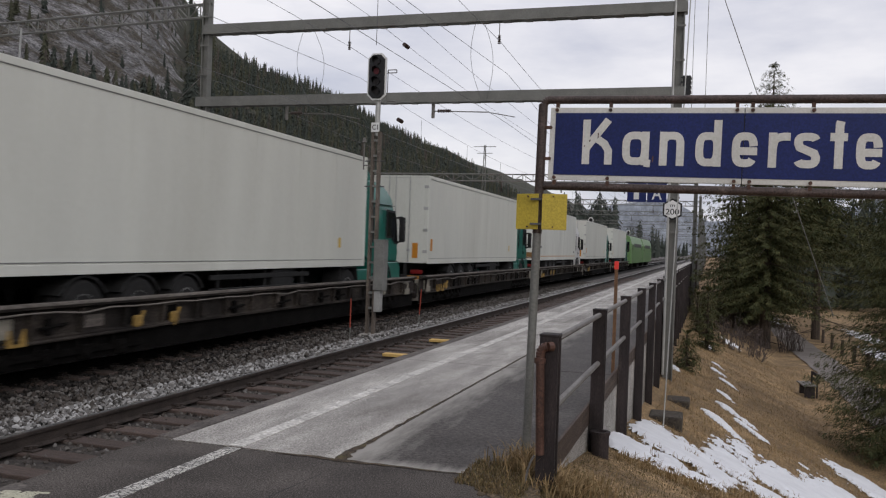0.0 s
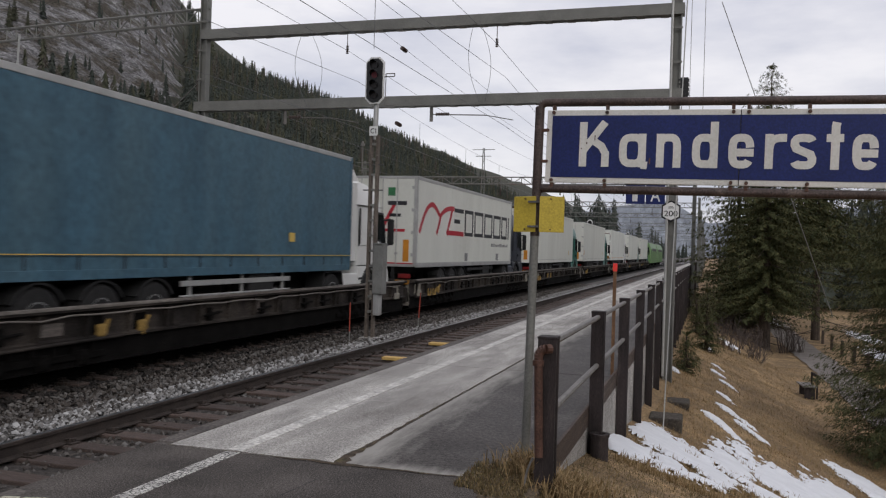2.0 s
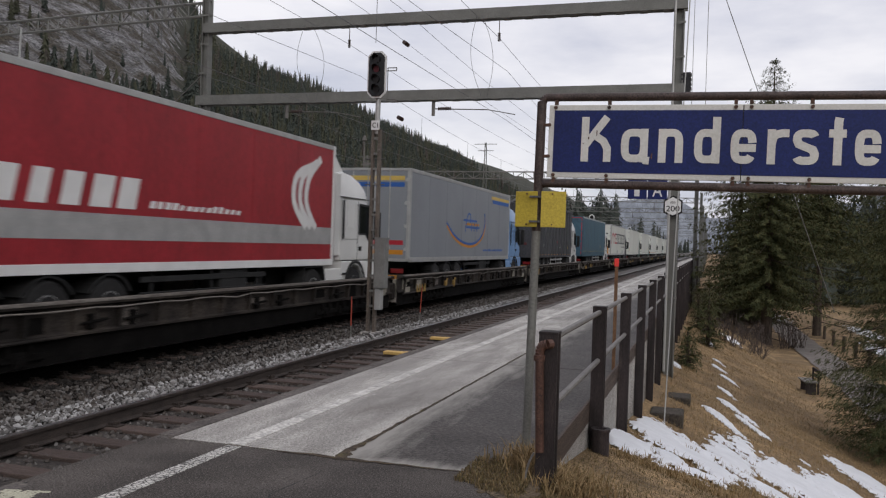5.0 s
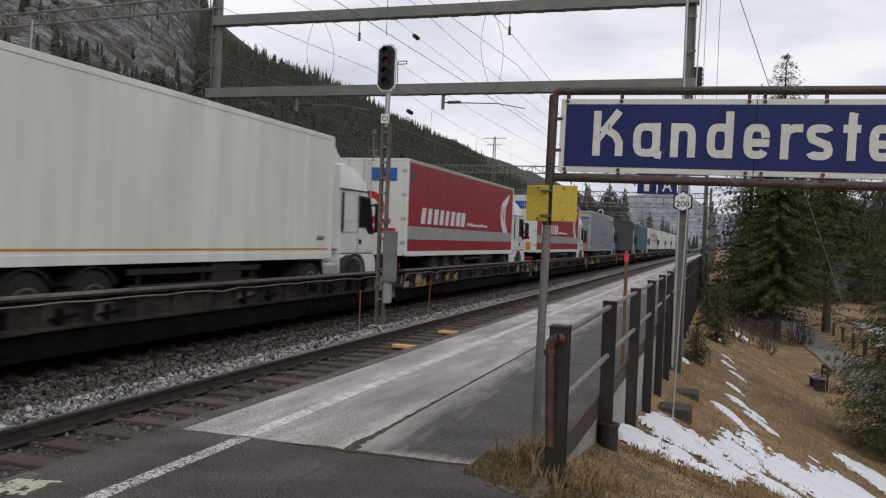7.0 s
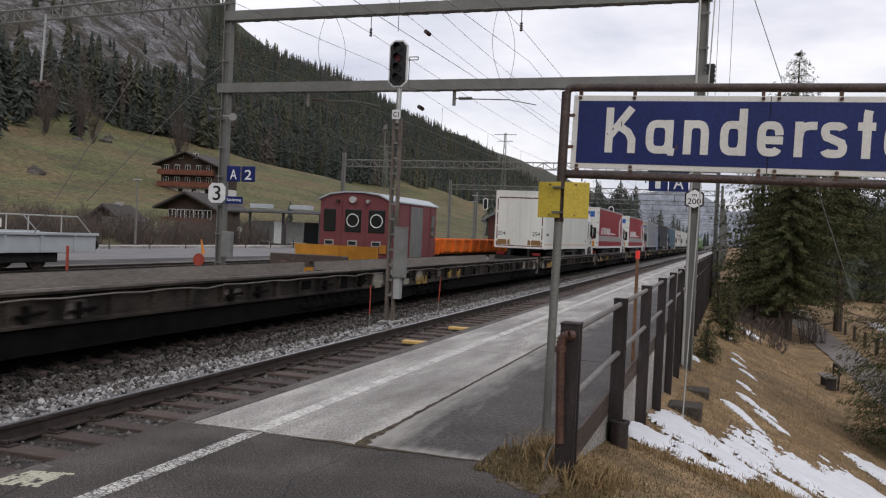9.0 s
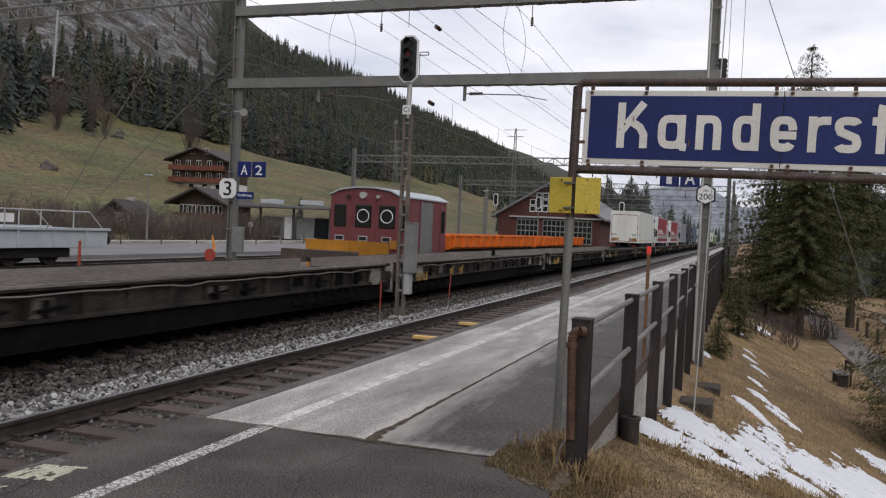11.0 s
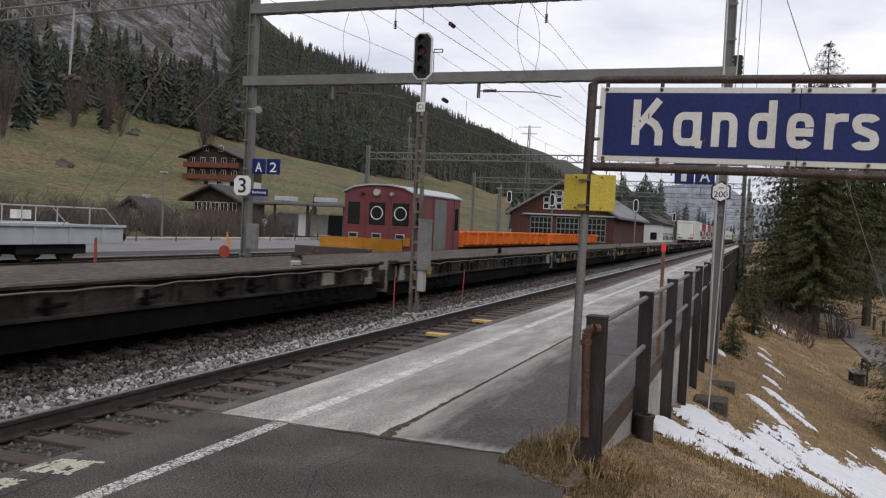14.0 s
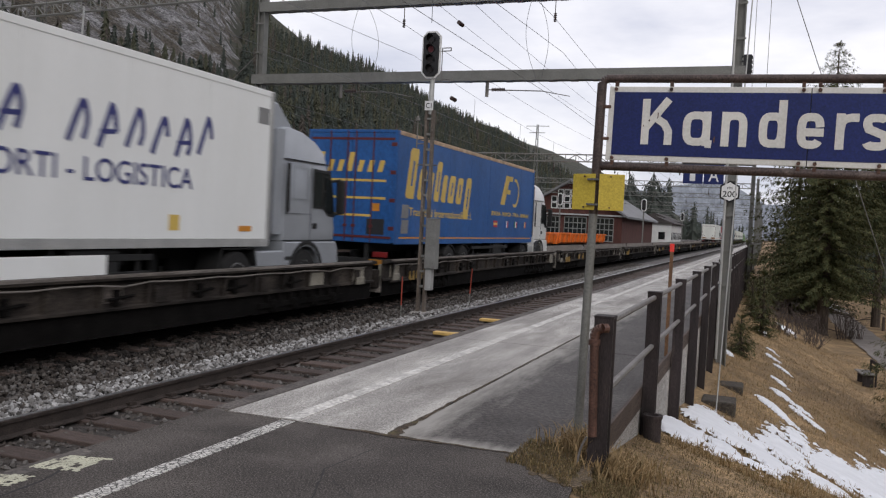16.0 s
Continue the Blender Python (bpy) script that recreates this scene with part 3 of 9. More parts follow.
def build_platform():
    bm = B()
    box(bm, EDGE_X + 0.16, -1.13, JOINT_Y - 12, 210, -0.75, -0.09)
    core = setting("platform", bm, "edge_stone", "low station platform of concrete slabs and asphalt", "platform")
    bm = B()
    slab_of(bm, [(-8, -14), (EDGE_X + 0.02, -14), (EDGE_X + 0.02, JOINT_Y), (JOINT_X, JOINT_Y - 0.02), (-1.12, JOINT_Y), (-0.98, JOINT_Y - 1.5), (0.2, -14)][1:], "z", -0.12, 0.0)
    part("asphalt_surface", bm, "asphalt", core, "dark patched asphalt")
    # trodden earth creeping over the corner of the asphalt
    rim = [(-1.66, 5.95), (-1.52, 5.72), (-1.42, 5.56), (-1.3, 5.46), (-1.2, 5.37), (-1.08, 5.34), (-1.02, 5.42), (-1.0, 5.6), (-1.04, 5.9), (-1.08, 6.3), (-1.22, 6.45), (-1.4, 6.22)]
    ring = []
    for (ax, ay), (bx, by) in zip(rim, rim[1:] + rim[:1]):
        for k in range(6):
            u = k / 6
            px, py = ax + (bx - ax) * u, ay + (by - ay) * u
            ring.append((px + 0.07 * noise.noise((px * 13, py * 13, 1)) + 0.03 * noise.noise((px * 37, py * 37, 2)), py + 0.09 * noise.noise((px * 13, py * 13, 4)) + 0.04 * noise.noise((px * 37, py * 37, 6))))
    bm = B()
    slab_of(bm, ring, "z", -0.03, 0.006)
    part("earth_patch", bm, mat("bare_earth", (0.10, 0.074, 0.046), 0.95, var=0.45, scale=5, fine=40, bump=0.9, second=(0.05, 0.04, 0.03), amount=0.45), core, "brown trodden earth over the asphalt's corner")
    rnd = random.Random(5)
    # outer row of slabs with the worn white line, inner row darker and wet
    y = JOINT_Y + 0.012
    k = 0
    while y < 205:
        step = 5.6 if y < 80 else 14
        for x0, x1, m in ((EDGE_X + 0.17, JOINT_X - 0.012, "concrete"), (JOINT_X + 0.012, -1.12, "wet_concrete")):
            y1 = y + step
            bm = B()
            dz = rnd.uniform(-0.004, 0.004)
            box(bm, x0, x1, y, y1 - 0.016, -0.11, 0.0 + dz, 0.008)
            part("slab", bm, m, core)
        y += step
        k += 1
    y = -12.0
    while y < 205:
        step = 1.5 if y < 60 else 12
        bm = B()
        box(bm, EDGE_X, EDGE_X + 0.155, y, y + step - 0.01, -0.75, rnd.uniform(-0.004, 0.004), 0.012)
        part("edge_stone", bm, "edge_stone", core)
        y += step
    bm = B()
    box(bm, -3.565, -3.44, -12, JOINT_Y - 0.01, -0.01, 0.004)
    part("white_line", bm, "white_line", core, "crackled white safety line")
    bm = B()
    box(bm, -3.58, -3.44, JOINT_Y + 0.03, 200, -0.01, 0.0075)
    part("white_line", bm, "line_worn", core, "faded white safety line on concrete")
    flake = random.Random(12)
    for x0, x1, y0, y1 in ((-4.22, -3.9, 4.0, 4.32), (-4.24, -4.02, 3.62, 3.84)):
        bm = B()
        nx, ny = 14, 9
        for i in range(nx):
            for j in range(ny):
                rim = min(i, nx - 1 - i, j, ny - 1 - j)
                if flake.random() < (0.4, 0.16, 0.07)[min(rim, 2)] or noise.noise((i * 0.35, j * 0.5, x0 * 3)) > 0.42:
                    continue
                cx, cy, ux, uy = x0 + (x1 - x0) * i / nx, y0 + (y1 - y0) * j / ny + 0.25 * (x1 - x0) * i / nx, (x1 - x0) / nx, (y1 - y0) / ny
                q = [(cx + ux * a + flake.uniform(-0.2, 0.2) * ux, cy + uy * c + flake.uniform(-0.2, 0.2) * uy) for a, c in ((0, 0), (1.02, 0), (1.02, 1.02), (0, 1.02))]
                bm.faces.new([bm.verts.new((*p, 0.0025 + flake.uniform(0, 0.001))) for p in q])
        part("paint_patch", bm, "yellow_patch", core, "flaking pale yellow paint patch")

    def seam(name, pts, half, material, label="", height=0.002, rough=0.6, step=0.06):
        """A ragged filled joint or crack along a line."""
        bm = B()
        prev = None
        for (ax, ay, wa), (bx, by, wb) in zip([(*p, w) for p, w in zip(pts, half)], [(*p, w) for p, w in zip(pts[1:], half[1:])]):
            d = Vector((bx - ax, by - ay))
            n = max(2, int(d.length / step))
            side = Vector((-d.y, d.x)).normalized()
            for k in range(n + 1):
                u = k / n
                p, w = Vector((ax, ay)).lerp(Vector((bx, by)), u), wa + (wb - wa) * u
                p = p + side * w * 1.6 * rough * noise.noise((p.x * 6, p.y * 6, 5))
                l, r = (p + side * q * w * (1 + rough * 1.4 * noise.noise((p.x * 14, p.y * 14, 8 + q))) for q in (1, -1))
                cur = [bm.verts.new((*l, height)), bm.verts.new((*r, height))]
                if prev:
                    bm.faces.new((prev[0], prev[1], cur[1], cur[0]))
                prev = cur
        part(name, bm, material, core, label)
    soil = mat("joint_soil", (0.06, 0.043, 0.028), 0.95, var=0.5, scale=12, fine=60, bump=0.8, second=(0.075, 0.062, 0.025), amount=0.42)
    tar = mat("tar", (0.016, 0.015, 0.015), 0.8, var=0.3, scale=20, bump=0.1)
    seam("joint_filling", [(JOINT_X, 5.9), (JOINT_X, 6.25), (JOINT_X, 6.9), (JOINT_X, 9), (JOINT_X, 40)], (0.06, 0.035, 0.018, 0.012, 0.010), soil, "brown soil and moss in the slab joint", 0.006)
    seam("joint_filling", [(EDGE_X + 0.16, JOINT_Y), (-3.3, JOINT_Y), (-2.6, JOINT_Y - 0.01), (-2.0, JOINT_Y), (-1.2, JOINT_Y)], (0.008, 0.008, 0.035, 0.014, 0.014), soil, "brown soil along the asphalt's edge", 0.005)
    for pts, w in (([(-2.1, 3.0), (-2.3, 4.1), (-2.62, 4.9), (-2.55, 5.5)], 0.005), ([(-3.9, 3.2), (-3.95, 3.9), (-4.2, 4.5)], 0.009), ([(-1.2, 4.0), (-2.0, 4.3), (-2.45, 4.7)], 0.004), ([(-4.1, 5.2), (-3.75, 5.35), (-3.6, 5.5)], 0.004)):
        seam("crack", pts, [w] * len(pts), tar, "", 0.0015, 0.9)
    return core


platform = build_platform()


# ------------------------------------------------------------ tracks
RAIL_OUTLINE = [(-0.07, 0), (0.07, 0), (0.07, 0.012), (0.012, 0.03), (0.009, 0.12), (0.034, 0.132), (0.036, 0.165), (0.026, 0.172), (-0.026, 0.172), (-0.036, 0.165), (-0.034, 0.132), (-0.009, 0.12), (-0.012, 0.03), (-0.07, 0.012)]


def rail_line(parent, x, y0, y1, side="rail_side"):
    bm = B()
    slab_of(bm, [(x + a, RAIL_Z - 0.172 + b) for a, b in RAIL_OUTLINE], "y", y0, y1)
    r = part("rail", bm, side, parent, "brown rail with a bright worn head")
    bm = B()
    box(bm, x - 0.027, x + 0.027, y0, y1, RAIL_Z - 0.001, RAIL_Z + 0.003)
    part("rail_head", bm, "rail_top", r, "bright worn running surface")
    return r


def build_track(name, cx, y0, y1, sleepers_to, first, label):
    bm = B()
    slab_of(bm, [(cx - 2.3, BED_Z - 0.3), (cx + 1.39 if cx > -6 else cx + 2.2, BED_Z - 0.3), (cx + 1.38 if cx > -6 else cx + 1.6, BED_Z - 0.03), (cx - 1.6, BED_Z - 0.03)], "y", y0, y1)
    # track 2: bed and rails painted near black as the train's shade
    t = setting(name, bm, "bed_shaded" if name == "track_2" else "ballast_bed", label, "railway track")
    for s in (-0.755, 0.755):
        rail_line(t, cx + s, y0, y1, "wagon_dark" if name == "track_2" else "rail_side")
    bm = B()
    box(bm, -1.25, 1.25, -0.125, 0.125, -0.15, 0.0, 0.012)
    me = finish(bm, "sleeper", M["sleeper"])
    bm = B()
    for s in (-0.755, 0.755):
        box(bm, s - 0.17, s + 0.17, -0.07, 0.07, 0.0, 0.016)
        for q in (-0.11, 0.11):
            rod(bm, (s + q, -0.03, 0.016), (s + q, -0.03, 0.06), 0.02, n=6)
            rod(bm, (s + q, 0.03, 0.016), (s + q, 0.03, 0.05), 0.022, n=6)
            box(bm, s + q * 0.45 - 0.025, s + q * 0.9 + 0.0, -0.04, 0.04, 0.016, 0.045)
    fe = finish(bm, "rail_chair", M["rail_side"])
    y = first
    while y < sleepers_to:
        dz = random.uniform(-0.012, 0.006)
        sl = shared("sleeper", me, t, (cx + random.uniform(-0.04, 0.04), y, BED_Z + 0.008 + dz), (0, 0, random.uniform(-0.8, 0.8)))
        if y < 45:
            shared("rail_chair", fe, sl, (0, 0, 0.001))
        y += 0.612
    return t


build_track("track_1", TRACK_1, -15, 420, 75, 2.52, "ballasted main track beside the platform, wooden sleepers")
build_track("track_2", TRACK_2, -15, 420, 30, 2.6, "ballasted main track under the passing train")
build_track("track_3", TRACK_3, 27, 420, 45, 28, "ballasted siding with parked vehicles")
build_track("track_4", -24.5, -15, 420, 12, 10, "ballasted yard track")


def stones(name, count, area, size, material, label, seed, tilt=None):
    """Loose stones as small cut blocks, one mesh."""
    rg = np.random.default_rng(seed)
    x0, x1, y0, y1 = area
    u = rg.random(count)
    ys = y0 + (y1 - y0) * u ** 1.7
    xs = rg.uniform(x0, x1, count)
    zs = BED_Z - 0.035 + rg.uniform(0, 0.045, count)
    if tilt:
        zs = zs + tilt(xs, ys)
    base = np.array([(1, 0, 0), (-1, 0, 0), (0, 1, 0), (0, -1, 0), (0, 0, 1), (0, 0, -1), (0.62, 0.62, 0.5), (-0.62, -0.55, 0.5)], float)
    tri = [(0, 2, 6), (2, 4, 6), (4, 0, 6), (1, 3, 7), (3, 4, 7), (4, 1, 7), (2, 1, 4), (3, 0, 4), (2, 0, 5), (0, 3, 5), (3, 1, 5), (1, 2, 5)]
    n = len(base)
    sc = rg.uniform(0.55, 1.25, (count, 1, 3)) * size * rg.uniform(0.7, 1.3, (count, 1, 1))
    v = base[None] * sc * rg.uniform(0.75, 1.25, (count, n, 1))
    a = rg.uniform(0, 6.283, count)
    b = rg.uniform(-0.8, 0.8, count)
    ca, sa, cb, sb = np.cos(a), np.sin(a), np.cos(b), np.sin(b)
    x, y, z = v[:, :, 0], v[:, :, 1], v[:, :, 2]
    y, z = y * cb[:, None] - z * sb[:, None], y * sb[:, None] + z * cb[:, None]
    x, y = x * ca[:, None] - y * sa[:, None], x * sa[:, None] + y * ca[:, None]
    v = np.stack([x + xs[:, None], y + ys[:, None], z + zs[:, None]], 2).reshape(-1, 3)
    f = (np.array(tri)[None] + (np.arange(count) * n)[:, None, None]).reshape(-1, 3)
    return tagged(raw(name, v.tolist(), f.tolist(), material), label, "ballast", kind="stuff")


stones("ballast_between_rails", 9000, (-6.35, -4.4, 3, 45), 0.028, "stones", "dark brown ballast between sleepers", 1, lambda x, y: -0.02 + 0 * x)
stones("ballast_shoulder", 15000, (-7.5, -6.5, 3.5, 60), 0.034, "stones_pale", "pale grey fresh ballast stones beside the rail", 2, lambda x, y: 0.05 * np.clip(-6.5 - x, 0, 0.5))
stones("ballast_shoulder", 13000, (-8.5, -7.15, 4, 60), 0.033, "stones", "dark brown ballast between the tracks", 3, lambda x, y: 0.02 * np.sin(x * 5))


stones("ballast_shoulder", 7000, (-9.4, -8.35, 4, 60), 0.033, "stones_shaded", "ballast beside the train, blackened as its shade", 4)


def build_sleeper_plank(y):
    ob = thing("yellow_plank", "short yellow wooden board lying between the sleepers", "board", (-5.62, y, BED_Z + 0.015), "yellow boards", 2)
    bm = B()
    box(bm, -0.28, 0.28, -0.1, 0.1, 0.0, 0.06, 0.01)
    part("board", bm, mat("yellow_board", (0.55, 0.36, 0.12), 0.7, var=0.25, scale=6, bump=0.3, stretch=(0.6, 5, 5)), ob)


build_sleeper_plank(15.33)
build_sleeper_plank(18.2)


# ------------------------------------------------------------ fence
def build_fence():
    f = thing("platform_fence", "dark weathered post fence with grey pipe rails beside the platform", "fence", (FENCE_X, 0, 0))
    ys = [5.98 + 2.9 * i for i in range(30)]
    for i, y in enumerate(ys):
        low = min(-0.25, land(-0.8, y)) - 0.1
        bm = B()
        slab_of(bm, [(-0.066, y - 0.07), (0.066, y - 0.07), (0.066, y - 0.045), (0.03, y - 0.035), (0.03, y + 0.035), (0.066, y + 0.045), (0.066, y + 0.07), (-0.066, y + 0.07), (-0.066, y + 0.045), (-0.045, y + 0.035), (-0.045, y - 0.035), (-0.066, y - 0.045)], "z", low, 1.05 + random.uniform(-0.01, 0.01))
        p = part("post", bm, "post_wood", f)
        bm = B()
        box(bm, -0.07, 0.07, y - 0.074, y + 0.074, 1.042, 1.062, 0.005)
        part("post_cap", bm, "post_wood", p)
    for a, b in zip(ys, ys[1:]):
        for z, r in ((1.0, 0.027), (0.5, 0.027)):
            bm = B()
            rod(bm, (0.0, a + 0.04, z), (0.0, b - 0.04, z), r, n=8)
            part("rail", bm, "galvanised", f, "grey pipe rail", smooth=True)
        bm = B()
        box(bm, -0.098, -0.069, a - 0.02, b - 0.03, -0.14, 0.08, 0.006)
        part("kickboard", bm, "plank", f, "weathered wooden kickboard")
    # brown downpipe with an elbow and a cable loop on the end post
    bm = B()
    rod(bm, (-0.03, 5.87, 0.22), (-0.05, 5.86, 0.92), 0.031, n=12)
    for i in range(5):
        a0, a1 = i * math.pi / 10, (i + 1) * math.pi / 10
        rod(bm, (-0.0 - 0.05 * math.cos(a0), 5.86, 0.92 + 0.06 * math.sin(a0)), (-0.0 - 0.05 * math.cos(a1), 5.86, 0.92 + 0.06 * math.sin(a1)), 0.033, n=10)
    rod(bm, (0.0, 5.86, 0.98), (0.03, 5.89, 0.98), 0.033, n=10)
    rod(bm, (-0.05, 5.86, 0.86), (-0.05, 5.86, 0.9), 0.041, n=12)
    part("downpipe", bm, "copper_pipe", f, "dark brown pipe with elbow", smooth=True)
    bm = B()
    prev = None
    for i in range(13):
        a = math.pi * i / 12
        q = Vector((-0.06 - 0.06 * math.sin(a), 5.83, 0.22 - 0.3 * math.sin(a * 0.5) ** 2 - 0.08 * math.sin(a)))
        if prev:
            rod(bm, prev, q, 0.008, n=6)
        prev = q
    part("cable", bm, "galvanised", f, "pale hanging cable")
    return f


build_fence()


def build_retaining_wall():
    bm = B()
    y = 6.3
    while y < 120:
        box(bm, -1.128, -1.095, y, y + 2.88, -3.2, -0.143)
        y += 2.9
    setting("retaining_wall", bm, "concrete", "grey concrete retaining wall under the platform edge", "wall")


build_retaining_wall()


def build_stub(x, y, r, h, name, label):
    z = land(x, y) - 0.1
    ob = thing(name, label, "bollard", (x, y, z))
    bm = B()
    lathe(bm, [(r, 0), (r, h), (r * 1.12, h), (r * 1.12, h + 0.03), (r * 0.7, h + 0.03), (r * 0.65, h - 0.05)], False, 16)
    part("tube", bm, "post_wood", ob, smooth=True)


build_stub(-0.96, 8.75, 0.09, 0.33, "pipe_stub", "short dark pipe stub standing in the grass")


def build_block(x, y, sx, sy, h):
    ob = thing("concrete_block", "mossy concrete footing block on the embankment", "footing", (x, y, land(x, y) - 0.5), "footings")
    bm = B()
    box(bm, -sx / 2, sx / 2, -sy / 2, sy / 2, 0, h, 0.03)
    part("block", bm, "footing", ob)


for q in ((-0.62, 16.4, 0.6, 0.7, 0.66), (-0.5, 19.6, 0.5, 0.7, 0.6)):
    build_block(*q)


# ------------------------------------------------------------ station sign
def block_letter(parent, ch, x, w, z, cap, xh, wide, y):
    """A round-cornered block letter made of strokes of even width."""
    h = wide / 2

    def bowl(x0, x1, z0, z1, a0, a1, n=22):
        out = []
        for k in range(n + 1):
            t = radians(a0 + (a1 - a0) * k / n)
            c, q = math.cos(t), math.sin(t)
            out.append(((x0 + x1) / 2 + (x1 - x0) / 2 * math.copysign(abs(c) ** 0.62, c), (z0 + z1) / 2 + (z1 - z0) / 2 * math.copysign(abs(q) ** 0.62, q)))
        return out
    l, r, lo, hi = h, w - h, h, xh - h
    stem = lambda px, a, b: [(px, a), (px, b)]
    paths = {
        "K": [stem(l, 0, cap), [(l + 0.005, cap * 0.37), (w - h * 1.25, cap)], [(w * 0.47, cap * 0.58), (w * 0.74, cap * 0.46), (r, cap * 0.3), (r, 0)]],
        "a": [bowl(l, r, lo, hi, -180, 180), stem(r, 0.0, xh), [(r - 0.004, h * 0.6), (w + 0.012, h * 0.45)]],
        "n": [stem(l, 0, xh), bowl(l, r, lo, hi, 150, 0)[:-1] + [(r, xh * 0.5), (r, 0)]],
        "d": [bowl(l, r, lo, hi, -180, 180), stem(r, 0, cap)],
        "e": [bowl(l, r, lo, hi, -8, 325)[1:], [(l, xh * 0.46), (r + h * 0.9, xh * 0.46)]],
        "r": [stem(l, 0, xh), [(l, xh * 0.55), (l + 0.01, xh * 0.78), (l + 0.035, hi - 0.008), (l + 0.07, hi), (w, hi)]],
        "s": [bowl(l, r, xh * 0.5, hi, 20, 180, 12) + [(l + 0.012, xh * 0.58), (w / 2, xh * 0.5), (r - 0.012, xh * 0.42)] + bowl(l, r, lo, xh * 0.5, 0, -160, 12)],
        "t": [[(w * 0.52, 0), (w * 0.52, cap * 0.9), (w * 0.57, cap * 0.985)], [(0, hi), (w, hi)]],
        "g": [bowl(l, r, lo, hi, -180, 180), [(r, xh), (r, -0.03), (r - 0.03, -0.07), (w / 2, -0.08), (l, -0.06)]],
    }[ch]
    bm = B()
    for k, p in enumerate(paths):
        ribbon(bm, [(x + a, z + b) for a, b in p], wide, y - 0.004 - 0.0005 * k, y + 0.001)
    part("letter", bm, "enamel_white", parent, "cream white enamel letter")


def build_station_sign():
    s = thing("station_sign", "blue enamel station name sign in a rusty pipe frame", "sign", (0, 6.5, 0))
    x0, x1, z0, z1 = -1.172, 1.655, 2.197, 2.753
    mid = 0.241
    bm = B()
    rod(bm, (-1.27, -0.04, -0.1), (-1.245, -0.02, 1.8), 0.033, n=14)
    part("pole", bm, "mast_steel", s, "grey painted steel pole", smooth=True)
    bm = B()
    rod(bm, (-1.245, -0.02, 1.78), (-1.235, 0.0, z1 + 0.03), 0.036, n=14)
    part("upper_pole", bm, "brown_pipe", s, "rusty brown pipe", smooth=True)
    bm = B()
    rod(bm, (x1 + 0.045, 0, -0.1), (x1 + 0.045, 0, z1 + 0.03), 0.034, n=14)
    part("pole", bm, "brown_pipe", s, smooth=True)
    for z, name in ((z1 + 0.065, "top_rail"), (z0 - 0.045, "bottom_rail")):
        bm = B()
        rod(bm, (-1.19, 0, z), (x1 + 0.01, 0, z), 0.032, n=14)
        if name == "top_rail":
            for sx, cx in ((-1, -1.19), (1, x1)):
                for i in range(5):
                    a0, a1 = i * math.pi / 10, (i + 1) * math.pi / 10
                    rod(bm, (cx + sx * 0.045 * math.sin(a0), 0, z - 0.045 + 0.045 * math.cos(a0)), (cx + sx * 0.045 * math.sin(a1), 0, z - 0.045 + 0.045 * math.cos(a1)), 0.032, n=12)
        else:
            rod(bm, (-1.25, 0, z), (-1.19, 0, z), 0.036, n=12)
        part(name, bm, "brown_pipe", s, smooth=True)
    for a, b in ((x0, mid - 0.003), (mid + 0.003, x1)):
        bm = B()
        box(bm, a, b, -0.035, -0.02, z0, z1, 0.004)
        p = part("panel", bm, "enamel_white", s, "white-bordered blue enamel panel")
        bm = B()
        box(bm, a + (0.042 if a < 0 else 0), b - (0.042 if a > 0 else 0), -0.0385, -0.03, z0 + 0.042, z1 - 0.042)
        part("field", bm, "enamel_blue", p, "dark blue enamel")
        for bx in (a + 0.05, (a + b) / 2 - 0.25, b - 0.05):
            for bz, up in ((z1 - 0.02, 1), (z0 + 0.02, -1)):
                bm = B()
                rod(bm, (bx, -0.05, bz), (bx, -0.02, bz), 0.014, n=8)
                box(bm, bx - 0.012, bx + 0.012, -0.03, 0.01, bz, bz + up * 0.06)
                part("bolt", bm, "rust_steel", p, "rusty bolt")
    bm = B()
    box(bm, mid - 0.03, mid + 0.03, -0.019, -0.012, z0, z1)
    part("joint_strip", bm, "dark_steel", s)
    for bz in (2.36, 2.6):
        bm = B()
        rod(bm, (-1.165, -0.05, bz), (-1.165, -0.03, bz), 0.013, n=8)
        box(bm, -1.25, -1.165, -0.03, -0.02, bz - 0.012, bz + 0.012)
        part("bolt", bm, "rust_steel", s, "rusty bolt")
    y = -0.0387
    zb, cap, xh, wide = 2.322, 0.338, 0.25, 0.056
    word = (("K", -0.916, -0.691), ("a", -0.617, -0.42), ("n", -0.345, -0.168), ("d", -0.09, 0.091), ("e", 0.163, 0.339), ("r", 0.411, 0.555), ("s", 0.58, 0.753), ("t", 0.814, 0.926), ("e", 0.982, 1.148), ("g", 1.205, 1.38))
    for ch, a, b in word:
        block_letter(s, ch, a, b - a, zb, cap, xh, wide, y)
    # chips in the enamel
    rnd = random.Random(8)
    for cx, cz, r, hgt in ((-0.86, 2.50, 0.006, 0.02), (-0.8, 2.54, 0.005, 0.05), (-0.9, 2.46, 0.004, 0.012), (-0.39, 2.37, 0.006, 0.05), (-0.5, 2.44, 0.004, 0.008)):
        bm = B()
        slab_of(bm, [(cx + r * math.cos(a) * rnd.uniform(0.7, 1.3), cz + hgt / 2 * math.sin(a) * rnd.uniform(0.7, 1.2)) for a in np.linspace(0, 5.5, 8)], "y", y - 0.0062, y)
        part("chip", bm, "rust_steel", s, "rusty chip in the enamel")
    # the board hangs a little lower at its far end
    lean = Matrix.Translation((-1.17, 0, 2.475)) @ pose(0, 0, 0, 0, 0.8, 0) @ Matrix.Translation((1.17, 0, -2.475))
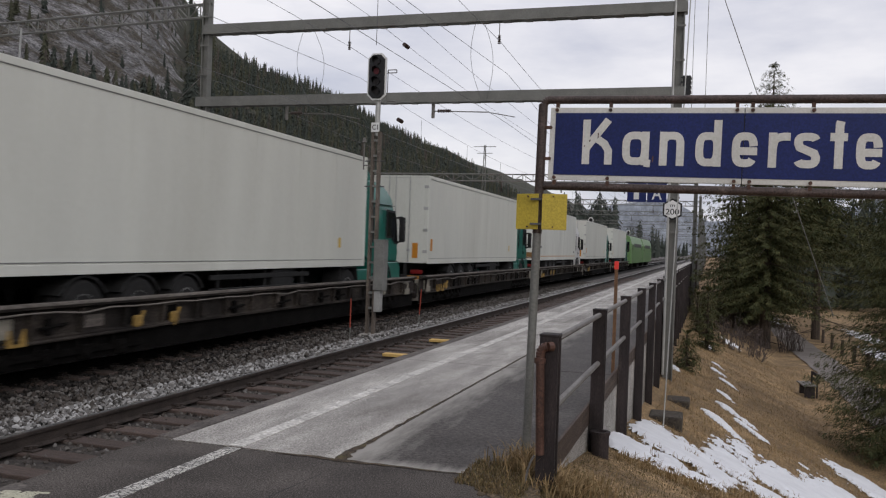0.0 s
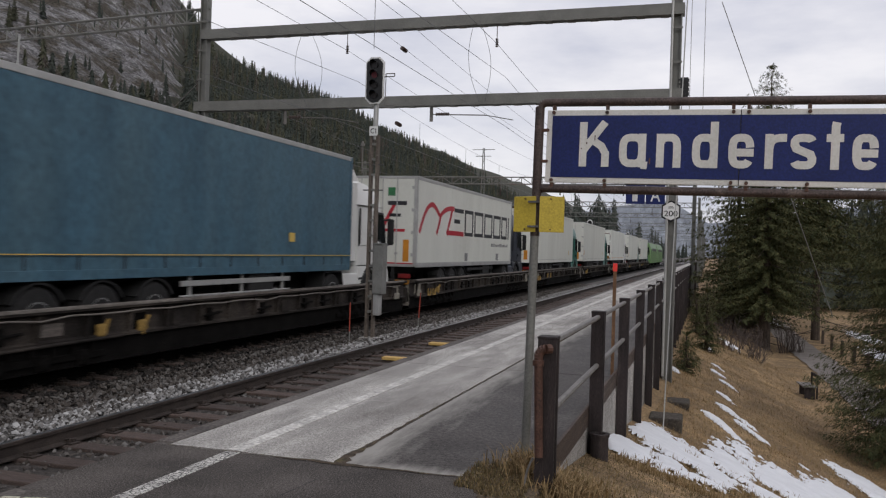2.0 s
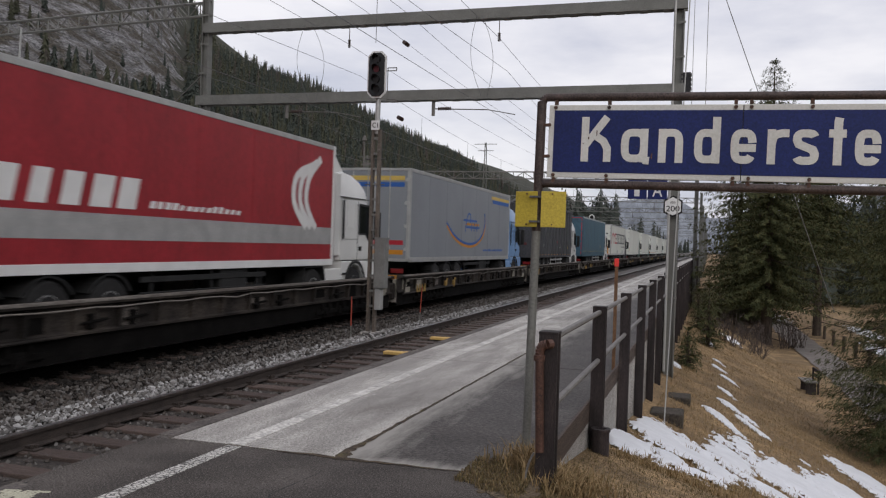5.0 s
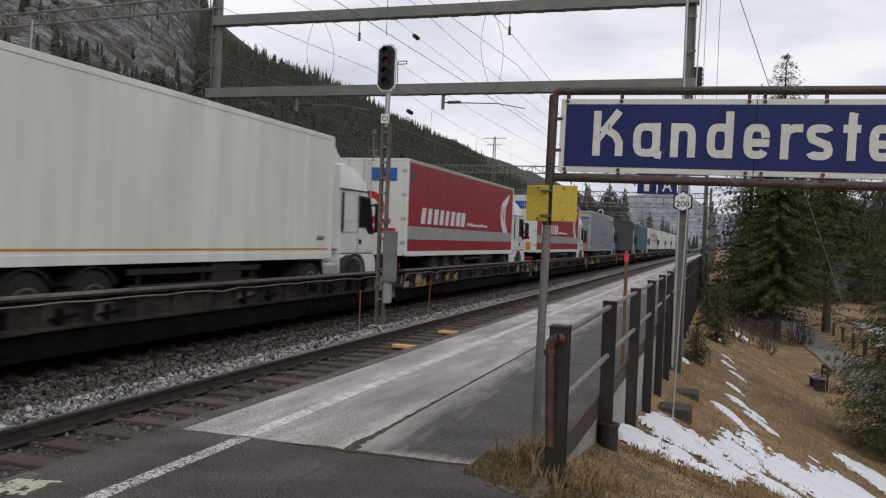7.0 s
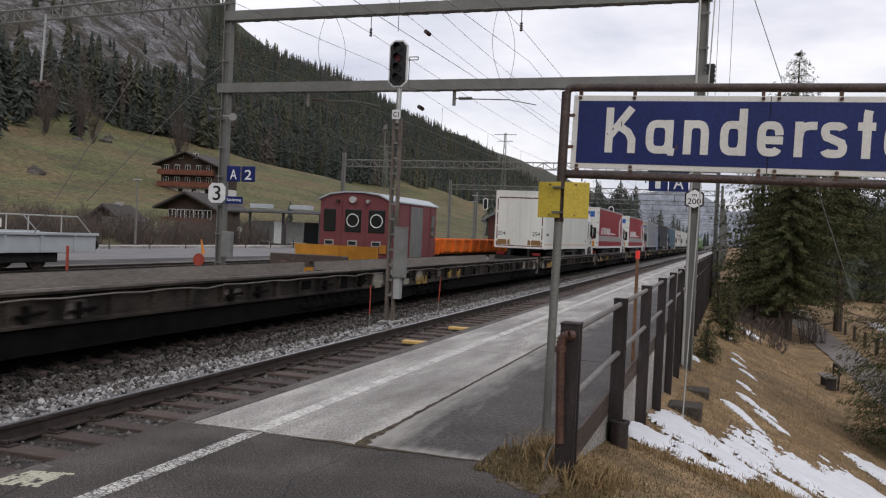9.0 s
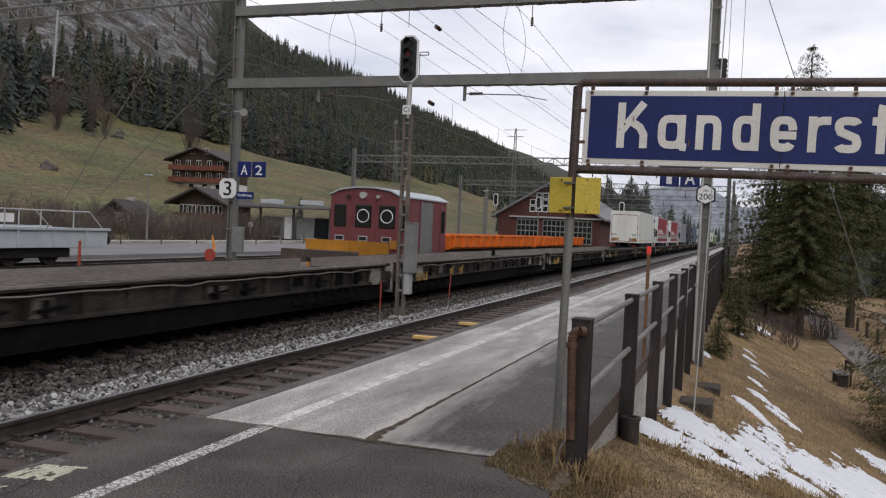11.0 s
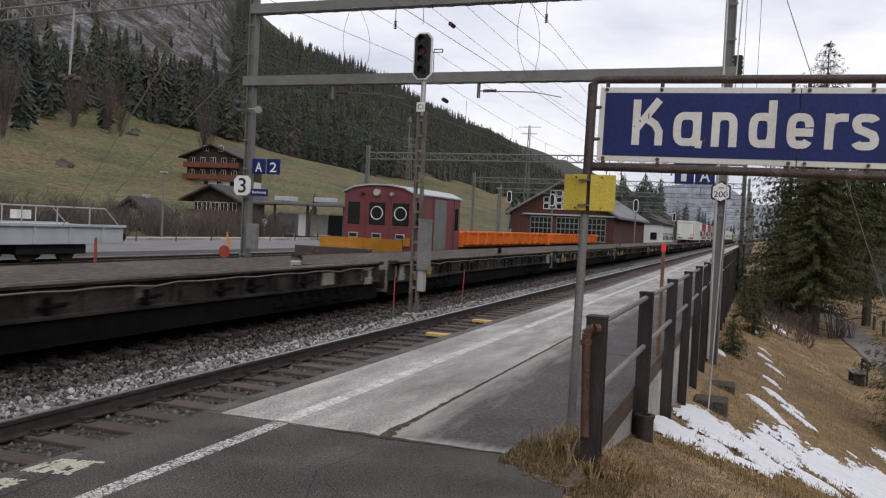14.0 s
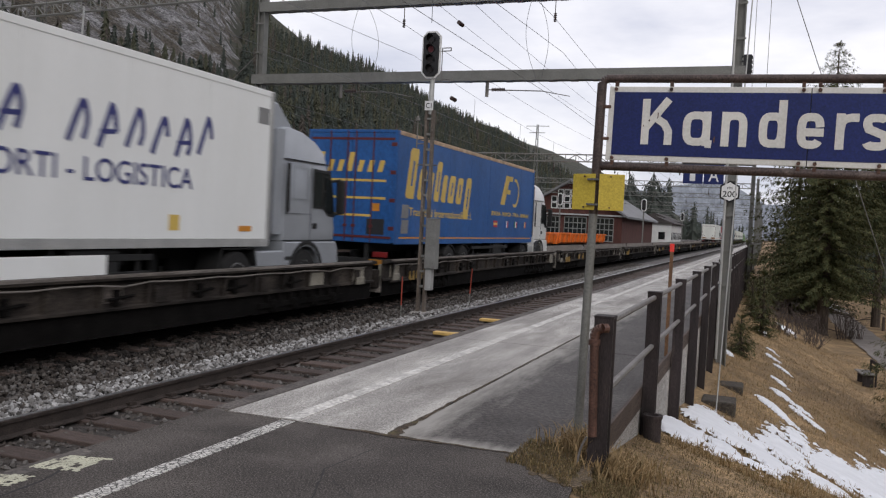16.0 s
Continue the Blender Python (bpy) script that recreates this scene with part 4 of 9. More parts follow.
    for ch in s.children:
        if "pole" not in ch.name:
            ch.matrix_basis = lean @ ch.matrix_basis
    return s


build_station_sign()


def build_yellow_notice():
    s = thing("yellow_notice", "two plain yellow sheet panels clamped to the sign pole", "notice", (-1.215, 6.43, 1.95))
    for sx in (-1, 1):
        bm = B()
        slab_of(bm, [(sx * 0.015, -0.02), (sx * 0.2, 0.03 - 0.02 * sx), (sx * 0.2, 0.042 - 0.02 * sx), (sx * 0.015, -0.008)], "z", -0.14, 0.135, 0.003)
        p = part("panel", bm, "yellow_sheet", s)
        bm = B()
        for z in (-0.12, 0.115):
            rod(bm, (sx * 0.1, -0.02, z), (sx * 0.1, 0.01, z), 0.006, n=6)
        part("rivet", bm, "rust_steel", p)
    bm = B()
    box(bm, -0.075, 0.012, -0.03, 0.1, 0.085, 0.1)
    box(bm, -0.075, 0.012, -0.03, 0.1, -0.105, -0.09)
    part("clamp", bm, "dark_steel", s)


build_yellow_notice()


# ------------------------------------------------------------ signal
def build_signal():
    s = thing("colour_light_signal", "four-lamp railway signal on a slim weathered steel mast", "railway signal", (-7.55, 18.6, BED_Z - 0.05))
    g = -s.location.z
    bm = B()
    for x in (-0.1, 0.06):
        slab_of(bm, [(x, -0.06), (x + 0.06, -0.06), (x + 0.06, 0.06), (x, 0.06)], "z", 0, g + 4.3)
    part("mast", bm, mat("signal_mast", (0.14, 0.115, 0.095), 0.7, 0.3, var=0.3, scale=3, second=(0.22, 0.2, 0.18), amount=0.4), s, "brown-grey twin-channel mast")
    for i in range(12):
        bm = B()
        z = g + 0.1 + i * 0.36
        box(bm, -0.05, 0.07, -0.055, 0.055, z, z + 0.05)
        part("batten", bm, "mast_steel", s)
    bm = B()
    rod(bm, (0.01, 0, g + 4.2), (0.02, 0, g + 5.1), 0.06, n=14)
    part("upper_mast", bm, "alu_edge", s, "light grey tube", smooth=True)
    bm = B()
    box(bm, -0.2, 0.2, -0.2, 0.2, -0.1, 0.1, 0.02)
    part("footing", bm, "concrete", s)
    oct_ = lambda w, h, c: [(-w, -h + c), (-w + c, -h), (w - c, -h), (w, -h + c), (w, h - c), (w - c, h), (-w + c, h), (-w, h - c)]
    z = g + 5.58
    bm = B()
    slab_of(bm, [(a, z + b) for a, b in oct_(0.235, 0.55, 0.12)], "y", -0.1, -0.06)
    h = part("head_border", bm, "white_paint", s, "white eight-sided backing board")
    bm = B()
    slab_of(bm, [(a, z + b) for a, b in oct_(0.195, 0.51, 0.1)], "y", -0.135, -0.09, 0.008)
    part("head_board", bm, "black_paint", h, "black front board")
    bm = B()
    box(bm, -0.15, 0.15, -0.06, 0.12, z - 0.42, z + 0.42, 0.03)
    part("head_housing", bm, "dark_steel", h)
    for i in range(4):
        zz = z + 0.36 - 0.235 * i
        bm = B()
        n = 18
        a0 = [bm.verts.new((0.095 * math.cos(k * 2 * math.pi / n), -0.135, zz + 0.095 * math.sin(k * 2 * math.pi / n))) for k in range(n)]
        a1 = [bm.verts.new((0.095 * math.cos(k * 2 * math.pi / n), -0.15 - 0.14 * max(0, math.sin(k * 2 * math.pi / n) + 0.5) / 1.5, zz + 0.095 * math.sin(k * 2 * math.pi / n))) for k in range(n)]
        for k in range(n):
            bm.faces.new((a0[k], a0[(k + 1) % n], a1[(k + 1) % n], a1[k]))
        part("hood", bm, "black_paint", h)
        bm = B()
        rod(bm, (0, -0.141, zz), (0, -0.136, zz), 0.075, n=18)
        part("lens", bm, "red_lens" if i == 1 else "lens_dark", h, "lit red lens" if i == 1 else "unlit lens")
    bm = B()
    for zz in (z + 0.12, z - 0.62):
        rod(bm, (0.1, 0.1, zz), (0.42, 0.1, zz), 0.012, n=6)
        rod(bm, (0.42, 0.1, zz), (0.42, 0.1, zz + 0.07), 0.012, n=6)
        rod(bm, (0.2, 0.1, zz + 0.07), (0.42, 0.1, zz + 0.07), 0.012, n=6)
    rod(bm, (0.2, 0.1, z - 0.62), (0.2, 0.1, z + 0.19), 0.01, n=6)
    part("service_bracket", bm, "galvanised", s)
    bm = B()
    box(bm, -0.1, 0.1, -0.1, -0.085, g + 4.28, g + 4.5)
    p = part("name_plate", bm, "white_paint", s, "white plate lettered C1")
    letters("C1", -0.07, 0.07, g + 4.33, g + 4.45, -0.101, "black_paint", p)
    bm = B()
    rod(bm, (-0.1, 0, g + 3.5), (-0.3, 0, g + 3.5), 0.015, n=6)
    rod(bm, (-0.3, 0, g + 3.4), (-0.3, 0, g + 4.1), 0.018, n=8)
    rod(bm, (-0.3, 0, g + 4.05), (-0.3, 0, g + 4.16), 0.06, 0.02, n=10)
    part("side_lamp", bm, "galvanised", s, "small lamp on a side arm")
    bm = B()
    for zz in (3.0, 3.6):
        rod(bm, (-0.25, -0.02, g + zz), (0.25, -0.02, g + zz), 0.014, n=6)
    part("climbing_rung", bm, "dark_steel", s)
    bm = B()
    box(bm, 0.1, 0.36, -0.16, 0.12, g + 0.55, g + 1.72, 0.02)
    c = part("cabinet", bm, "grey_box", s, "grey sheet-steel relay cabinet")
    bm = B()
    box(bm, 0.09, 0.37, -0.17, 0.13, g + 1.72, g + 1.75, 0.008)
    box(bm, 0.33, 0.35, -0.165, -0.155, g + 1.0, g + 1.1)
    part("cabinet_cap", bm, "grey_box", c)
    bm = B()
    box(bm, 0.12, 0.27, -0.12, 0.08, g + 0.05, g + 0.55, 0.01)
    part("cable_duct", bm, "alu_edge", s, "light grey cable duct")
    return s


build_signal()


def build_stake(x, y, h, z=None, lean=0, thick=0.016):
    z = BED_Z if z is None else z
    ob = thing("snow_stake", "thin red and white marker stake stuck in the ballast", "stake", (x, y, z - 0.05), "marker stakes")
    bm = B()
    rod(bm, (0, 0, 0), (lean * 0.3, 0, h * 0.3), thick, n=8)
    part("lower_stake", bm, "mast_steel", ob)
    bm = B()
    rod(bm, (lean * 0.3, 0, h * 0.3), (lean, 0, h), thick, n=8)
    part("upper_stake", bm, "red_stake", ob, "red painted top")


build_stake(-7.75, 17.9, 0.95)
build_stake(-7.6, 22.3, 1.0, lean=0.05)
build_stake(-15.6, 13.2, 1.6, -0.6)


def build_red_post():
    ob = thing("wooden_marker_post", "slim wooden post with a fluorescent red top beside the fence", "post", (-1.16, 11.75, 0))
    bm = B()
    box(bm, -0.022, 0.022, -0.022, 0.022, -0.05, 1.5, 0.004)
    part("post", bm, mat("orange_wood", (0.15, 0.08, 0.04), 0.7, var=0.25, scale=6), ob)
    bm = B()
    box(bm, -0.028, 0.028, -0.028, 0.028, 1.42, 1.53, 0.004)
    part("post_top", bm, mat("red_top", (0.75, 0.05, 0.04), 0.5), ob)


build_red_post()


# ------------------------------------------------------------ catenary gantries and wires
def h_mast(bm, x, y, z0, z1, w=0.24):
    t = 0.03
    box(bm, x - w / 2, x - w / 2 + t, y - w / 2, y + w / 2, z0, z1)
    box(bm, x + w / 2 - t, x + w / 2, y - w / 2, y + w / 2, z0, z1)
    box(bm, x - w / 2 + t, x + w / 2 - t, y - t / 2, y + t / 2, z0, z1)


def twin_beam(parent, x0, x1, z, h, name, material="mast_steel"):
    """Two channels with battens across their undersides."""
    for y in (0.16, -0.16):
        s = 1 if y > 0 else -1
        bm = B()
        lo, hi = z - h / 2, z + h / 2
        slab_of(bm, [(y, lo), (y, hi), (y - s * 0.09, hi), (y - s * 0.09, hi - 0.014), (y - s * 0.012, hi - 0.02), (y - s * 0.012, lo + 0.02), (y - s * 0.09, lo + 0.014), (y - s * 0.09, lo)], "x", x0, x1)
        b = part(name, bm, material, parent)
    n = int((x1 - x0) / 0.62)
    bm = B()
    box(bm, -0.11, 0.11, -0.165, 0.165, -0.008, 0.0)
    me = finish(bm, "batten", M[material])
    for i in range(n):
        shared("batten", me, b, (x0 + 0.35 + i * 0.62, 0, z - h / 2 - 0.001))


def lattice(parent, a, b, h, name, material="mast_steel", n=None, w=0.025):
    a, b = Vector(a), Vector(b)
    bm = B()
    up = Vector((0, 0, h / 2))
    for s in (1, -1):
        rod(bm, a + up * s, b + up * s, w * 1.4, n=5)
    n = n or max(4, int((b - a).length / (h * 1.5)))
    for i in range(n):
        p, q = a.lerp(b, i / n), a.lerp(b, (i + 1) / n)
        s = 1 if i % 2 else -1
        rod(bm, p + up * s, q - up * s, w * 0.8, n=4)
        rod(bm, q + up, q - up, w * 0.8, n=4)
    part(name, bm, material, parent)


def insulator(bm, p, d, n=5, r=0.05):
    p, d = Vector(p), Vector(d).normalized()
    for i in range(n):
        q = p + d * (i * 0.05)
        rod(bm, q, q + d * 0.028, r, r * 0.6, n=10)


GANTRY_Y = 23.0


def build_main_gantry():
    g = thing("catenary_gantry", "grey steel overhead line gantry with two crossbeams over the tracks", "gantry", (0, GANTRY_Y, 0))
    for x, z0 in ((-0.88, -2.0), (-15.15, -0.7)):
        bm = B()
        h_mast(bm, x, 0, z0, 9.4)
        m = part("mast", bm, "mast_steel", g)
        bm = B()
        for i in range(10):
            z = 0.4 + i * 0.9
            box(bm, x - 0.15, x + 0.15, -0.14, -0.12, z, z + 0.05)
        part("batten_plate", bm, "mast_steel", m)
    twin_beam(g, -15.4, -0.7, 5.88, 0.29, "lower_beam")
    twin_beam(g, -15.2, -0.7, 8.12, 0.29, "upper_beam")
    lattice(g, (-15.0, 0, 8.75), (-34, 0.6, 8.35), 0.42, "lattice_beam", n=44, w=0.03)
    # motor gear box on the near mast
    bm = B()
    box(bm, -0.78, -0.56, -0.12, 0.12, 5.72, 6.32, 0.02)
    for k in range(5):
        box(bm, -0.8, -0.54, -0.135, 0.135, 5.76 + 0.12 * k, 5.8 + 0.12 * k)
    part("counterweight", bm, "black_paint", g, "dark stacked counterweight")
    for x in (-0.52, -0.18):
        bm = B()
        tube(bm, [(x, -0.1, 4.0), (x, -0.1, 10.5)], 0.007, 5)
        part("tension_wire", bm, "galvanised", g, "thin pale tension wire")
    bm = B()
    rod(bm, (-1.0, -0.16, -1.5), (-1.0, -0.16, 9.4), 0.035, n=8)
    part("conduit", bm, "alu_edge", g, "pale cable conduit")
    # hanging insulators and steady arms
    for x, ztop in ((-10.3, 7.93), (-5.75, 7.93)):
        bm = B()
        rod(bm, (x, 0, ztop), (x, 0, ztop - 0.5), 0.012, n=6)
        insulator(bm, (x, 0, ztop - 0.35), (0, 0, -1), 5)
        part("insulator", bm, "insulator", g)
    for x in (-12.29, -7.62):
        bm = B()
        rod(bm, (x, 0, 5.7), (x, 0, 5.3), 0.05, n=6)
        rod(bm, (x, 0, 5.5), (x + 1.6, 0, 5.45), 0.016, n=6)
        rod(bm, (x + 1.6, 0, 5.45), (x + 2.4, 0, 5.3), 0.012, n=6)
        p = part("steady_arm", bm, "galvanised", g)
        bm = B()
        insulator(bm, (x + 0.15, 0, 5.5), (1, 0, 0), 8, 0.055)
        part("insulator", bm, "insulator", p)
    # slack jumper loops between the beams
    for x in (-11.5, -6.25):
        for s in (-1, 1):
            bm = B()
            tube(bm, [(x + s * (0.12 + 0.32 * math.sin(math.pi * min(1, u * 1.02))) * (1.0 if x < -8 else 0.72) + u * 0.2, -0.3, 8.0 - 2.25 * u) for u in np.linspace(0, 1, 17)], 0.006, 5)
            part("jumper_loop", bm, "wire", g, "thin curved cable loop")
    # plates and signs fixed to the masts
    bm = B()
    slab_of(bm, [(-1.10, 2.68), (-0.90, 2.58), (-0.70, 2.68), (-0.70, 2.94), (-0.90, 3.06), (-1.10, 2.94)], "y", -0.2, -0.18)
    p = part("distance_plate", bm, "white_paint", g, "white six-sided plate lettered 200 m")
    letters("200", -1.07, -0.73, 2.68, 2.83, -0.2, "black_paint", p)
    letters("m", -0.96, -0.84, 2.88, 2.94, -0.2, "black_paint", p)
    bm = B()
    slab_of(bm, [(-1.14, 2.65), (-0.90, 2.53), (-0.66, 2.65), (-0.66, 2.97), (-0.90, 3.1), (-1.14, 2.97)], "y", -0.178, -0.165)
    part("plate_border", bm, "black_paint", p)
    bm = B()
    slab_of(bm, [(-15.54, 2.40), (-15.42, 2.28), (-15.06, 2.28), (-14.94, 2.40), (-14.94, 2.78), (-15.06, 2.9), (-15.42, 2.9), (-15.54, 2.78)], "y", -0.2, -0.17)
    p = part("number_plate", bm, "white_paint", g, "white eight-sided plate lettered 3")
    letters("3", -15.38, -15.1, 2.36, 2.82, -0.2, "black_paint", p)
    for a, b, t in ((-14.9, -14.42, "A"), (-14.38, -13.9, "2")):
        bm = B()
        box(bm, a, b, -0.2, -0.17, 2.96, 3.44, 0.01)
        p = part("sector_sign", bm, "enamel_blue", g, "blue square sector sign")
        letters(t, a + 0.12, b - 0.12, 3.03, 3.33, -0.2, "white_paint", p)
    bm = B()
    box(bm, -14.92, -14.3, -0.2, -0.17, 2.27, 2.5, 0.01)
    p = part("name_sign", bm, "enamel_blue", g, "small blue station name sign")
    letters("Kandersteg", -14.86, -14.36, 2.33, 2.44, -0.2, "white_paint", p)
    bm = B()
    box(bm, -15.0, -14.65, -0.25, -0.05, 0.6, 1.4, 0.02)
    part("cabinet", bm, "grey_box", g)
    for z, sx in ((5.2, -0.35), (4.95, -0.3), (5.0, 0.35)):
        bm = B()
        rod(bm, (-15.15, -0.15, z), (-15.15 + sx, -0.15, z), 0.02, n=6)
        rod(bm, (-15.15 + sx, -0.1, z), (-15.15 + sx * 1.3, -0.3, z - 0.05), 0.05, 0.12, n=12)
        part("loudspeaker", bm, "alu_edge" if sx > 0 else "dark_steel", g, "small horn loudspeaker")
    return g


build_main_gantry()


def build_sector_sign():
    s = thing("platform_sector_sign", "pair of blue square sector signs hung over the platform", "sign", (0, 27, 0))
    for a, b, t in ((-2.45, -1.87, "1"), (-1.84, -1.26, "A")):
        bm = B()
        box(bm, a, b, -0.03, 0.03, 3.24, 3.82, 0.01)
        p = part("panel", bm, "enamel_blue", s)
        letters(t, a + 0.2 if t == "1" else a + 0.14, b - 0.22 if t == "1" else b - 0.14, 3.32, 3.7, -0.03, "white_paint", p)
    bm = B()
    rod(bm, (-2.5, 0, 3.86), (-0.9, 0, 3.86), 0.03, n=8)
    rod(bm, (-0.93, 0, -0.4), (-0.93, 0, 4.2), 0.05, n=10)
    part("bracket", bm, "dark_steel", s)


build_sector_sign()


def build_far_gantry(y, x0, x1, z, h, kind):
    g = thing("catenary_gantry", "grey lattice overhead line portal further along the tracks", "gantry", (0, y, 0), "far gantries")
    lattice(g, (x0, 0, z), (x1, 0, z), h, "lattice_beam", "mast_steel", w=0.035)
    for x in (x0, x1):
        bm = B()
        h_mast(bm, x, 0, -2.0 if x > -1 else -0.7, z + 0.8, 0.26)
        part("mast", bm, "mast_steel", g)
    if kind:
        bm = B()
        for x in (TRACK_1, TRACK_2, TRACK_3):
            rod(bm, (x, 0, z - h / 2), (x, 0, z - 1.0), 0.03, n=6)
            insulator(bm, (x, 0, z - 0.75), (0, 0, -1), 6, 0.07)
        part("hanger", bm, "insulator", g)


for q in ((60, -28.7, -0.9, 6.75, 0.5, 1), (92, -30.5, -0.9, 6.95, 0.5, 1), (118, -35, -0.9, 7.0, 0.55, 1), (160, -30, -0.9, 7.2, 0.6, 0), (205, -30, -0.9, 7.2, 0.6, 0), (260, -30, -0.9, 7.2, 0.6, 0), (330, -30, -0.9, 7.2, 0.6, 0)):
    build_far_gantry(*q)


def build_pylon(x, y, h, arm):
    z0 = land(x, y)
    p = thing("lattice_pylon", "slim grey lattice power pylon among the trees", "pylon", (x, y, z0 - 0.5), "pylons")
    bm = B()
    for sx in (-1, 1):
        for sy in (-1, 1):
            rod(bm, (sx * 0.9, sy * 0.9, 0), (sx * 0.2, sy * 0.2, h), 0.07, n=5)
    n = 12
    for i in range(n):
        a, b = 0.9 - 0.7 * i / n, 0.9 - 0.7 * (i + 1) / n
        z, zz = h * i / n, h * (i + 1) / n
        rod(bm, (-a, -a, z), (b, -b, zz), 0.04, n=4)
        rod(bm, (a, -a, z), (-b, -b, zz), 0.04, n=4)
    part("tower", bm, "mast_steel", p)
    bm = B()
    rod(bm, (-arm, 0, h - 0.5), (arm, 0, h - 0.5), 0.1, n=5)
    rod(bm, (-arm * 0.7, 0, h - 2.5), (arm * 0.7, 0, h - 2.5), 0.1, n=5)
    part("cross_arm", bm, "mast_steel", p)


build_pylon(-84, 200, 20, 2.2)
build_pylon(-66, 250, 32, 3.5)


def build_wires():
    g = thing("overhead_lines", "thin dark overhead contact and feeder wires along the tracks", "wires")
    def span(pts, r=0.011, sag=0.0, name="wire", m="wire"):
        bm = B()
        line = [Vector(pts[0])]
        for a, b in zip(pts, pts[1:]):
            a, b = Vector(a), Vector(b)
            n = 8 if sag else 1
            line += [a.lerp(b, i / n) - Vector((0, 0, sag * 4 * (i / n) * (1 - i / n))) for i in range(1, n + 1)]
        tube(bm, line, r * 0.72, 5)
        part(name, bm, m, g)
    stops = [-32, 23, 60, 92, 160, 260]
    for cx, zc, zm in ((TRACK_1, 5.15, 6.5), (TRACK_2, 5.15, 6.5), (TRACK_3, 5.15, 6.4), (-19.3, 5.15, 6.4)):
        off = [(-0.2, 0.2)[i % 2] for i in range(len(stops))]
        span([(cx + o, y, zc) for o, y in zip(off, stops)], 0.008, 0.05, "contact_wire")
        span([(cx + o, y, zm) for o, y in zip(off, stops)], 0.008, 0.55, "messenger_wire")
        for a, b in zip(stops, stops[1:]):
            for k in range(1, 6):
                u = k / 6
                bm = B()
                rod(bm, (cx, a + (b - a) * u, zc), (cx, a + (b - a) * u, zm - 0.55 * 4 * u * (1 - u)), 0.006, n=4)
                part("dropper", bm, "wire", g)
    for x, z in ((-10.3, 7.45), (-5.75, 7.45), (-9.8, 8.4), (-8.6, 8.35)):
        span([(x, -32, z + 0.8), (x, 23, z), (x * 0.9 - 0.5, 60, z - 0.2), (x * 0.9 - 0.5, 118, z - 0.2), (x, 260, z - 0.2)], 0.009, 0.35, "feeder_wire")
    for a, b in (((0.27, 30, 10.28), (3.98, 30, -0.18)),):
        span([a, b], 0.02, 0, "guy_wire", "galvanised")
    span([(-0.6, 15.0, -1.3), (-0.35, 15.0, 8.2)], 0.016, 0, "earth_rod", "alu_edge")
    # guy wires behind the left mast
    for a, b in (((-15.3, 23, 6.7), (-20.4, 23, 2.2)), ((-18.3, 23, 6.9), (-22.6, 23, 1.0))):
        span([a, b], 0.02, 0, "guy_wire", "galvanised")
    bm = B()
    for p, d in (((-9.7, 26, 8.2), (0.1, 1, -0.1)), ((-5.5, 29, 7.0), (0, 1, -0.1)), ((-5.1, 31, 6.6), (0, 1, -0.1)), ((-10.2, 27, 5.9), (0.1, 1, -0.1))):
        insulator(bm, p, d, 7, 0.07)
    part("insulator", bm, "insulator", g)


build_wires()


def build_hanging_lamp(x, y, z):
    s = thing("hanging_insulator_rod", "pale rod hanging from the lattice beam with insulators", "catenary part", (x, y, 0))
    bm = B()
    rod(bm, (0, 0, z), (-0.12, 0, z - 2.3), 0.035, n=8)
    part("rod", bm, "alu_edge", s)
    bm = B()
    for i in range(4):
        insulator(bm, (-0.55 + i * 0.22, 0.0, z - 2.35 - 0.1 * (i % 2)), (1, 0, 0.1), 5, 0.09)
    part("insulator", bm, "insulator", s)


build_hanging_lamp(-22.4, 23, 8.5)


# ------------------------------------------------------------ the train
SPEED, PITCH, TRAIN_X = 18.5, 18.92, TRACK_2
DECK_Z = -0.03
MOVING = []


def wheel_meshes(r, w, n=24):
    bm = lathe(B(), [(r * 0.56, -w / 2), (r * 0.9, -w / 2), (r * 0.985, -w * 0.36), (r, -w * 0.2), (r, w * 0.2), (r * 0.985, w * 0.36), (r * 0.9, w / 2), (r * 0.56, w / 2)], True, n)
    tyre = finish(bm, "tyre", M["rubber"], True)
    bm = lathe(B(), [(r * 0.57, w * 0.1), (r * 0.57, w * 0.5), (r * 0.52, w * 0.5), (r * 0.46, w * 0.22), (r * 0.3, w * 0.2), (r * 0.26, w * 0.44), (r * 0.14, w * 0.5)], True, n - 4)
    for i in range(8 if n > 20 else 0):
        a = i * math.pi / 4
        rod(bm, (w * 0.2, 0.38 * r * math.cos(a), 0.38 * r * math.sin(a)), (w * 0.27, 0.38 * r * math.cos(a), 0.38 * r * math.sin(a)), 0.03 * r / 0.5, n=6)
    rim = finish(bm, "rim", M["rim"], True)
    return tyre, rim


WHEEL = wheel_meshes(0.5, 0.36)
SMALL_WHEEL = wheel_meshes(0.19, 0.13, 12)


def add_wheel(parent, x, y, z, kind=WHEEL):
    w = shared("wheel", kind[0], parent, (x, y, z), (0, 0, 0 if x > 0 else 180))
    shared("rim", kind[1], w)
    return w


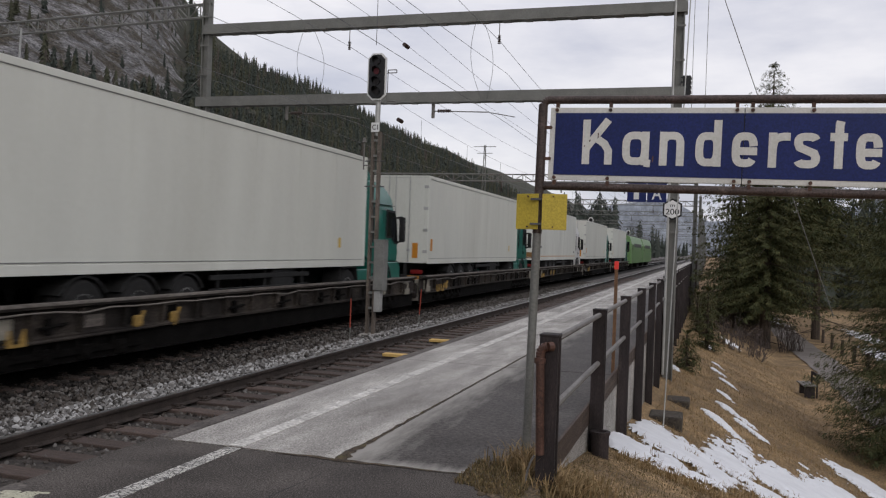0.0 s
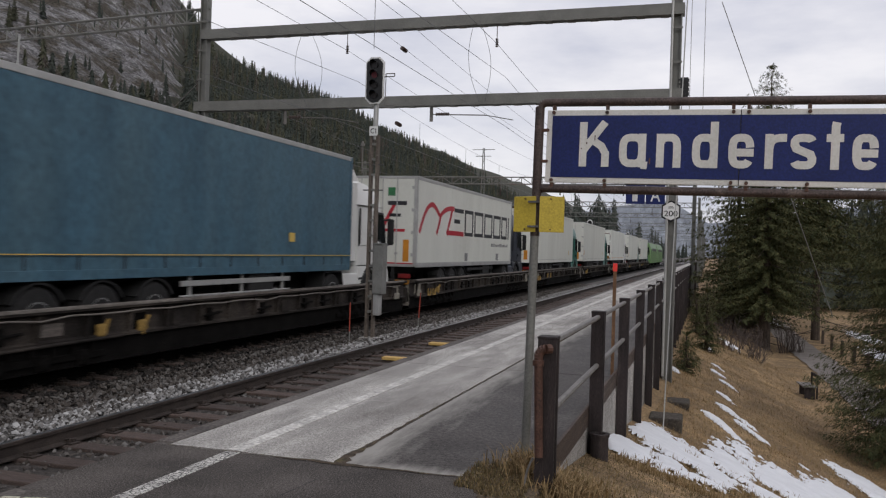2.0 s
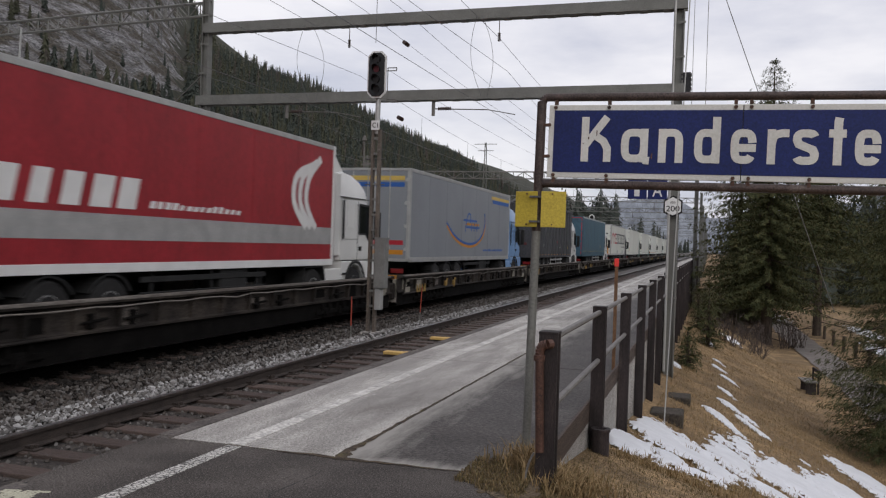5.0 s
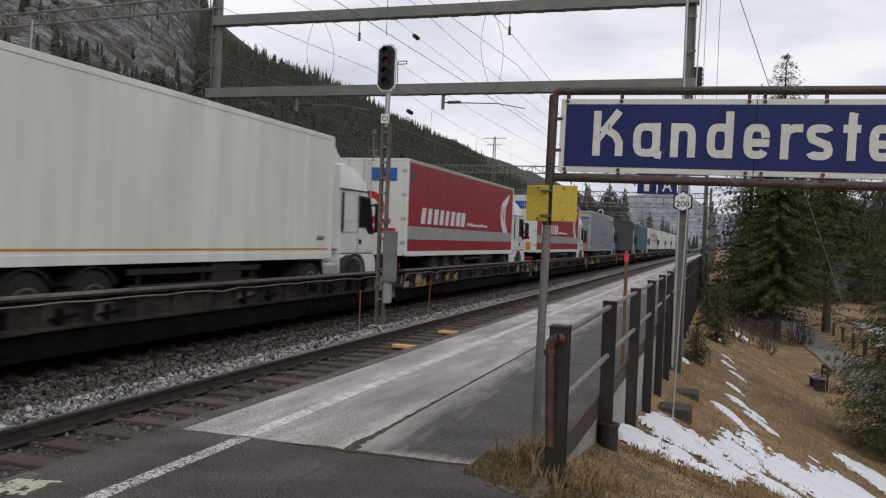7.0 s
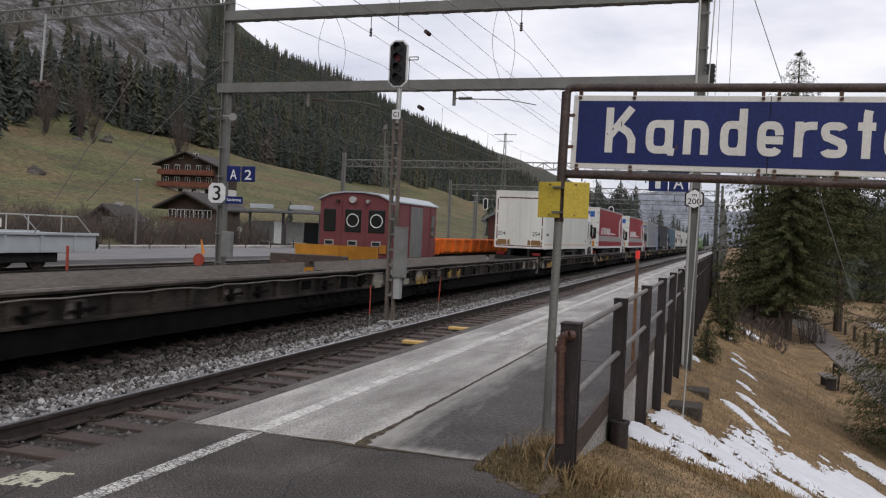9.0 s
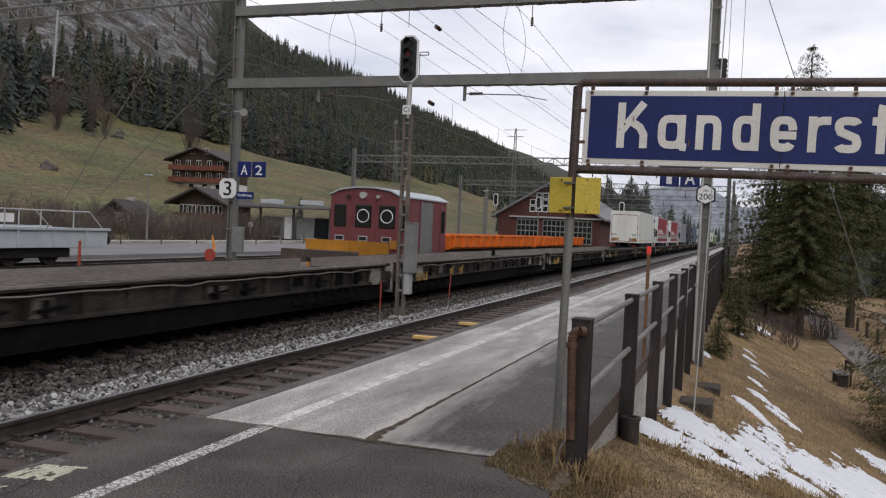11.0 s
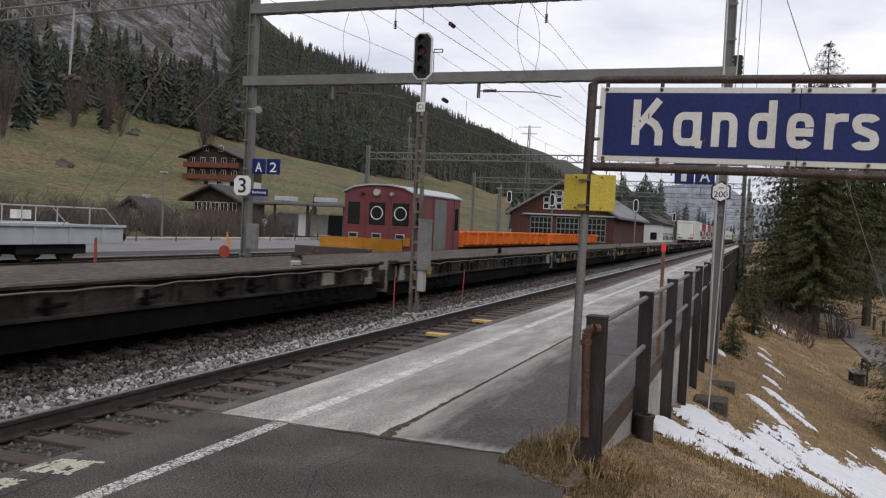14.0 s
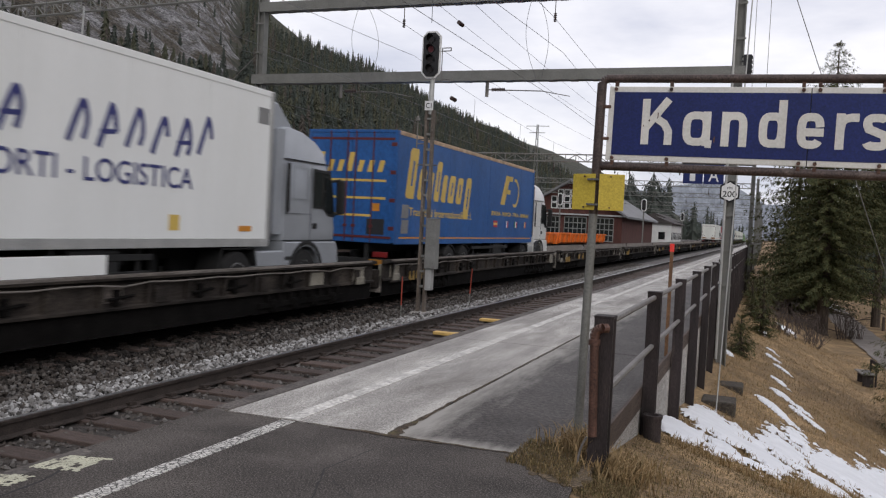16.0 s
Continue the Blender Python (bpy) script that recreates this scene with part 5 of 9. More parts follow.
def build_wagon(seed):
    """Low-floor trough wagon; its middle lies at y = 0, z is measured from the platform level."""
    rnd = random.Random(seed)
    w = thing("low_floor_wagon", "dark rusty low-floor rail wagon with trough-shaped deck", "rail wagon", group="train wagons")
    L = PITCH / 2 - 0.28
    bm = B()
    box(bm, -1.25, 1.25, -L, L, DECK_Z - 0.12, DECK_Z - 0.004)
    part("deck", bm, "wagon_deck", w, "worn grey-brown steel deck")
    for s in (1, -1):
        bm = B()
        slab_of(bm, [(s * 1.262, 0.13), (s * 1.33, 0.135), (s * 1.335, 0.175), (s * 1.275, 0.20), (s * 1.275, 0.555), (s * 1.395, 0.585), (s * 1.405, 0.655), (s * 1.262, 0.665)], "y", -L, L)
        sill = part("side_sill", bm, "wagon", w, "rusty side sill")
        bm = B()
        box(bm, s * 1.25, s * 1.2605, -L + 0.02, L - 0.02, DECK_Z - 0.002, 0.655)
        part("inner_lining", bm, "wagon_lining", sill, "worn grey-brown inner wall")
        # added black sheet, stands in for the shade below the sill
        bm = B()
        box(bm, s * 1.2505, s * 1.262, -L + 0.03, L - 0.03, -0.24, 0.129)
        part("shade_skirt", bm, "wagon_dark", sill, "black sheet added as shade below the sill")
        if s < 0:
            continue
        bm = B()
        box(bm, 1.3, 1.338, -L + 0.3, L - 0.3, 0.62, 0.67, 0.006)
        part("top_rail", bm, "wagon_deck", sill, "worn pale upper edge")
        y = -L + 0.5
        while y < L - 0.6:
            bm = B()
            slab_of(bm, [(1.2, 0.19), (1.26, 0.19), (1.305, 0.555), (1.2, 0.555)], "y", y, y + 0.07)
            part("rib", bm, "wagon", sill)
            if rnd.random() < 0.45:
                bm = B()
                g = rnd.uniform(0.3, 0.6)
                box(bm, 1.2, 1.21, y + 0.12, y + 0.12 + g, rnd.uniform(0.16, 0.28), rnd.uniform(0.4, 0.54))
                part("side_opening", bm, "wagon_dark" if rnd.random() < 0.6 else "wagon_deck", sill)
            r = rnd.random()
            if r < 0.72:
                bm = B()
                a = rnd.uniform(0.3, 0.85)
                if r < 0.15:
                    box(bm, 1.2, 1.235, y + 0.1, y + 0.1 + max(a, 0.6), 0.2, 0.47, 0.01)
                    part("data_plate", bm, "wagon_plate", sill, "faded pale lettering panel")
                elif r < 0.24:
                    box(bm, 1.2, 1.29, y + 0.25, y + 0.45, 0.16, 0.36, 0.04)
                    rod(bm, (1.25, y + 0.35, 0.12), (1.25, y + 0.5, 0.42), 0.03, n=8)
                    part("lashing_point", bm, "wagon_yellow", sill, "worn yellow lashing fitting")
                elif r < 0.4:
                    box(bm, 1.2, 1.27, y + 0.2, y + 0.2 + a * 0.6, 0.18, 0.46, 0.02)
                    part("cover_plate", bm, "wagon_deck" if rnd.random() < 0.35 else "wagon", sill)
                else:
                    rod(bm, (1.26, y + 0.15, 0.3), (1.26, y + 0.7, 0.34), 0.025, n=8)
                    box(bm, 1.2, 1.28, y + 0.3, y + 0.42, 0.2, 0.44, 0.02)
                    part("brake_gear", bm, "wagon_dark", sill)
            y += 0.98
        # wedges and folding steps in pale yellow
        for yy in (-L + 1.5,):
            bm = B()
            for k in range(2):
                slab_of(bm, [(yy + k * 0.5, 0.1), (yy + k * 0.5 + 0.34, 0.1), (yy + k * 0.5 + 0.3, 0.34), (yy + k * 0.5 + 0.24, 0.14), (yy + k * 0.5 + 0.1, 0.14), (yy + k * 0.5 + 0.04, 0.34)], "x", 1.3, 1.33)
            part("wheel_wedge", bm, "wagon_yellow", sill, "worn yellow wheel chock")
        bm = B()
        rod(bm, (1.3, -L + 0.3, 0.1), (1.3, -L + 5.2, 0.15), 0.025, n=8)
        part("brake_pipe", bm, "wagon", sill)
        bm = B()
        tube(bm, [(1.315, -L + 0.6 + k * (2 * L - 1.2) / 30, 0.525 + 0.012 * math.sin(k * 2.3) - (0.03 if k % 11 == 5 else 0)) for k in range(31)], 0.014, 6)
        part("air_pipe", bm, "wagon_lining", sill, "pale worn air pipe under the upper edge", smooth=True)
        for ch in sill.children:
            if not ch.name.startswith(("inner_lining", "shade_skirt")):
                ch.matrix_basis = pose(0.072, 0, 0)
    # bogies
    for by in (-L + 3.2, L - 3.2):
        bm = B()
        for s in (-1, 1):
            box(bm, s * 0.85 - 0.06, s * 0.85 + 0.06, by - 1.6, by + 1.6, -0.22, -0.06, 0.02)
            for k in range(4):
                rod(bm, (s * 0.85, by - 1.2 + 0.8 * k, -0.12), (s * 0.97, by - 1.2 + 0.8 * k, -0.12), 0.07, n=10)
        for s in (-1, 1):
            box(bm, s * 1.27, s * 1.31, by - 1.7, by + 1.7, -0.14, -0.04, 0.01)
            for k in range(4):
                yy = by - 1.2 + 0.8 * k
                box(bm, s * 1.27, s * 1.33, yy - 0.11, yy + 0.11, -0.22, 0.0, 0.015)
                rod(bm, (s * 1.33, yy, -0.12), (s * 1.36, yy, -0.12), 0.07, n=8)
                rod(bm, (s * 1.3, yy + 0.2, -0.06), (s * 1.3, yy + 0.2, 0.11), 0.05, n=6)
                rod(bm, (s * 1.3, yy - 0.2, -0.06), (s * 1.3, yy - 0.2, 0.11), 0.05, n=6)
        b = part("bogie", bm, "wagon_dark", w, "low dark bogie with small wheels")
        for k in range(4):
            for s in (-1, 1):
                add_wheel(b, s * 0.755, by - 1.2 + 0.8 * k, -0.16, SMALL_WHEEL)
    # end platform with buffers and coupling
    for s in (-1, 1):
        bm = B()
        box(bm, -1.2, 1.2, s * L - 0.05 * s, s * (L + 0.12), -0.05, 0.42, 0.03)
        e = part("end_beam", bm, "wagon", w)
        for x in (-0.88, 0.88):
            bm = B()
            rod(bm, (x, s * (L + 0.08), 0.22), (x, s * (L + 0.22), 0.22), 0.11, n=14)
            rod(bm, (x, s * (L + 0.2), 0.22), (x, s * (L + 0.265), 0.22), 0.22, 0.2, n=18)
            part("buffer", bm, "wagon_dark" if x < 0 else "wagon_plate", e, "round steel buffer")
        bm = B()
        rod(bm, (1.22, s * (L - 0.1), 0.0), (1.22, s * (L - 0.1), 0.5), 0.025, n=6)
        rod(bm, (1.22, s * (L - 0.5), 0.5), (1.22, s * (L - 0.1), 0.5), 0.025, n=6)
        part("handrail", bm, "wagon_plate", e)
        bm = B()
        box(bm, 0.95, 1.3, s * (L - 0.75) - 0.28, s * (L - 0.75) + 0.28, 0.2, 0.52, 0.03)
        box(bm, 1.28, 1.36, s * (L - 0.75) - 0.2, s * (L - 0.75) + 0.2, 0.12, 0.3, 0.02)
        part("end_step", bm, "wagon_plate", e, "pale scuffed end step and locker")
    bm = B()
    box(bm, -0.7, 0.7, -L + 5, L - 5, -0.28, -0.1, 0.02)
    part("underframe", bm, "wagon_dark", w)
    return w


FENDER = mat("fender_grey", (0.035, 0.037, 0.042), 0.6, var=0.15, scale=4)


def build_tractor(t, paint, high=3.45, deflector=True, dark_bumper=False, vents=False, fender=False):
    """Cab-over tractor; y = 0 is the trailer's front wall and z = 0 the deck."""
    bm = B()
    arch = [(1.5 + 0.6 * math.cos(a), 0.5 + 0.6 * math.sin(a)) for a in np.linspace(0.0, math.pi, 11)]
    slab_of(bm, [(0.62, 0.55), (0.62, 1.16), (2.76, 1.16), (2.88, 1.0), (2.92, 0.7), (2.88, 0.3), (2.1, 0.3)] + [(y, z) for y, z in arch if z > 0.31], "x", -1.24, 1.24, 0.03)
    low = part("bumper_skirt", bm, paint, t)
    bm = B()
    outline = [(0.62, 1.17), (0.62, high - 0.06), (0.9, high), (1.4, high - 0.05), (1.9, high - 0.2), (2.25, high - 0.42), (2.46, 2.78), (2.68, 2.1), (2.84, 1.45), (2.86, 1.17)]
    slab_of(bm, outline, "x", -1.22, 1.22, 0.06)
    for v in bm.verts:
        if v.co.z > 2.6:
            k = 1 - 0.10 * min(1, (v.co.z - 2.6) / 0.9)
            v.co.x *= k
        if v.co.y > 2.3:
            v.co.y -= 0.16 * (abs(v.co.x) / 1.22) ** 3
    cab = part("cab", bm, paint, t, smooth=True)
    for s in (-1, 1):
        bm = B()
        slab_of(bm, [(1.78, 1.9), (1.8, 2.62), (2.4, 2.6), (2.52, 2.3), (2.64, 1.74), (2.4, 1.76), (2.2, 1.9)], "x", s * 1.215, s * 1.232)
        part("side_window", bm, "glass", cab, "dark tinted glass")
        bm = B()
        slab_of(bm, [(1.73, 1.85), (1.75, 2.68), (2.43, 2.66), (2.57, 2.3), (2.7, 1.68), (2.38, 1.7), (2.18, 1.85)], "x", s * 1.205, s * 1.226)
        part("window_seal", bm, "chassis", cab)
        bm = B()
        box(bm, s * 1.215, s * 1.225, 1.65, 1.659, 1.16, 2.72)
        box(bm, s * 1.215, s * 1.2245, 0.7, 1.65, 1.72, 1.727)
        box(bm, s * 1.15, s * 1.2215, 0.64, 2.4, 2.8, 2.809)
        box(bm, s * 1.215, s * 1.232, 0.66, 2.75, 1.16, 1.174)
        part("door_gap", bm, "chassis", cab)
        bm = B()
        box(bm, s * 1.215, s * 1.245, 1.74, 1.9, 1.42, 1.54, 0.012)
        part("door_handle", bm, "chassis", cab, "black door handle")
        bm = B()
        box(bm, s * 1.26, s * 1.45, 2.62, 2.76, 1.75, 2.5, 0.05)
        rod(bm, (s * 1.15, 2.55, 2.45), (s * 1.35, 2.68, 2.5), 0.03, n=8)
        rod(bm, (s * 1.15, 2.6, 1.72), (s * 1.35, 2.68, 1.78), 0.03, n=8)
        part("mirror", bm, "chassis", cab, "black door mirror")
        for k in range(4 if vents else 0):
            bm = B()
            slab_of(bm, [(0.66, 2.0 + 0.2 * k), (1.55, 2.0 + 0.2 * k), (1.55, 2.03 + 0.2 * k), (0.66, 2.05 + 0.2 * k)], "x", s * 1.215, s * 1.228)
            part("air_vent", bm, paint, cab)
        bm = B()
        slab_of(bm, [(y, z) for y, z in [(1.5 + 0.68 * math.cos(a), 0.5 + 0.68 * math.sin(a)) for a in np.linspace(0.05, math.pi - 0.05, 12)]] + [(y, z) for y, z in [(1.5 + 0.6 * math.cos(a), 0.5 + 0.6 * math.sin(a)) for a in np.linspace(math.pi - 0.05, 0.05, 12)]], "x", s * 1.2, s * 1.262)
        part("wheel_arch", bm, "chassis", low, "black wheel arch lip")
        if dark_bumper or fender:
            bm = B()
            arc = [(1.5 + 0.61 * math.cos(a), 0.5 + 0.61 * math.sin(a)) for a in np.linspace(0.0, math.pi, 11)]
            slab_of(bm, [(0.62, 0.42), (0.62, 1.06), (0.95, 1.14), (1.85, 1.14), (2.1, 0.98), (2.2, 0.72), (2.2, 0.4)] + [(y, z) for y, z in arc if z > 0.41], "x", s * 1.225, s * 1.25)
            part("fender", bm, FENDER, low, "dark grey plastic wheel fender")
        bm = B()
        slab_of(bm, [(0.68, 1.7), (0.68, 2.72), (0.78, 2.72), (0.8, 1.78)], "x", s * 1.212, s * 1.228)
        part("air_slot", bm, "chassis", cab, "dark air intake slot")
        bm = B()
        for y0, y1, z0, z1 in ((0.95, 1.5, 2.68, 2.694), (0.95, 1.5, 2.02, 2.034), (0.95, 0.964, 2.02, 2.69), (1.486, 1.5, 2.02, 2.69)):
            box(bm, s * 1.212, s * 1.2235, y0, y1, z0, z1)
        part("side_flap_line", bm, paint, cab)
        bm = B()
        box(bm, s * 0.75, s * 1.18, 2.86, 2.95, 0.62, 0.86, 0.03)
        part("headlight", bm, "lamp_clear", low)
        bm = B()
        for k in range(2):
            box(bm, s * 1.1, s * 1.262, 0.68, 0.88, 0.5 + 0.3 * k, 0.56 + 0.3 * k)
        part("step", bm, "chassis", low)
        bm = B()
        if dark_bumper or fender:
            box(bm, s * 0.62, s * 1.2, -0.35, 0.75, 0.42, 0.98, 0.08)
            part("fuel_tank", bm, "alu_edge", t, "bright metal fuel tank")
        else:
            box(bm, s * 1.1, s * 1.225, -0.32, 0.84, 0.34, 0.98, 0.03)
            part("side_skirt", bm, paint, t, "painted side skirt")
        bm = B()
        slab_of(bm, [(-1.55, 0.62), (-1.4, 1.05), (-0.4, 1.05), (-0.3, 0.7), (-0.33, 0.7), (-0.43, 1.02), (-1.38, 1.02), (-1.52, 0.62)], "x", s * 0.78, s * 1.24)
        part("mudguard", bm, "chassis", t)
        add_wheel(t, s * 1.04, 1.5, 0.5)
        add_wheel(t, s * 1.04, -0.9, 0.5)
        if deflector:
            bm = B()
            slab_of(bm, [(0.32, 1.3), (0.32, high - 0.1), (0.62, high - 0.08), (0.62, 1.3)], "x", s * 1.1, s * 1.16)
            part("side_fairing", bm, "chassis" if fender else paint, cab)
    bm = B()
    slab_of(bm, [(-1.04, 1.78), (1.04, 1.78), (0.98, 2.72), (-0.98, 2.72)], "y", 0, 0.02)
    for v in bm.verts:
        v.co.y = 2.86 - (v.co.z - 1.45) * 0.262 + (0.03 if v.co.y > 0.01 else -0.05) - 0.1 * (abs(v.co.x) / 1.1) ** 3
    part("windscreen", bm, "glass", cab, "dark windscreen")
    bm = B()
    slab_of(bm, [(2.42, 2.76), (2.72, 2.66), (2.72, 2.7), (2.44, 2.84)], "x", -1.0, 1.0)
    part("sun_visor", bm, "chassis", cab)
    bm = B()
    for k in range(4):
        box(bm, -0.9, 0.9, 2.86, 2.9, 1.18 + 0.14 * k, 1.25 + 0.14 * k)
    part("grille", bm, "chassis", cab)
    if deflector:
        bm = B()
        slab_of(bm, [(0.5, high - 0.1), (0.55, high + 0.42), (0.64, high + 0.45), (1.25, high - 0.02), (1.25, high - 0.12)], "x", -0.95, 0.95, 0.02)
        part("roof_deflector", bm, paint, cab)
    bm = B()
    for s in (-1, 1):
        box(bm, s * 0.38, s * 0.5, -1.9, 2.5, 0.62, 0.86)
    box(bm, -0.5, 0.5, -1.3, -0.4, 0.86, 1.02, 0.03)
    part("chassis_frame", bm, "chassis", t)


def stripe(t, m, y0, y1, z0, z1, name="stripe", x=1.278, slant=0.0, label=""):
    bm = B()
    slab_of(bm, [(y0, z0), (y1, z0), (y1 + slant, z1), (y0 + slant, z1)], "x", x - 0.004, x + 0.002)
    return part(name, bm, m, t, label)


def rear_stripe(t, m, x0, x1, z0, z1, L, name="stripe", slant=0.0):
    bm = B()
    slab_of(bm, [(x0, z0), (x1, z0), (x1 + slant, z1), (x0 + slant, z1)], "y", -L - 0.036, -L - 0.03)
    return part(name, bm, m, t)


import itertools

LAYER = itertools.count()


def stroke_path(t, m, pts, wide, x=1.279, name="mark"):
    """A smoothly bent painted stroke on the side wall; points are (y, z)."""
    fine = [Vector(p) for p in pts]
    if len(pts) > 2:
        fine = []
        for k in range(len(pts) - 1):
            p0, p1, p2, p3 = (Vector(pts[min(max(k + d, 0), len(pts) - 1)]) for d in (-1, 0, 1, 2))
            for u in (0, 0.25, 0.5, 0.75):
                fine.append(0.5 * (2 * p1 + (p2 - p0) * u + (2 * p0 - 5 * p1 + 4 * p2 - p3) * u * u + (3 * p1 - p0 - 3 * p2 + p3) * u ** 3))
        fine.append(Vector(pts[-1]))
    left, right = [], []
    for k, p in enumerate(fine):
        d = (fine[min(k + 1, len(fine) - 1)] - fine[max(k - 1, 0)]).normalized() * wide / 2
        left.append((p.x - d.y, p.y + d.x))
        right.append((p.x + d.y, p.y - d.x))
    lift = 0.0007 * (next(LAYER) % 6)
    bm = B()
    lo, hi = x - 0.003, x + 0.001 + lift
    rings = [[bm.verts.new(p) for p in ((lo, *l), (hi, *l), (hi, *r), (lo, *r))] for l, r in zip(left, right)]
    for a, b in zip(rings, rings[1:]):
        for k in range(4):
            bm.faces.new((a[k], a[(k + 1) % 4], b[(k + 1) % 4], b[k]))
    bm.faces.new(rings[0])
    bm.faces.new(rings[-1])
    bmesh.ops.recalc_face_normals(bm, faces=bm.faces[:])
    return part(name, bm, m, t)


def build_trailer(t, side, rear, frame, L=13.6, top=3.98, floor=1.12, style="box", roof=None, bar="alu_edge", plates=True):
    h = 1.275
    body = B()
    box(body, -h, h, -L, 0, floor, top, 0.02)
    b = part("body", body, side, t)
    bm = B()
    for s in (-1, 1):
        box(bm, s * (h - 0.02), s * (h + 0.012), -L + 0.02, -0.02, floor - 0.05, floor + 0.1, 0.005)
    part("bottom_rail", bm, frame, b)
    bm = B()
    for s in (-1, 1):
        box(bm, s * (h - 0.05), s * (h + 0.01), -L + 0.02, -0.02, top - 0.1, top + 0.01, 0.008)
    part("top_rail", bm, roof or frame, b)
    for s in (-1, 1):
        for y in (-0.06, -L + 0.06):
            bm = B()
            box(bm, s * (h - 0.06), s * (h + 0.014), y - 0.06, y + 0.06, floor, top, 0.01)
            part("corner_post", bm, frame, b)
    if style == "box":
        for k in range(1, 7):
            bm = B()
            y = -L * k / 7
            box(bm, h - 0.01, h + 0.0035, y - 0.012, y + 0.012, floor + 0.1, top - 0.1)
            part("panel_seam", bm, side, b)
    if style == "curtain":
        for k in range(1, 26):
            bm = B()
            y = -L * k / 26
            box(bm, h - 0.005, h + 0.006, y - 0.02, y + 0.02, floor + 0.02, floor + 0.34)
            part("strap", bm, "chassis" if k % 2 else side, b)
        bm = B()
        wave = [(h + 0.004 + 0.007 * (1 + math.sin(k * 1.7)) * (k % 2), -0.14 - (L - 0.28) * k / 54) for k in range(55)]
        slab_of(bm, wave + [(h - 0.02, wave[-1][1]), (h - 0.02, wave[0][1])], "z", floor + 0.3, top - 0.12)
        part("curtain", bm, side, b, "softly rippled side curtain", smooth=True)
    if style == "tipper":
        for k in range(1, 13):
            bm = B()
            y = -L * k / 13
            slab_of(bm, [(h, y - 0.06), (h + 0.05, y - 0.035), (h + 0.05, y + 0.035), (h, y + 0.06)], "z", floor + 0.02, top - 0.03)
            part("rib", bm, side, b)
        bm = B()
        for s in (-1, 1):
            box(bm, s * (h - 0.06), s * (h + 0.07), -L, 0, top - 0.07, top + 0.05, 0.015)
        box(bm, -h, h, -L - 0.05, -L + 0.05, top - 0.07, top + 0.05, 0.015)
        part("rim_rail", bm, side, b)
        bm = B()
        for k in range(9):
            box(bm, -0.75, -0.25, -L - 0.09, -L - 0.06, floor + 0.3 + 0.28 * k, floor + 0.34 + 0.28 * k)
        for x in (-0.77, -0.23):
            box(bm, x - 0.02, x + 0.02, -L - 0.09, -L - 0.05, floor + 0.2, top - 0.1)
        part("ladder", bm, side, b, "dark rung ladder")
    # rear doors, frame, bars, hinges
    for s in (-1, 1):
        bm = B()
        box(bm, s * 0.01, s * (h - 0.09), -L - 0.03, -L + 0.02, floor + 0.06, top - 0.08, 0.01)
        d = part("rear_door", bm, rear, t)
        if style != "tipper":
            for x in (0.12, 0.62):
                bm = B()
                rod(bm, (s * x, -L - 0.045, floor - 0.02), (s * x, -L - 0.045, top - 0.03), 0.017, n=8)
                box(bm, s * x - 0.05, s * x + 0.05, -L - 0.06, -L - 0.03, floor + 0.35, floor + 0.42)
                part("locking_bar", bm, bar, d)
            for k in range(4):
                bm = B()
                z = floor + 0.3 + k * (top - floor - 0.5) / 3.3
                box(bm, s * (h - 0.16), s * (h - 0.0), -L - 0.045, -L - 0.02, z, z + 0.1, 0.01)
                part("hinge", bm, bar, d)
    bm = B()
    for s in (-1, 1):
        box(bm, s * (h - 0.085), s * (h + 0.004), -L - 0.035, -L + 0.03, floor - 0.02, top + 0.005, 0.008)
    box(bm, -h + 0.08, h - 0.08, -L - 0.035, -L + 0.03, top - 0.075, top + 0.005, 0.008)
    box(bm, -h + 0.08, h - 0.08, -L - 0.035, -L + 0.03, floor - 0.04, floor + 0.055, 0.008)
    part("rear_frame", bm, frame, t)
    bm = B()
    box(bm, -1.2, 1.2, -L - 0.02, -L + 0.14, 0.5, 0.68, 0.015)
    for s in (-1, 1):
        box(bm, s * 0.5 - 0.05, s * 0.5 + 0.05, -L + 0.02, -L + 0.1, 0.6, floor)
    bump = part("bumper", bm, "chassis", t)
    for s in (-1, 1):
        bm = B()
        box(bm, s * 0.72, s * 1.14, -L - 0.05, -L - 0.02, 0.72, 0.86, 0.01)
        part("tail_light", bm, "lamp_red", bump, "red tail light")
        if not plates:
            continue
        bm = B()
        box(bm, s * 0.62, s * 1.16, -L - 0.045, -L - 0.022, 0.52, 0.66, 0.004)
        part("marker_plate", bm, "plate_yellow", bump, "yellow reflective marker plate")
    # running gear
    bm = B()
    for s in (-1, 1):
        box(bm, s * 0.42, s * 0.54, -L + 0.1, -0.1, floor - 0.28, floor - 0.04)
    part("chassis_beam", bm, "chassis", t)
    for k, y in enumerate((-8.05, -9.36, -10.67)):
        bm = B()
        rod(bm, (-1.0, y, 0.5), (1.0, y, 0.5), 0.07, n=8)
        box(bm, -0.6, -0.42, y - 0.12, y + 0.2, 0.45, floor - 0.2)
        box(bm, 0.42, 0.6, y - 0.12, y + 0.2, 0.45, floor - 0.2)
        part("axle", bm, "chassis", t)
        for s in (-1, 1):
            add_wheel(t, s * 1.06, y, 0.5)
            bm = B()
            slab_of(bm, [(y + 0.58 * math.cos(a), 0.5 + 0.56 * math.sin(a)) for a in np.linspace(0.5, 2.64, 8)] + [(y + 0.54 * math.cos(a), 0.5 + 0.53 * math.sin(a)) for a in np.linspace(2.64, 0.5, 8)], "x", s * 0.86, s * 1.25)
            part("mudguard", bm, "chassis", t)
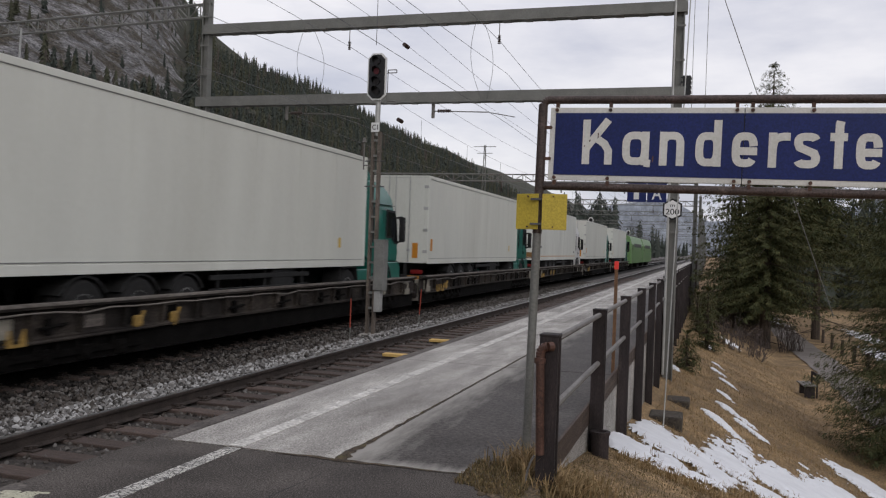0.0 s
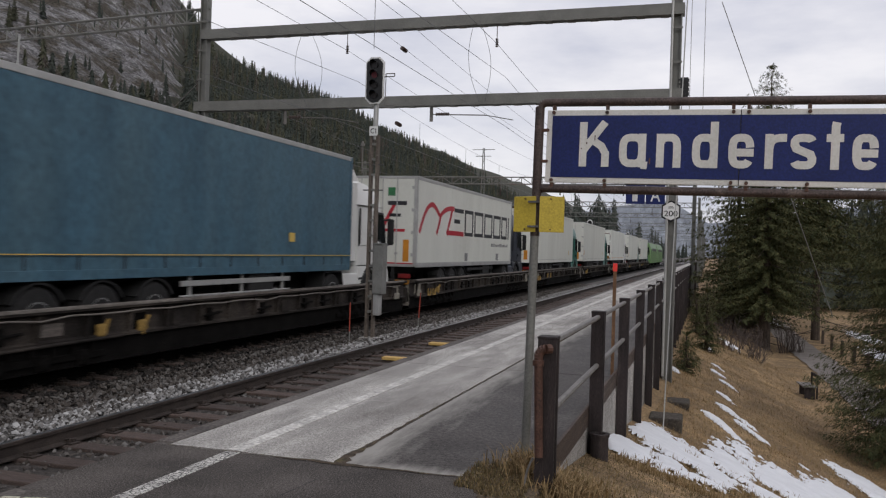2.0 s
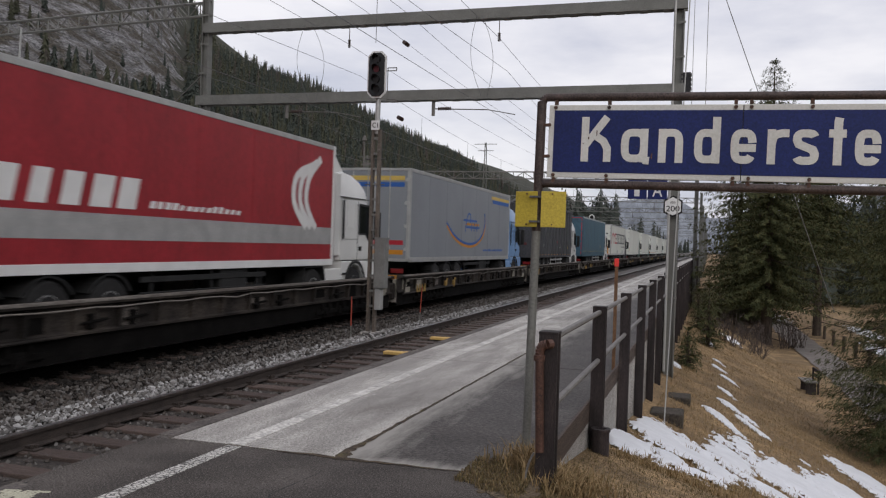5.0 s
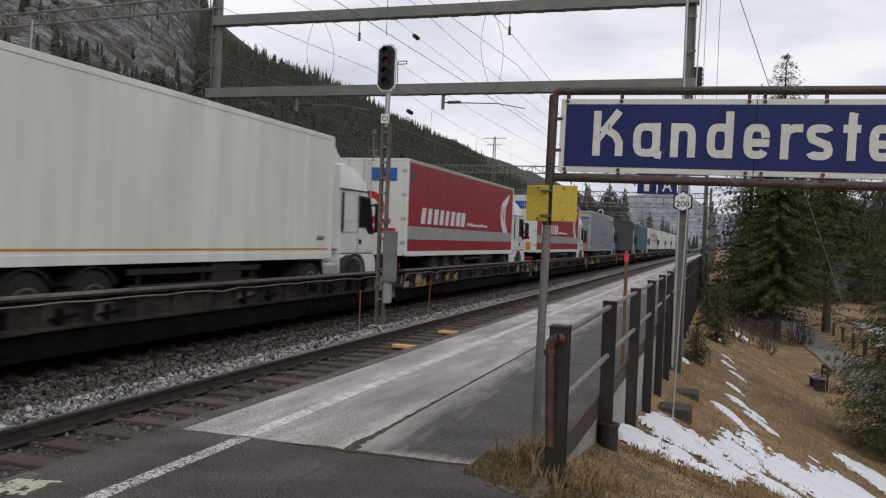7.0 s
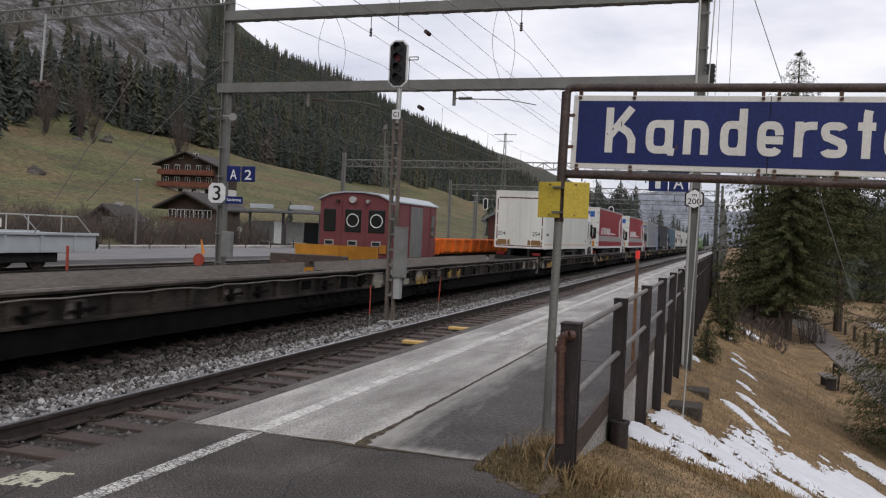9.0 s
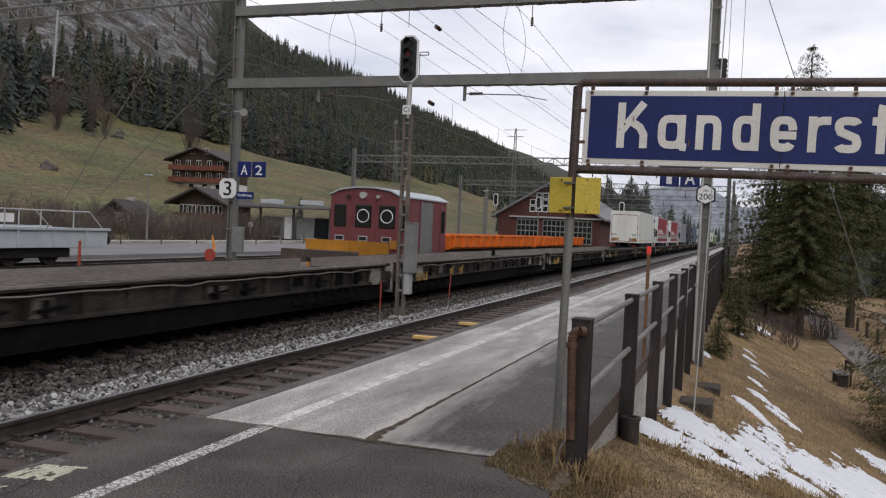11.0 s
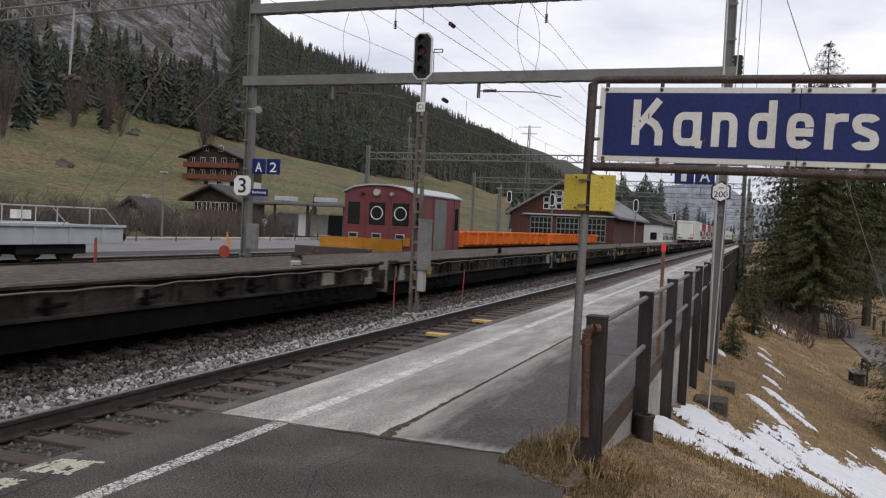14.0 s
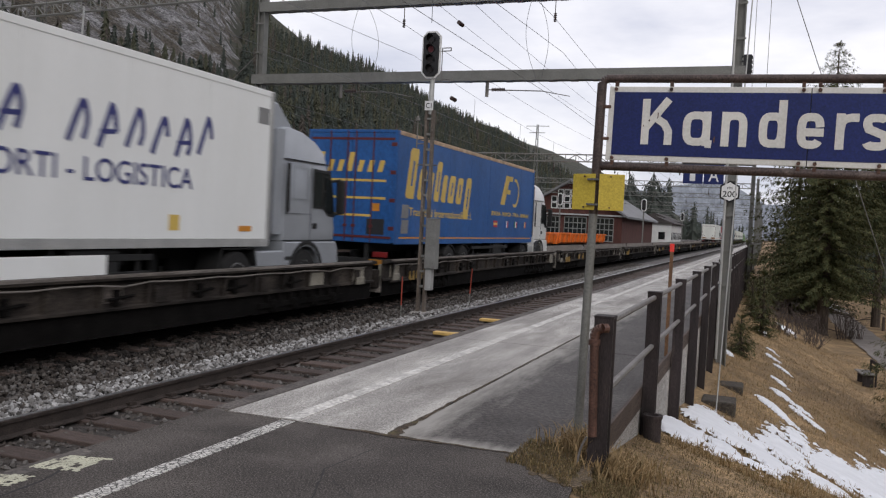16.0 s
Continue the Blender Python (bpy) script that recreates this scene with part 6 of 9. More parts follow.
    for s in (-1, 1):
        bm = B()
        for z in (0.62, 0.88):
            box(bm, s * 1.2, s * 1.235, -7.3, -3.2, z, z + 0.1, 0.008)
        for y in (-7.0, -5.2, -3.5):
            box(bm, s * 1.16, s * 1.2, y, y + 0.06, 0.6, floor)
        part("side_guard", bm, "alu_edge" if style != "box" else "chassis", t, "horizontal side guard")
        bm = B()
        box(bm, s * 0.7, s * 0.82, -2.75, -2.6, 0.25, floor)
        box(bm, s * 0.62, s * 0.9, -2.85, -2.5, 0.2, 0.25)
        part("landing_leg", bm, "chassis", t)
        bm = B()
        box(bm, s * 0.75, s * 1.22, -4.9 if s > 0 else -6.4, -3.9, 0.45, floor - 0.06, 0.04)
        part("pallet_box", bm, "chassis", t)
    return b


MARK_DULL = mat("mark_dull_orange", (0.24, 0.13, 0.045), 0.6, bump=0, var=0.2)
WHITE_A = mat("trailer_white", (0.66, 0.668, 0.612), 0.42, var=0.05, scale=0.7, fine=30, bump=0.02, stretch=(1, 1.5, 0.3), second=(0.59, 0.592, 0.535), amount=0.42, soft=0.3)
WHITE_C = mat("trailer_clean_white", (0.78, 0.79, 0.78), 0.4, var=0.04, scale=0.7, fine=30, bump=0.02, stretch=(1, 1.5, 0.3), second=(0.73, 0.74, 0.72), amount=0.42, soft=0.3)
WHITE_B = mat("trailer_dirty_white", (0.70, 0.71, 0.66), 0.45, var=0.08, scale=1.2, fine=30, bump=0.02, stretch=(1, 2.2, 0.25), second=(0.54, 0.545, 0.5), amount=0.38, soft=0.3)
BLUE_CURTAIN = mat("blue_curtain", (0.045, 0.105, 0.15), 0.5, var=0.2, scale=1.4, fine=20, bump=0.08, stretch=(1, 1, 0.4), second=(0.065, 0.125, 0.16), amount=0.4, soft=0.3)
ROYAL_BLUE = mat("royal_blue_curtain", (0.014, 0.085, 0.27), 0.45, var=0.15, scale=1.4, fine=20, bump=0.05, stretch=(1, 1, 0.4), second=(0.04, 0.11, 0.3), amount=0.4, soft=0.3)
RED_CURTAIN = mat("red_curtain", (0.27, 0.017, 0.024), 0.45, var=0.14, scale=1.4, fine=20, bump=0.05, stretch=(1, 1, 0.4))
GREY_SIDE = mat("grey_trailer", (0.235, 0.25, 0.27), 0.45, var=0.06, scale=0.8, fine=30, bump=0.02)
DARK_TIP = mat("dark_tipper", (0.048, 0.05, 0.057), 0.5, 0.1, var=0.2, scale=1.0, fine=20, bump=0.08, stretch=(1, 1, 0.4), second=(0.07, 0.07, 0.075), amount=0.4, soft=0.3)
MAROON = mat("maroon_frame", (0.10, 0.018, 0.02), 0.5, var=0.15, scale=5)
CAB_WHITE = mat("cab_white", (0.68, 0.68, 0.66), 0.28, var=0.06, scale=1.5, bump=0.01, spec=0.5)
CAB_GREEN = mat("cab_green", (0.012, 0.13, 0.10), 0.28, var=0.12, scale=2, bump=0.01, spec=0.5)
CAB_DARK = mat("cab_dark", (0.035, 0.04, 0.055), 0.3, var=0.15, scale=2, bump=0.01, spec=0.5)
CAB_SKY = mat("cab_sky_blue", (0.19, 0.33, 0.56), 0.28, var=0.07, scale=2, bump=0.01, spec=0.5)
CAB_SILVER = mat("cab_silver", (0.36, 0.38, 0.41), 0.3, 0.3, var=0.07, scale=2, bump=0.01, spec=0.5)
MARK_RED = mat("mark_red", (0.42, 0.02, 0.035), 0.45, bump=0, var=0.06)
MARK_BLACK = mat("mark_black", (0.025, 0.026, 0.03), 0.45, bump=0, var=0.1)
MARK_YELLOW = mat("mark_yellow", (0.6, 0.42, 0.1), 0.5, bump=0, var=0.08)
MARK_ORANGE = mat("mark_orange", (0.55, 0.22, 0.02), 0.5, bump=0, var=0.1)
MARK_LEAF = mat("mark_leaf_green", (0.02, 0.16, 0.06), 0.5, bump=0, var=0.08)
MARK_BLUE = mat("mark_blue", (0.02, 0.10, 0.36), 0.5, bump=0, var=0.08)
MARK_NAVY = mat("mark_navy", (0.035, 0.04, 0.16), 0.5, bump=0, var=0.08)
MARK_GREY = mat("mark_grey", (0.2, 0.2, 0.2), 0.6, bump=0, var=0.1)
MARK_WHITE = mat("mark_white", (0.66, 0.66, 0.65), 0.5, bump=0, var=0.06)


def bars(t, m, y0, y1, z, h, n, seed, x=1.279, slant=0.05, even=False):
    """A line of unreadable writing as plain bars."""
    rnd = random.Random(seed)
    w = (y1 - y0) / n
    for k in range(n):
        a = y0 + k * w
        stripe(t, m, a, a + w * rnd.uniform(0.55, 0.78), z, z + h * (1 if even else rnd.choice((0.7, 0.75, 1.0))), "mark", x, slant)


def make_truck(index, label):
    return thing("articulated_lorry", label, "lorry", group="lorries on the train")


def truck_white_green(seed):
    t = make_truck(0, "plain white box lorry with a dark green cab")
    build_tractor(t, CAB_GREEN)
    build_trailer(t, WHITE_A, WHITE_A, WHITE_A)
    stripe(t, MARK_GREY, -13.4, -0.15, 1.245, 1.257, "rail_groove", 1.289)
    stripe(t, MARK_GREY, -13.4, -0.15, 3.868, 3.878, "rail_groove", 1.283)
    rear_stripe(t, MAROON, -1.27, -1.19, 1.1, 3.98, 13.6)
    rear_stripe(t, MARK_ORANGE, 0.75, 0.95, 1.25, 1.75, 13.6)
    stripe(t, MARK_YELLOW, -1.7, -1.55, 1.55, 1.8, "sticker")
    stripe(t, MARK_ORANGE, -13.3, -13.1, 1.5, 1.9, "sticker")
    return t


def truck_red_black():
    t = make_truck(1, "white refrigerated lorry with red and black emblem, dark cab")
    build_tractor(t, CAB_DARK)
    b = build_trailer(t, WHITE_A, WHITE_A, "alu_edge")
    # emblem of three bowed red strokes, then angular black shapes
    arcs = [[(-13.3, 2.2), (-12.7, 2.9), (-12.1, 3.16), (-11.6, 3.06), (-11.2, 2.84)], [(-11.05, 2.86), (-11.23, 2.52), (-11.5, 2.19)], [(-11.16, 2.8), (-10.7, 3.0), (-10.17, 3.12), (-9.45, 3.16)], [(-9.62, 3.2), (-10.3, 2.2)], [(-10.3, 2.27), (-9.2, 2.27), (-8.15, 2.26)]]
    for a in arcs:
        stroke_path(t, MARK_RED, a, 0.17)
    for z, y1 in ((3.04, -8.2), (2.64, -8.65)):
        stripe(t, MARK_BLACK, -9.4, y1, z, z + 0.15, "mark", 1.279)
    for a, b in ((-8.0, -6.8), (-6.6, -5.25), (-5.05, -3.7), (-3.5, -2.2), (-2.0, -0.95)):
        for z in (2.2, 3.06):
            stripe(t, MARK_BLACK, a, b, z, z + 0.14, "mark", 1.279)
        for y in (a, b - 0.15):
            stripe(t, MARK_BLACK, y, y + 0.15, 2.34, 3.06, "mark", 1.279)
    stripe(t, MARK_BLACK, -0.7, -0.55, 2.2, 3.2, "mark", 1.279)
    bars(t, MARK_GREY, -3.8, -0.65, 1.84, 0.14, 14, 3)
    for x0, x1, z in ((-1.1, -0.55, 2.95), (-0.3, 0.9, 2.2)):
        rear_stripe(t, MARK_RED, x0, x1, z, z + 0.09, 13.6, slant=0.0)
    for x0, z0, sl in ((-1.15, 2.2, 0.3), (-0.5, 2.2, 0.3), (0.0, 2.2, 0.45)):
        rear_stripe(t, MARK_RED, x0, x0 + 0.13, z0, z0 + 0.85, 13.6, slant=sl)
    rear_stripe(t, MARK_BLACK, 0.3, 0.95, 3.05, 3.18, 13.6)
    rear_stripe(t, MARK_BLACK, 0.35, 0.75, 2.68, 2.78, 13.6)
    rear_stripe(t, mat("badge_green", (0.03, 0.16, 0.06), 0.5, bump=0), 0.3, 0.55, 3.35, 3.62, 13.6)
    rear_stripe(t, MARK_ORANGE, 0.85, 1.05, 1.25, 1.95, 13.6)
    rear_stripe(t, MARK_RED, -1.2, 1.2, 1.17, 1.21, 13.6)
    stripe(t, MARK_GREY, -7.9, -7.5, 1.25, 1.55, "vent_panel")
    stripe(t, MARK_GREY, -2.9, -2.5, 1.25, 1.55, "vent_panel")
    return t


def truck_blue():
    t = make_truck(2, "dark teal-blue curtain-sided lorry with a white cab")
    build_tractor(t, CAB_WHITE)
    build_trailer(t, BLUE_CURTAIN, BLUE_CURTAIN, BLUE_CURTAIN, style="curtain", roof="alu_edge", bar=BLUE_CURTAIN)
    stripe(t, MARK_YELLOW, -3.4, -3.15, 1.75, 1.95, "sticker", 1.3)
    stripe(t, MARK_YELLOW, -13.4, 0, 1.44, 1.455, "edge_line", 1.3)
    for x in (-1.2, 1.15):
        rear_stripe(t, MARK_RED, x, x + 0.05, 1.2, 3.86, 13.6)
    rear_stripe(t, MARK_RED, -1.2, 1.2, 3.87, 3.92, 13.6)
    return t


def truck_tipper():
    t = make_truck(3, "dark grey ribbed steel tipper lorry with a white cab")
    build_tractor(t, CAB_WHITE, fender=True)
    build_trailer(t, DARK_TIP, DARK_TIP, DARK_TIP, L=12.6, style="tipper")
    stripe(t, MARK_ORANGE, -12.4, -0.1, 1.2, 1.24, "reflective_line")
    for y, z, m in ((-12.0, 1.8, MARK_WHITE), (-11.3, 2.0, MARK_YELLOW), (-9.8, 1.7, MARK_WHITE), (-4.4, 1.6, MARK_WHITE), (-5.5, 1.9, MARK_RED), (-1.5, 1.6, MARK_YELLOW)):
        stripe(t, m, y, y + 0.11, z, z + 0.14, "sticker", 1.279)
    for x, m in ((0.2, MARK_GREY), (0.7, MAROON)):
        rear_stripe(t, m, x, x + 0.2, 1.75, 1.88, 12.6)
    return t


def truck_grey():
    t = make_truck(4, "grey box lorry with yellow-blue swoosh and sky-blue cab")
    build_tractor(t, CAB_SKY, vents=True)
    build_trailer(t, GREY_SIDE, GREY_SIDE, "alu_edge", style="box")
    stripe(t, MARK_BLUE, -3.2, -0.25, 3.45, 3.6, "band")
    stripe(t, MARK_YELLOW, -3.4, -0.2, 3.62, 3.75, "band")
    sw = [(-9.7, 2.42), (-8.8, 2.02), (-7.7, 1.77), (-6.5, 1.70), (-5.5, 1.82), (-4.75, 2.12), (-4.4, 2.55), (-4.5, 2.95)]
    stroke_path(t, MARK_BLUE, sw, 0.09)
    stroke_path(t, MARK_ORANGE, [(y + (0.06 if y > -5.2 else 0), z - 0.095) for y, z in sw], 0.10)
    for z, y0, m in ((2.56, -7.6, MARK_BLUE), (2.42, -7.3, MARK_ORANGE), (2.3, -7.2, MARK_BLUE)):
        stripe(t, m, y0, y0 + 1.9, z, z + 0.08, "mark", slant=0.1)
    stroke_path(t, MARK_BLUE, [(-7.3, 2.15), (-7.15, 2.6), (-6.9, 2.85), (-6.6, 2.8), (-6.6, 2.5)], 0.07)
    for k in range(3):
        stripe(t, MARK_BLUE, -6.5 + 0.4 * k, -6.4 + 0.4 * k, 2.2, 2.52, "mark", slant=0.05)
    bars(t, MARK_BLUE, -4.6, -1.2, 1.42, 0.10, 14, 6)
    for z, m in ((3.6, MARK_YELLOW), (3.4, MARK_BLUE), (1.3, MARK_ORANGE), (1.6, MARK_RED)):
        rear_stripe(t, m, -1.1, 1.1, z, z + 0.14, 13.6)
    return t


def truck_red(seed):
    t = make_truck(5, "red curtain-sided lorry with white lower band and white cab")
    build_tractor(t, CAB_WHITE)
    build_trailer(t, RED_CURTAIN, WHITE_A, MARK_WHITE, style="box", roof="alu_edge")
    stripe(t, "alu_edge", -13.5, -0.08, 1.58, 1.98, "band")
    bars(t, MARK_WHITE, -12.3, -7.4, 2.08, 0.5, 8, 4, slant=0.12, even=True)
    bars(t, MARK_WHITE, -7.2, -4.3, 2.12, 0.12, 14, 5)
    for k in range(3):
        stroke_path(t, MARK_WHITE, [(-1.0 - 0.25 * k, 1.95), (-1.5 - 0.3 * k, 2.5), (-1.4 - 0.3 * k, 3.1), (-0.8 - 0.2 * k, 3.6 - 0.1 * k)], 0.18)
    # ring mark and blue badge on the rear doors
    bm = B()
    ribbon(bm, [(0.1 + 0.38 * math.cos(a), 2.5 + 0.4 * math.sin(a)) for a in np.linspace(-1.2, 2 * math.pi - 1.2, 25)], 0.2, -13.637, -13.625)
    ribbon(bm, [(0.12, 2.14), (0.5, 2.08), (0.78, 2.1)], 0.16, -13.6375, -13.625)
    part("ring_mark", bm, MARK_RED, t, "red ring with a tail")
    rear_stripe(t, MARK_WHITE, 0.38, 0.68, 3.42, 3.56, 13.6)
    for k in range(5):
        rear_stripe(t, MARK_RED, -1.05, -0.45, 2.1 + 0.14 * k, 2.14 + 0.14 * k, 13.6)
    rear_stripe(t, MARK_GREY, -0.75, -0.5, 1.3, 1.55, 13.6)
    rear_stripe(t, MARK_BLUE, 0.1, 0.95, 3.3, 3.7, 13.6)
    rear_stripe(t, MARK_RED, -0.9, 0.95, 1.75, 1.9, 13.6)
    rear_stripe(t, MARK_ORANGE, 0.75, 1.0, 1.2, 1.6, 13.6)
    stripe(t, mat("dark_green_badge", (0.02, 0.08, 0.05), 0.5, bump=0), -13.3, -12.9, 3.35, 3.6, "badge")
    return t


def truck_dirty_white():
    t = make_truck(7, "streaked off-white box lorry with orange side line and white cab")
    build_tractor(t, CAB_WHITE, deflector=True, dark_bumper=True)
    build_trailer(t, WHITE_B, WHITE_B, WHITE_B, bar=WHITE_B, plates=False)
    stripe(t, MARK_ORANGE, -13.3, -0.2, 1.28, 1.315, "side_line")
    for x in (-1.19, 1.15):
        rear_stripe(t, MAROON, x, x + 0.05, 1.2, 3.62, 13.6)
    rear_stripe(t, MAROON, -1.19, 1.2, 3.6, 3.66, 13.6)
    rear_stripe(t, MAROON, -1.19, 1.2, 1.17, 1.22, 13.6)
    for x in (-1.15, 0.45):
        rear_stripe(t, MARK_DULL, x, x + 0.68, 1.24, 1.5, 13.6)
    for x in (-1.12, 0.68):
        letters("254", x, x + 0.4, 1.72, 1.92, -13.632, MARK_BLACK, t, "lettering")
    bars(t, MARK_BLACK, -13.0, -12.4, 1.75, 0.18, 3, 9)
    bars(t, MARK_BLACK, -0.8, -0.4, 1.5, 0.14, 3, 10)
    return t


def truck_royal():
    t = make_truck(15, "royal blue curtain-sided lorry with yellow markings and white cab")
    build_tractor(t, CAB_WHITE, fender=True)
    build_trailer(t, ROYAL_BLUE, ROYAL_BLUE, ROYAL_BLUE, style="box", bar=MAROON, roof=mat("rusty_roof_rail", (0.42, 0.30, 0.2), 0.6, var=0.3, scale=5))
    # slanting yellow shapes instead of the company name
    x = -13.0
    for w, h, d in ((0.9, 1.35, 0), (0.75, 0.85, 0), (0.55, 0.8, 0), (0.6, 1.15, 0), (0.55, 0.8, 0), (0.8, 0.82, 0), (0.75, 0.8, 0), (0.75, 1.3, -0.45)):
        z = 2.28 + d
        w *= 0.74
        bm = B()
        sl = 0.2 * h
        slab_of(bm, [(x, z + 0.08), (x + 0.08, z), (x + w * 0.8, z), (x + w * 0.86, z + 0.08), (x + w * 0.86 + sl, z + h - 0.08), (x + w * 0.8 + sl, z + h), (x + 0.1 + sl, z + h), (x + sl, z + h - 0.1)], "x", 1.276, 1.28)
        part("mark", bm, MARK_YELLOW, t)
        if w > 0.42:
            stripe(t, ROYAL_BLUE, x + w * 0.36 + sl * 0.3, x + w * 0.52 + sl * 0.3, z + h * 0.25, z + h * 0.75, "mark_gap", 1.282, sl * 0.5)
        x += w + 0.13
    letters("Trasporti Internazionali s.r.l.", -12.7, -7.6, 1.76, 2.05, 1.279, MARK_YELLOW, t, "lettering", facing="+x")
    stripe(t, MARK_YELLOW, -4.5, -4.0, 2.44, 3.5, "mark", slant=0.6)
    stripe(t, MARK_YELLOW, -3.6, -3.1, 3.32, 3.5, "mark", slant=0.06)
    stripe(t, MARK_YELLOW, -3.9, -3.35, 2.84, 3.0, "mark", slant=0.06)
    ring = [(-2.72 + 0.5 * math.cos(a), 2.92 + 0.48 * math.sin(a)) for a in np.linspace(-1.9, 1.8, 9)]
    stroke_path(t, MARK_YELLOW, ring, 0.11)
    letters("SPAGNA - FRANCIA - ITALIA - ROMANIA", -5.5, -0.6, 2.03, 2.18, 1.279, MARK_YELLOW, t, "lettering", facing="+x")
    # four small national flags
    for y, cols in ((-5.2, (MARK_RED, MARK_YELLOW, MARK_RED)), (-3.78, (MARK_BLUE, MARK_WHITE, MARK_RED)), (-2.58, (MARK_LEAF, MARK_WHITE, MARK_RED)), (-1.32, (MARK_BLUE, MARK_YELLOW, MARK_RED))):
        for k, c in enumerate(cols):
            if y < -5:
                stripe(t, c, y, y + 0.46, 1.63 + 0.075 * k, 1.705 + 0.075 * k, "flag")
            else:
                stripe(t, c, y + 0.12 * k, y + 0.12 + 0.12 * k, 1.63, 1.86, "flag")
    stripe(t, MARK_ORANGE, -13.3, -0.2, 1.21, 1.26, "side_line")
    for k in range(7):
        rear_stripe(t, MARK_YELLOW, -1.0 + 0.29 * k, -0.86 + 0.29 * k, 2.9, 3.2 + (0.2 if k in (0, 3) else 0), 13.6, slant=0.08)
    for z, a, b in ((2.65, -1.0, 1.0), (2.2, -1.0, 1.0), (1.75, -0.5, 0.6)):
        rear_stripe(t, MARK_YELLOW, a, b, z, z + 0.06, 13.6)
    rear_stripe(t, MARK_ORANGE, -0.95, -0.7, 1.95, 2.1, 13.6)
    rear_stripe(t, MARK_ORANGE, 0.65, 0.85, 1.9, 2.1, 13.6)
    rear_stripe(t, MAROON, -1.2, 1.2, 3.72, 3.78, 13.6)
    rear_stripe(t, MAROON, -1.2, 1.2, 1.2, 1.26, 13.6)
    rear_stripe(t, MARK_BLACK, 0.5, 1.0, 1.3, 1.7, 13.6)
    for z in (1.35, 1.75):
        stripe(t, MARK_GREY, -13.2, -12.75, z, z + 0.36, "hazard_plate", slant=0.05)
    return t


def truck_navy_words():
    t = make_truck(16, "white box lorry with navy markings and silver cab")
    build_tractor(t, CAB_SILVER, dark_bumper=False)
    build_trailer(t, WHITE_C, WHITE_C, "alu_edge", roof=WHITE_C)
    bm = B()
    box(bm, 1.236, 1.262, -9.2, -4.2, 0.56, 0.98, 0.02)
    part("side_skirt", bm, WHITE_C, t, "white smooth side skirt")
    rnd = random.Random(21)
    # the haulier's name as plain bowed strokes
    z, h, y0, w = 2.56, 0.62, -11.2, 0.56
    for k in range(17):
        if k in (2, 10):
            continue
        a, dz = y0 + k * w, rnd.uniform(-0.06, 0.06)
        u = w * 0.62
        stroke_path(t, MARK_NAVY, [(a, z + dz), (a + 0.14, z + h * 0.55 + dz), (a + 0.26, z + h * rnd.uniform(0.92, 1.05) + dz)], 0.10)
        stroke_path(t, MARK_NAVY, [(a + 0.26, z + h * 0.95 + dz), (a + u * 0.9, z + h * 0.8 + dz), (a + u, z + h * rnd.uniform(0.3, 0.5) + dz), (a + u * 0.8, z + dz + 0.05)][: 3 + k % 2], 0.09)
        if k % 3 == 0:
            stroke_path(t, MARK_NAVY, [(a + 0.02, z + h * 0.35 + dz), (a + u, z + h * 0.4 + dz)], 0.07)
    letters("PORTI - LOGISTICA", -6.5, -2.35, 2.02, 2.36, 1.279, MARK_NAVY, t, "lettering", facing="+x")
    stripe(t, MARK_GREY, -0.5, -0.15, 3.35, 3.65, "badge")
    stripe(t, MARK_YELLOW, -2.9, -2.65, 1.35, 1.6, "sticker")
    stripe(t, MARK_ORANGE, -1.0, -0.6, 1.35, 1.45, "sticker")
    return t


def build_loco(label):
    t = thing("electric_locomotive", label, "locomotive", group="train locomotives")
    green = mat("loco_green", (0.12, 0.22, 0.08), 0.4, var=0.1, scale=1.5, bump=0.01)
    bm = B()
    slab_of(bm, [(-1.48, 0.35), (1.48, 0.35), (1.48, 2.6), (1.2, 3.5), (0.8, 3.7), (-0.8, 3.7), (-1.2, 3.5), (-1.48, 2.6)], "y", -9.0, 9.0)
    for v in bm.verts:
        if v.co.z > 2.2:
            v.co.y *= 0.965
    b = part("body", bm, green, t)
    for s in (-1, 1):
        bm = B()
        box(bm, -1.2, 1.2, s * 8.85, s * 8.99, 2.0, 2.9)
        part("windscreen", bm, "glass", b)
        for y in (-7.6, 7.0):
            bm = B()
            box(bm, s * 1.47, s * 1.49, y, y + 0.6, 1.9, 2.6)
            part("side_window", bm, "glass", b)
        bm = B()
        box(bm, s * 1.47, s * 1.495, -5.5, 5.5, 2.3, 2.75)
        part("vent_grille", bm, "dark_steel", b)
        bm = B()
        box(bm, -1.2, 1.2, s * 4.6 - 1.9, s * 4.6 + 1.9, -0.2, 0.34, 0.05)
        part("bogie", bm, "wagon_dark", t)
        for q in (-1.3, 1.3):
            for x in (-0.755, 0.755):
                bm = B()
                lathe(bm, [(0.3, -0.06), (0.6, -0.06), (0.6, 0.06), (0.3, 0.07)], True, 20, (x, s * 4.6 + q, 0.25))
                part("wheel", bm, "rail_side", t)
    bm = B()
    rod(bm, (-0.6, 3, 3.7), (-0.6, 5, 4.6), 0.04, n=6)
    rod(bm, (0.6, 3, 3.7), (0.6, 5, 4.6), 0.04, n=6)
    rod(bm, (-0.9, 4.6, 5.1), (0.9, 4.6, 5.1), 0.04, n=6)
    rod(bm, (0, 5, 4.6), (0, 4.6, 5.1), 0.04, n=6)
    box(bm, -0.9, 0.9, -7, 7, 3.66, 3.85, 0.03)
    part("pantograph", bm, "dark_steel", t)
    return t


FRONT_0 = 21.2                     # trailer front of the leading visible lorry at the start


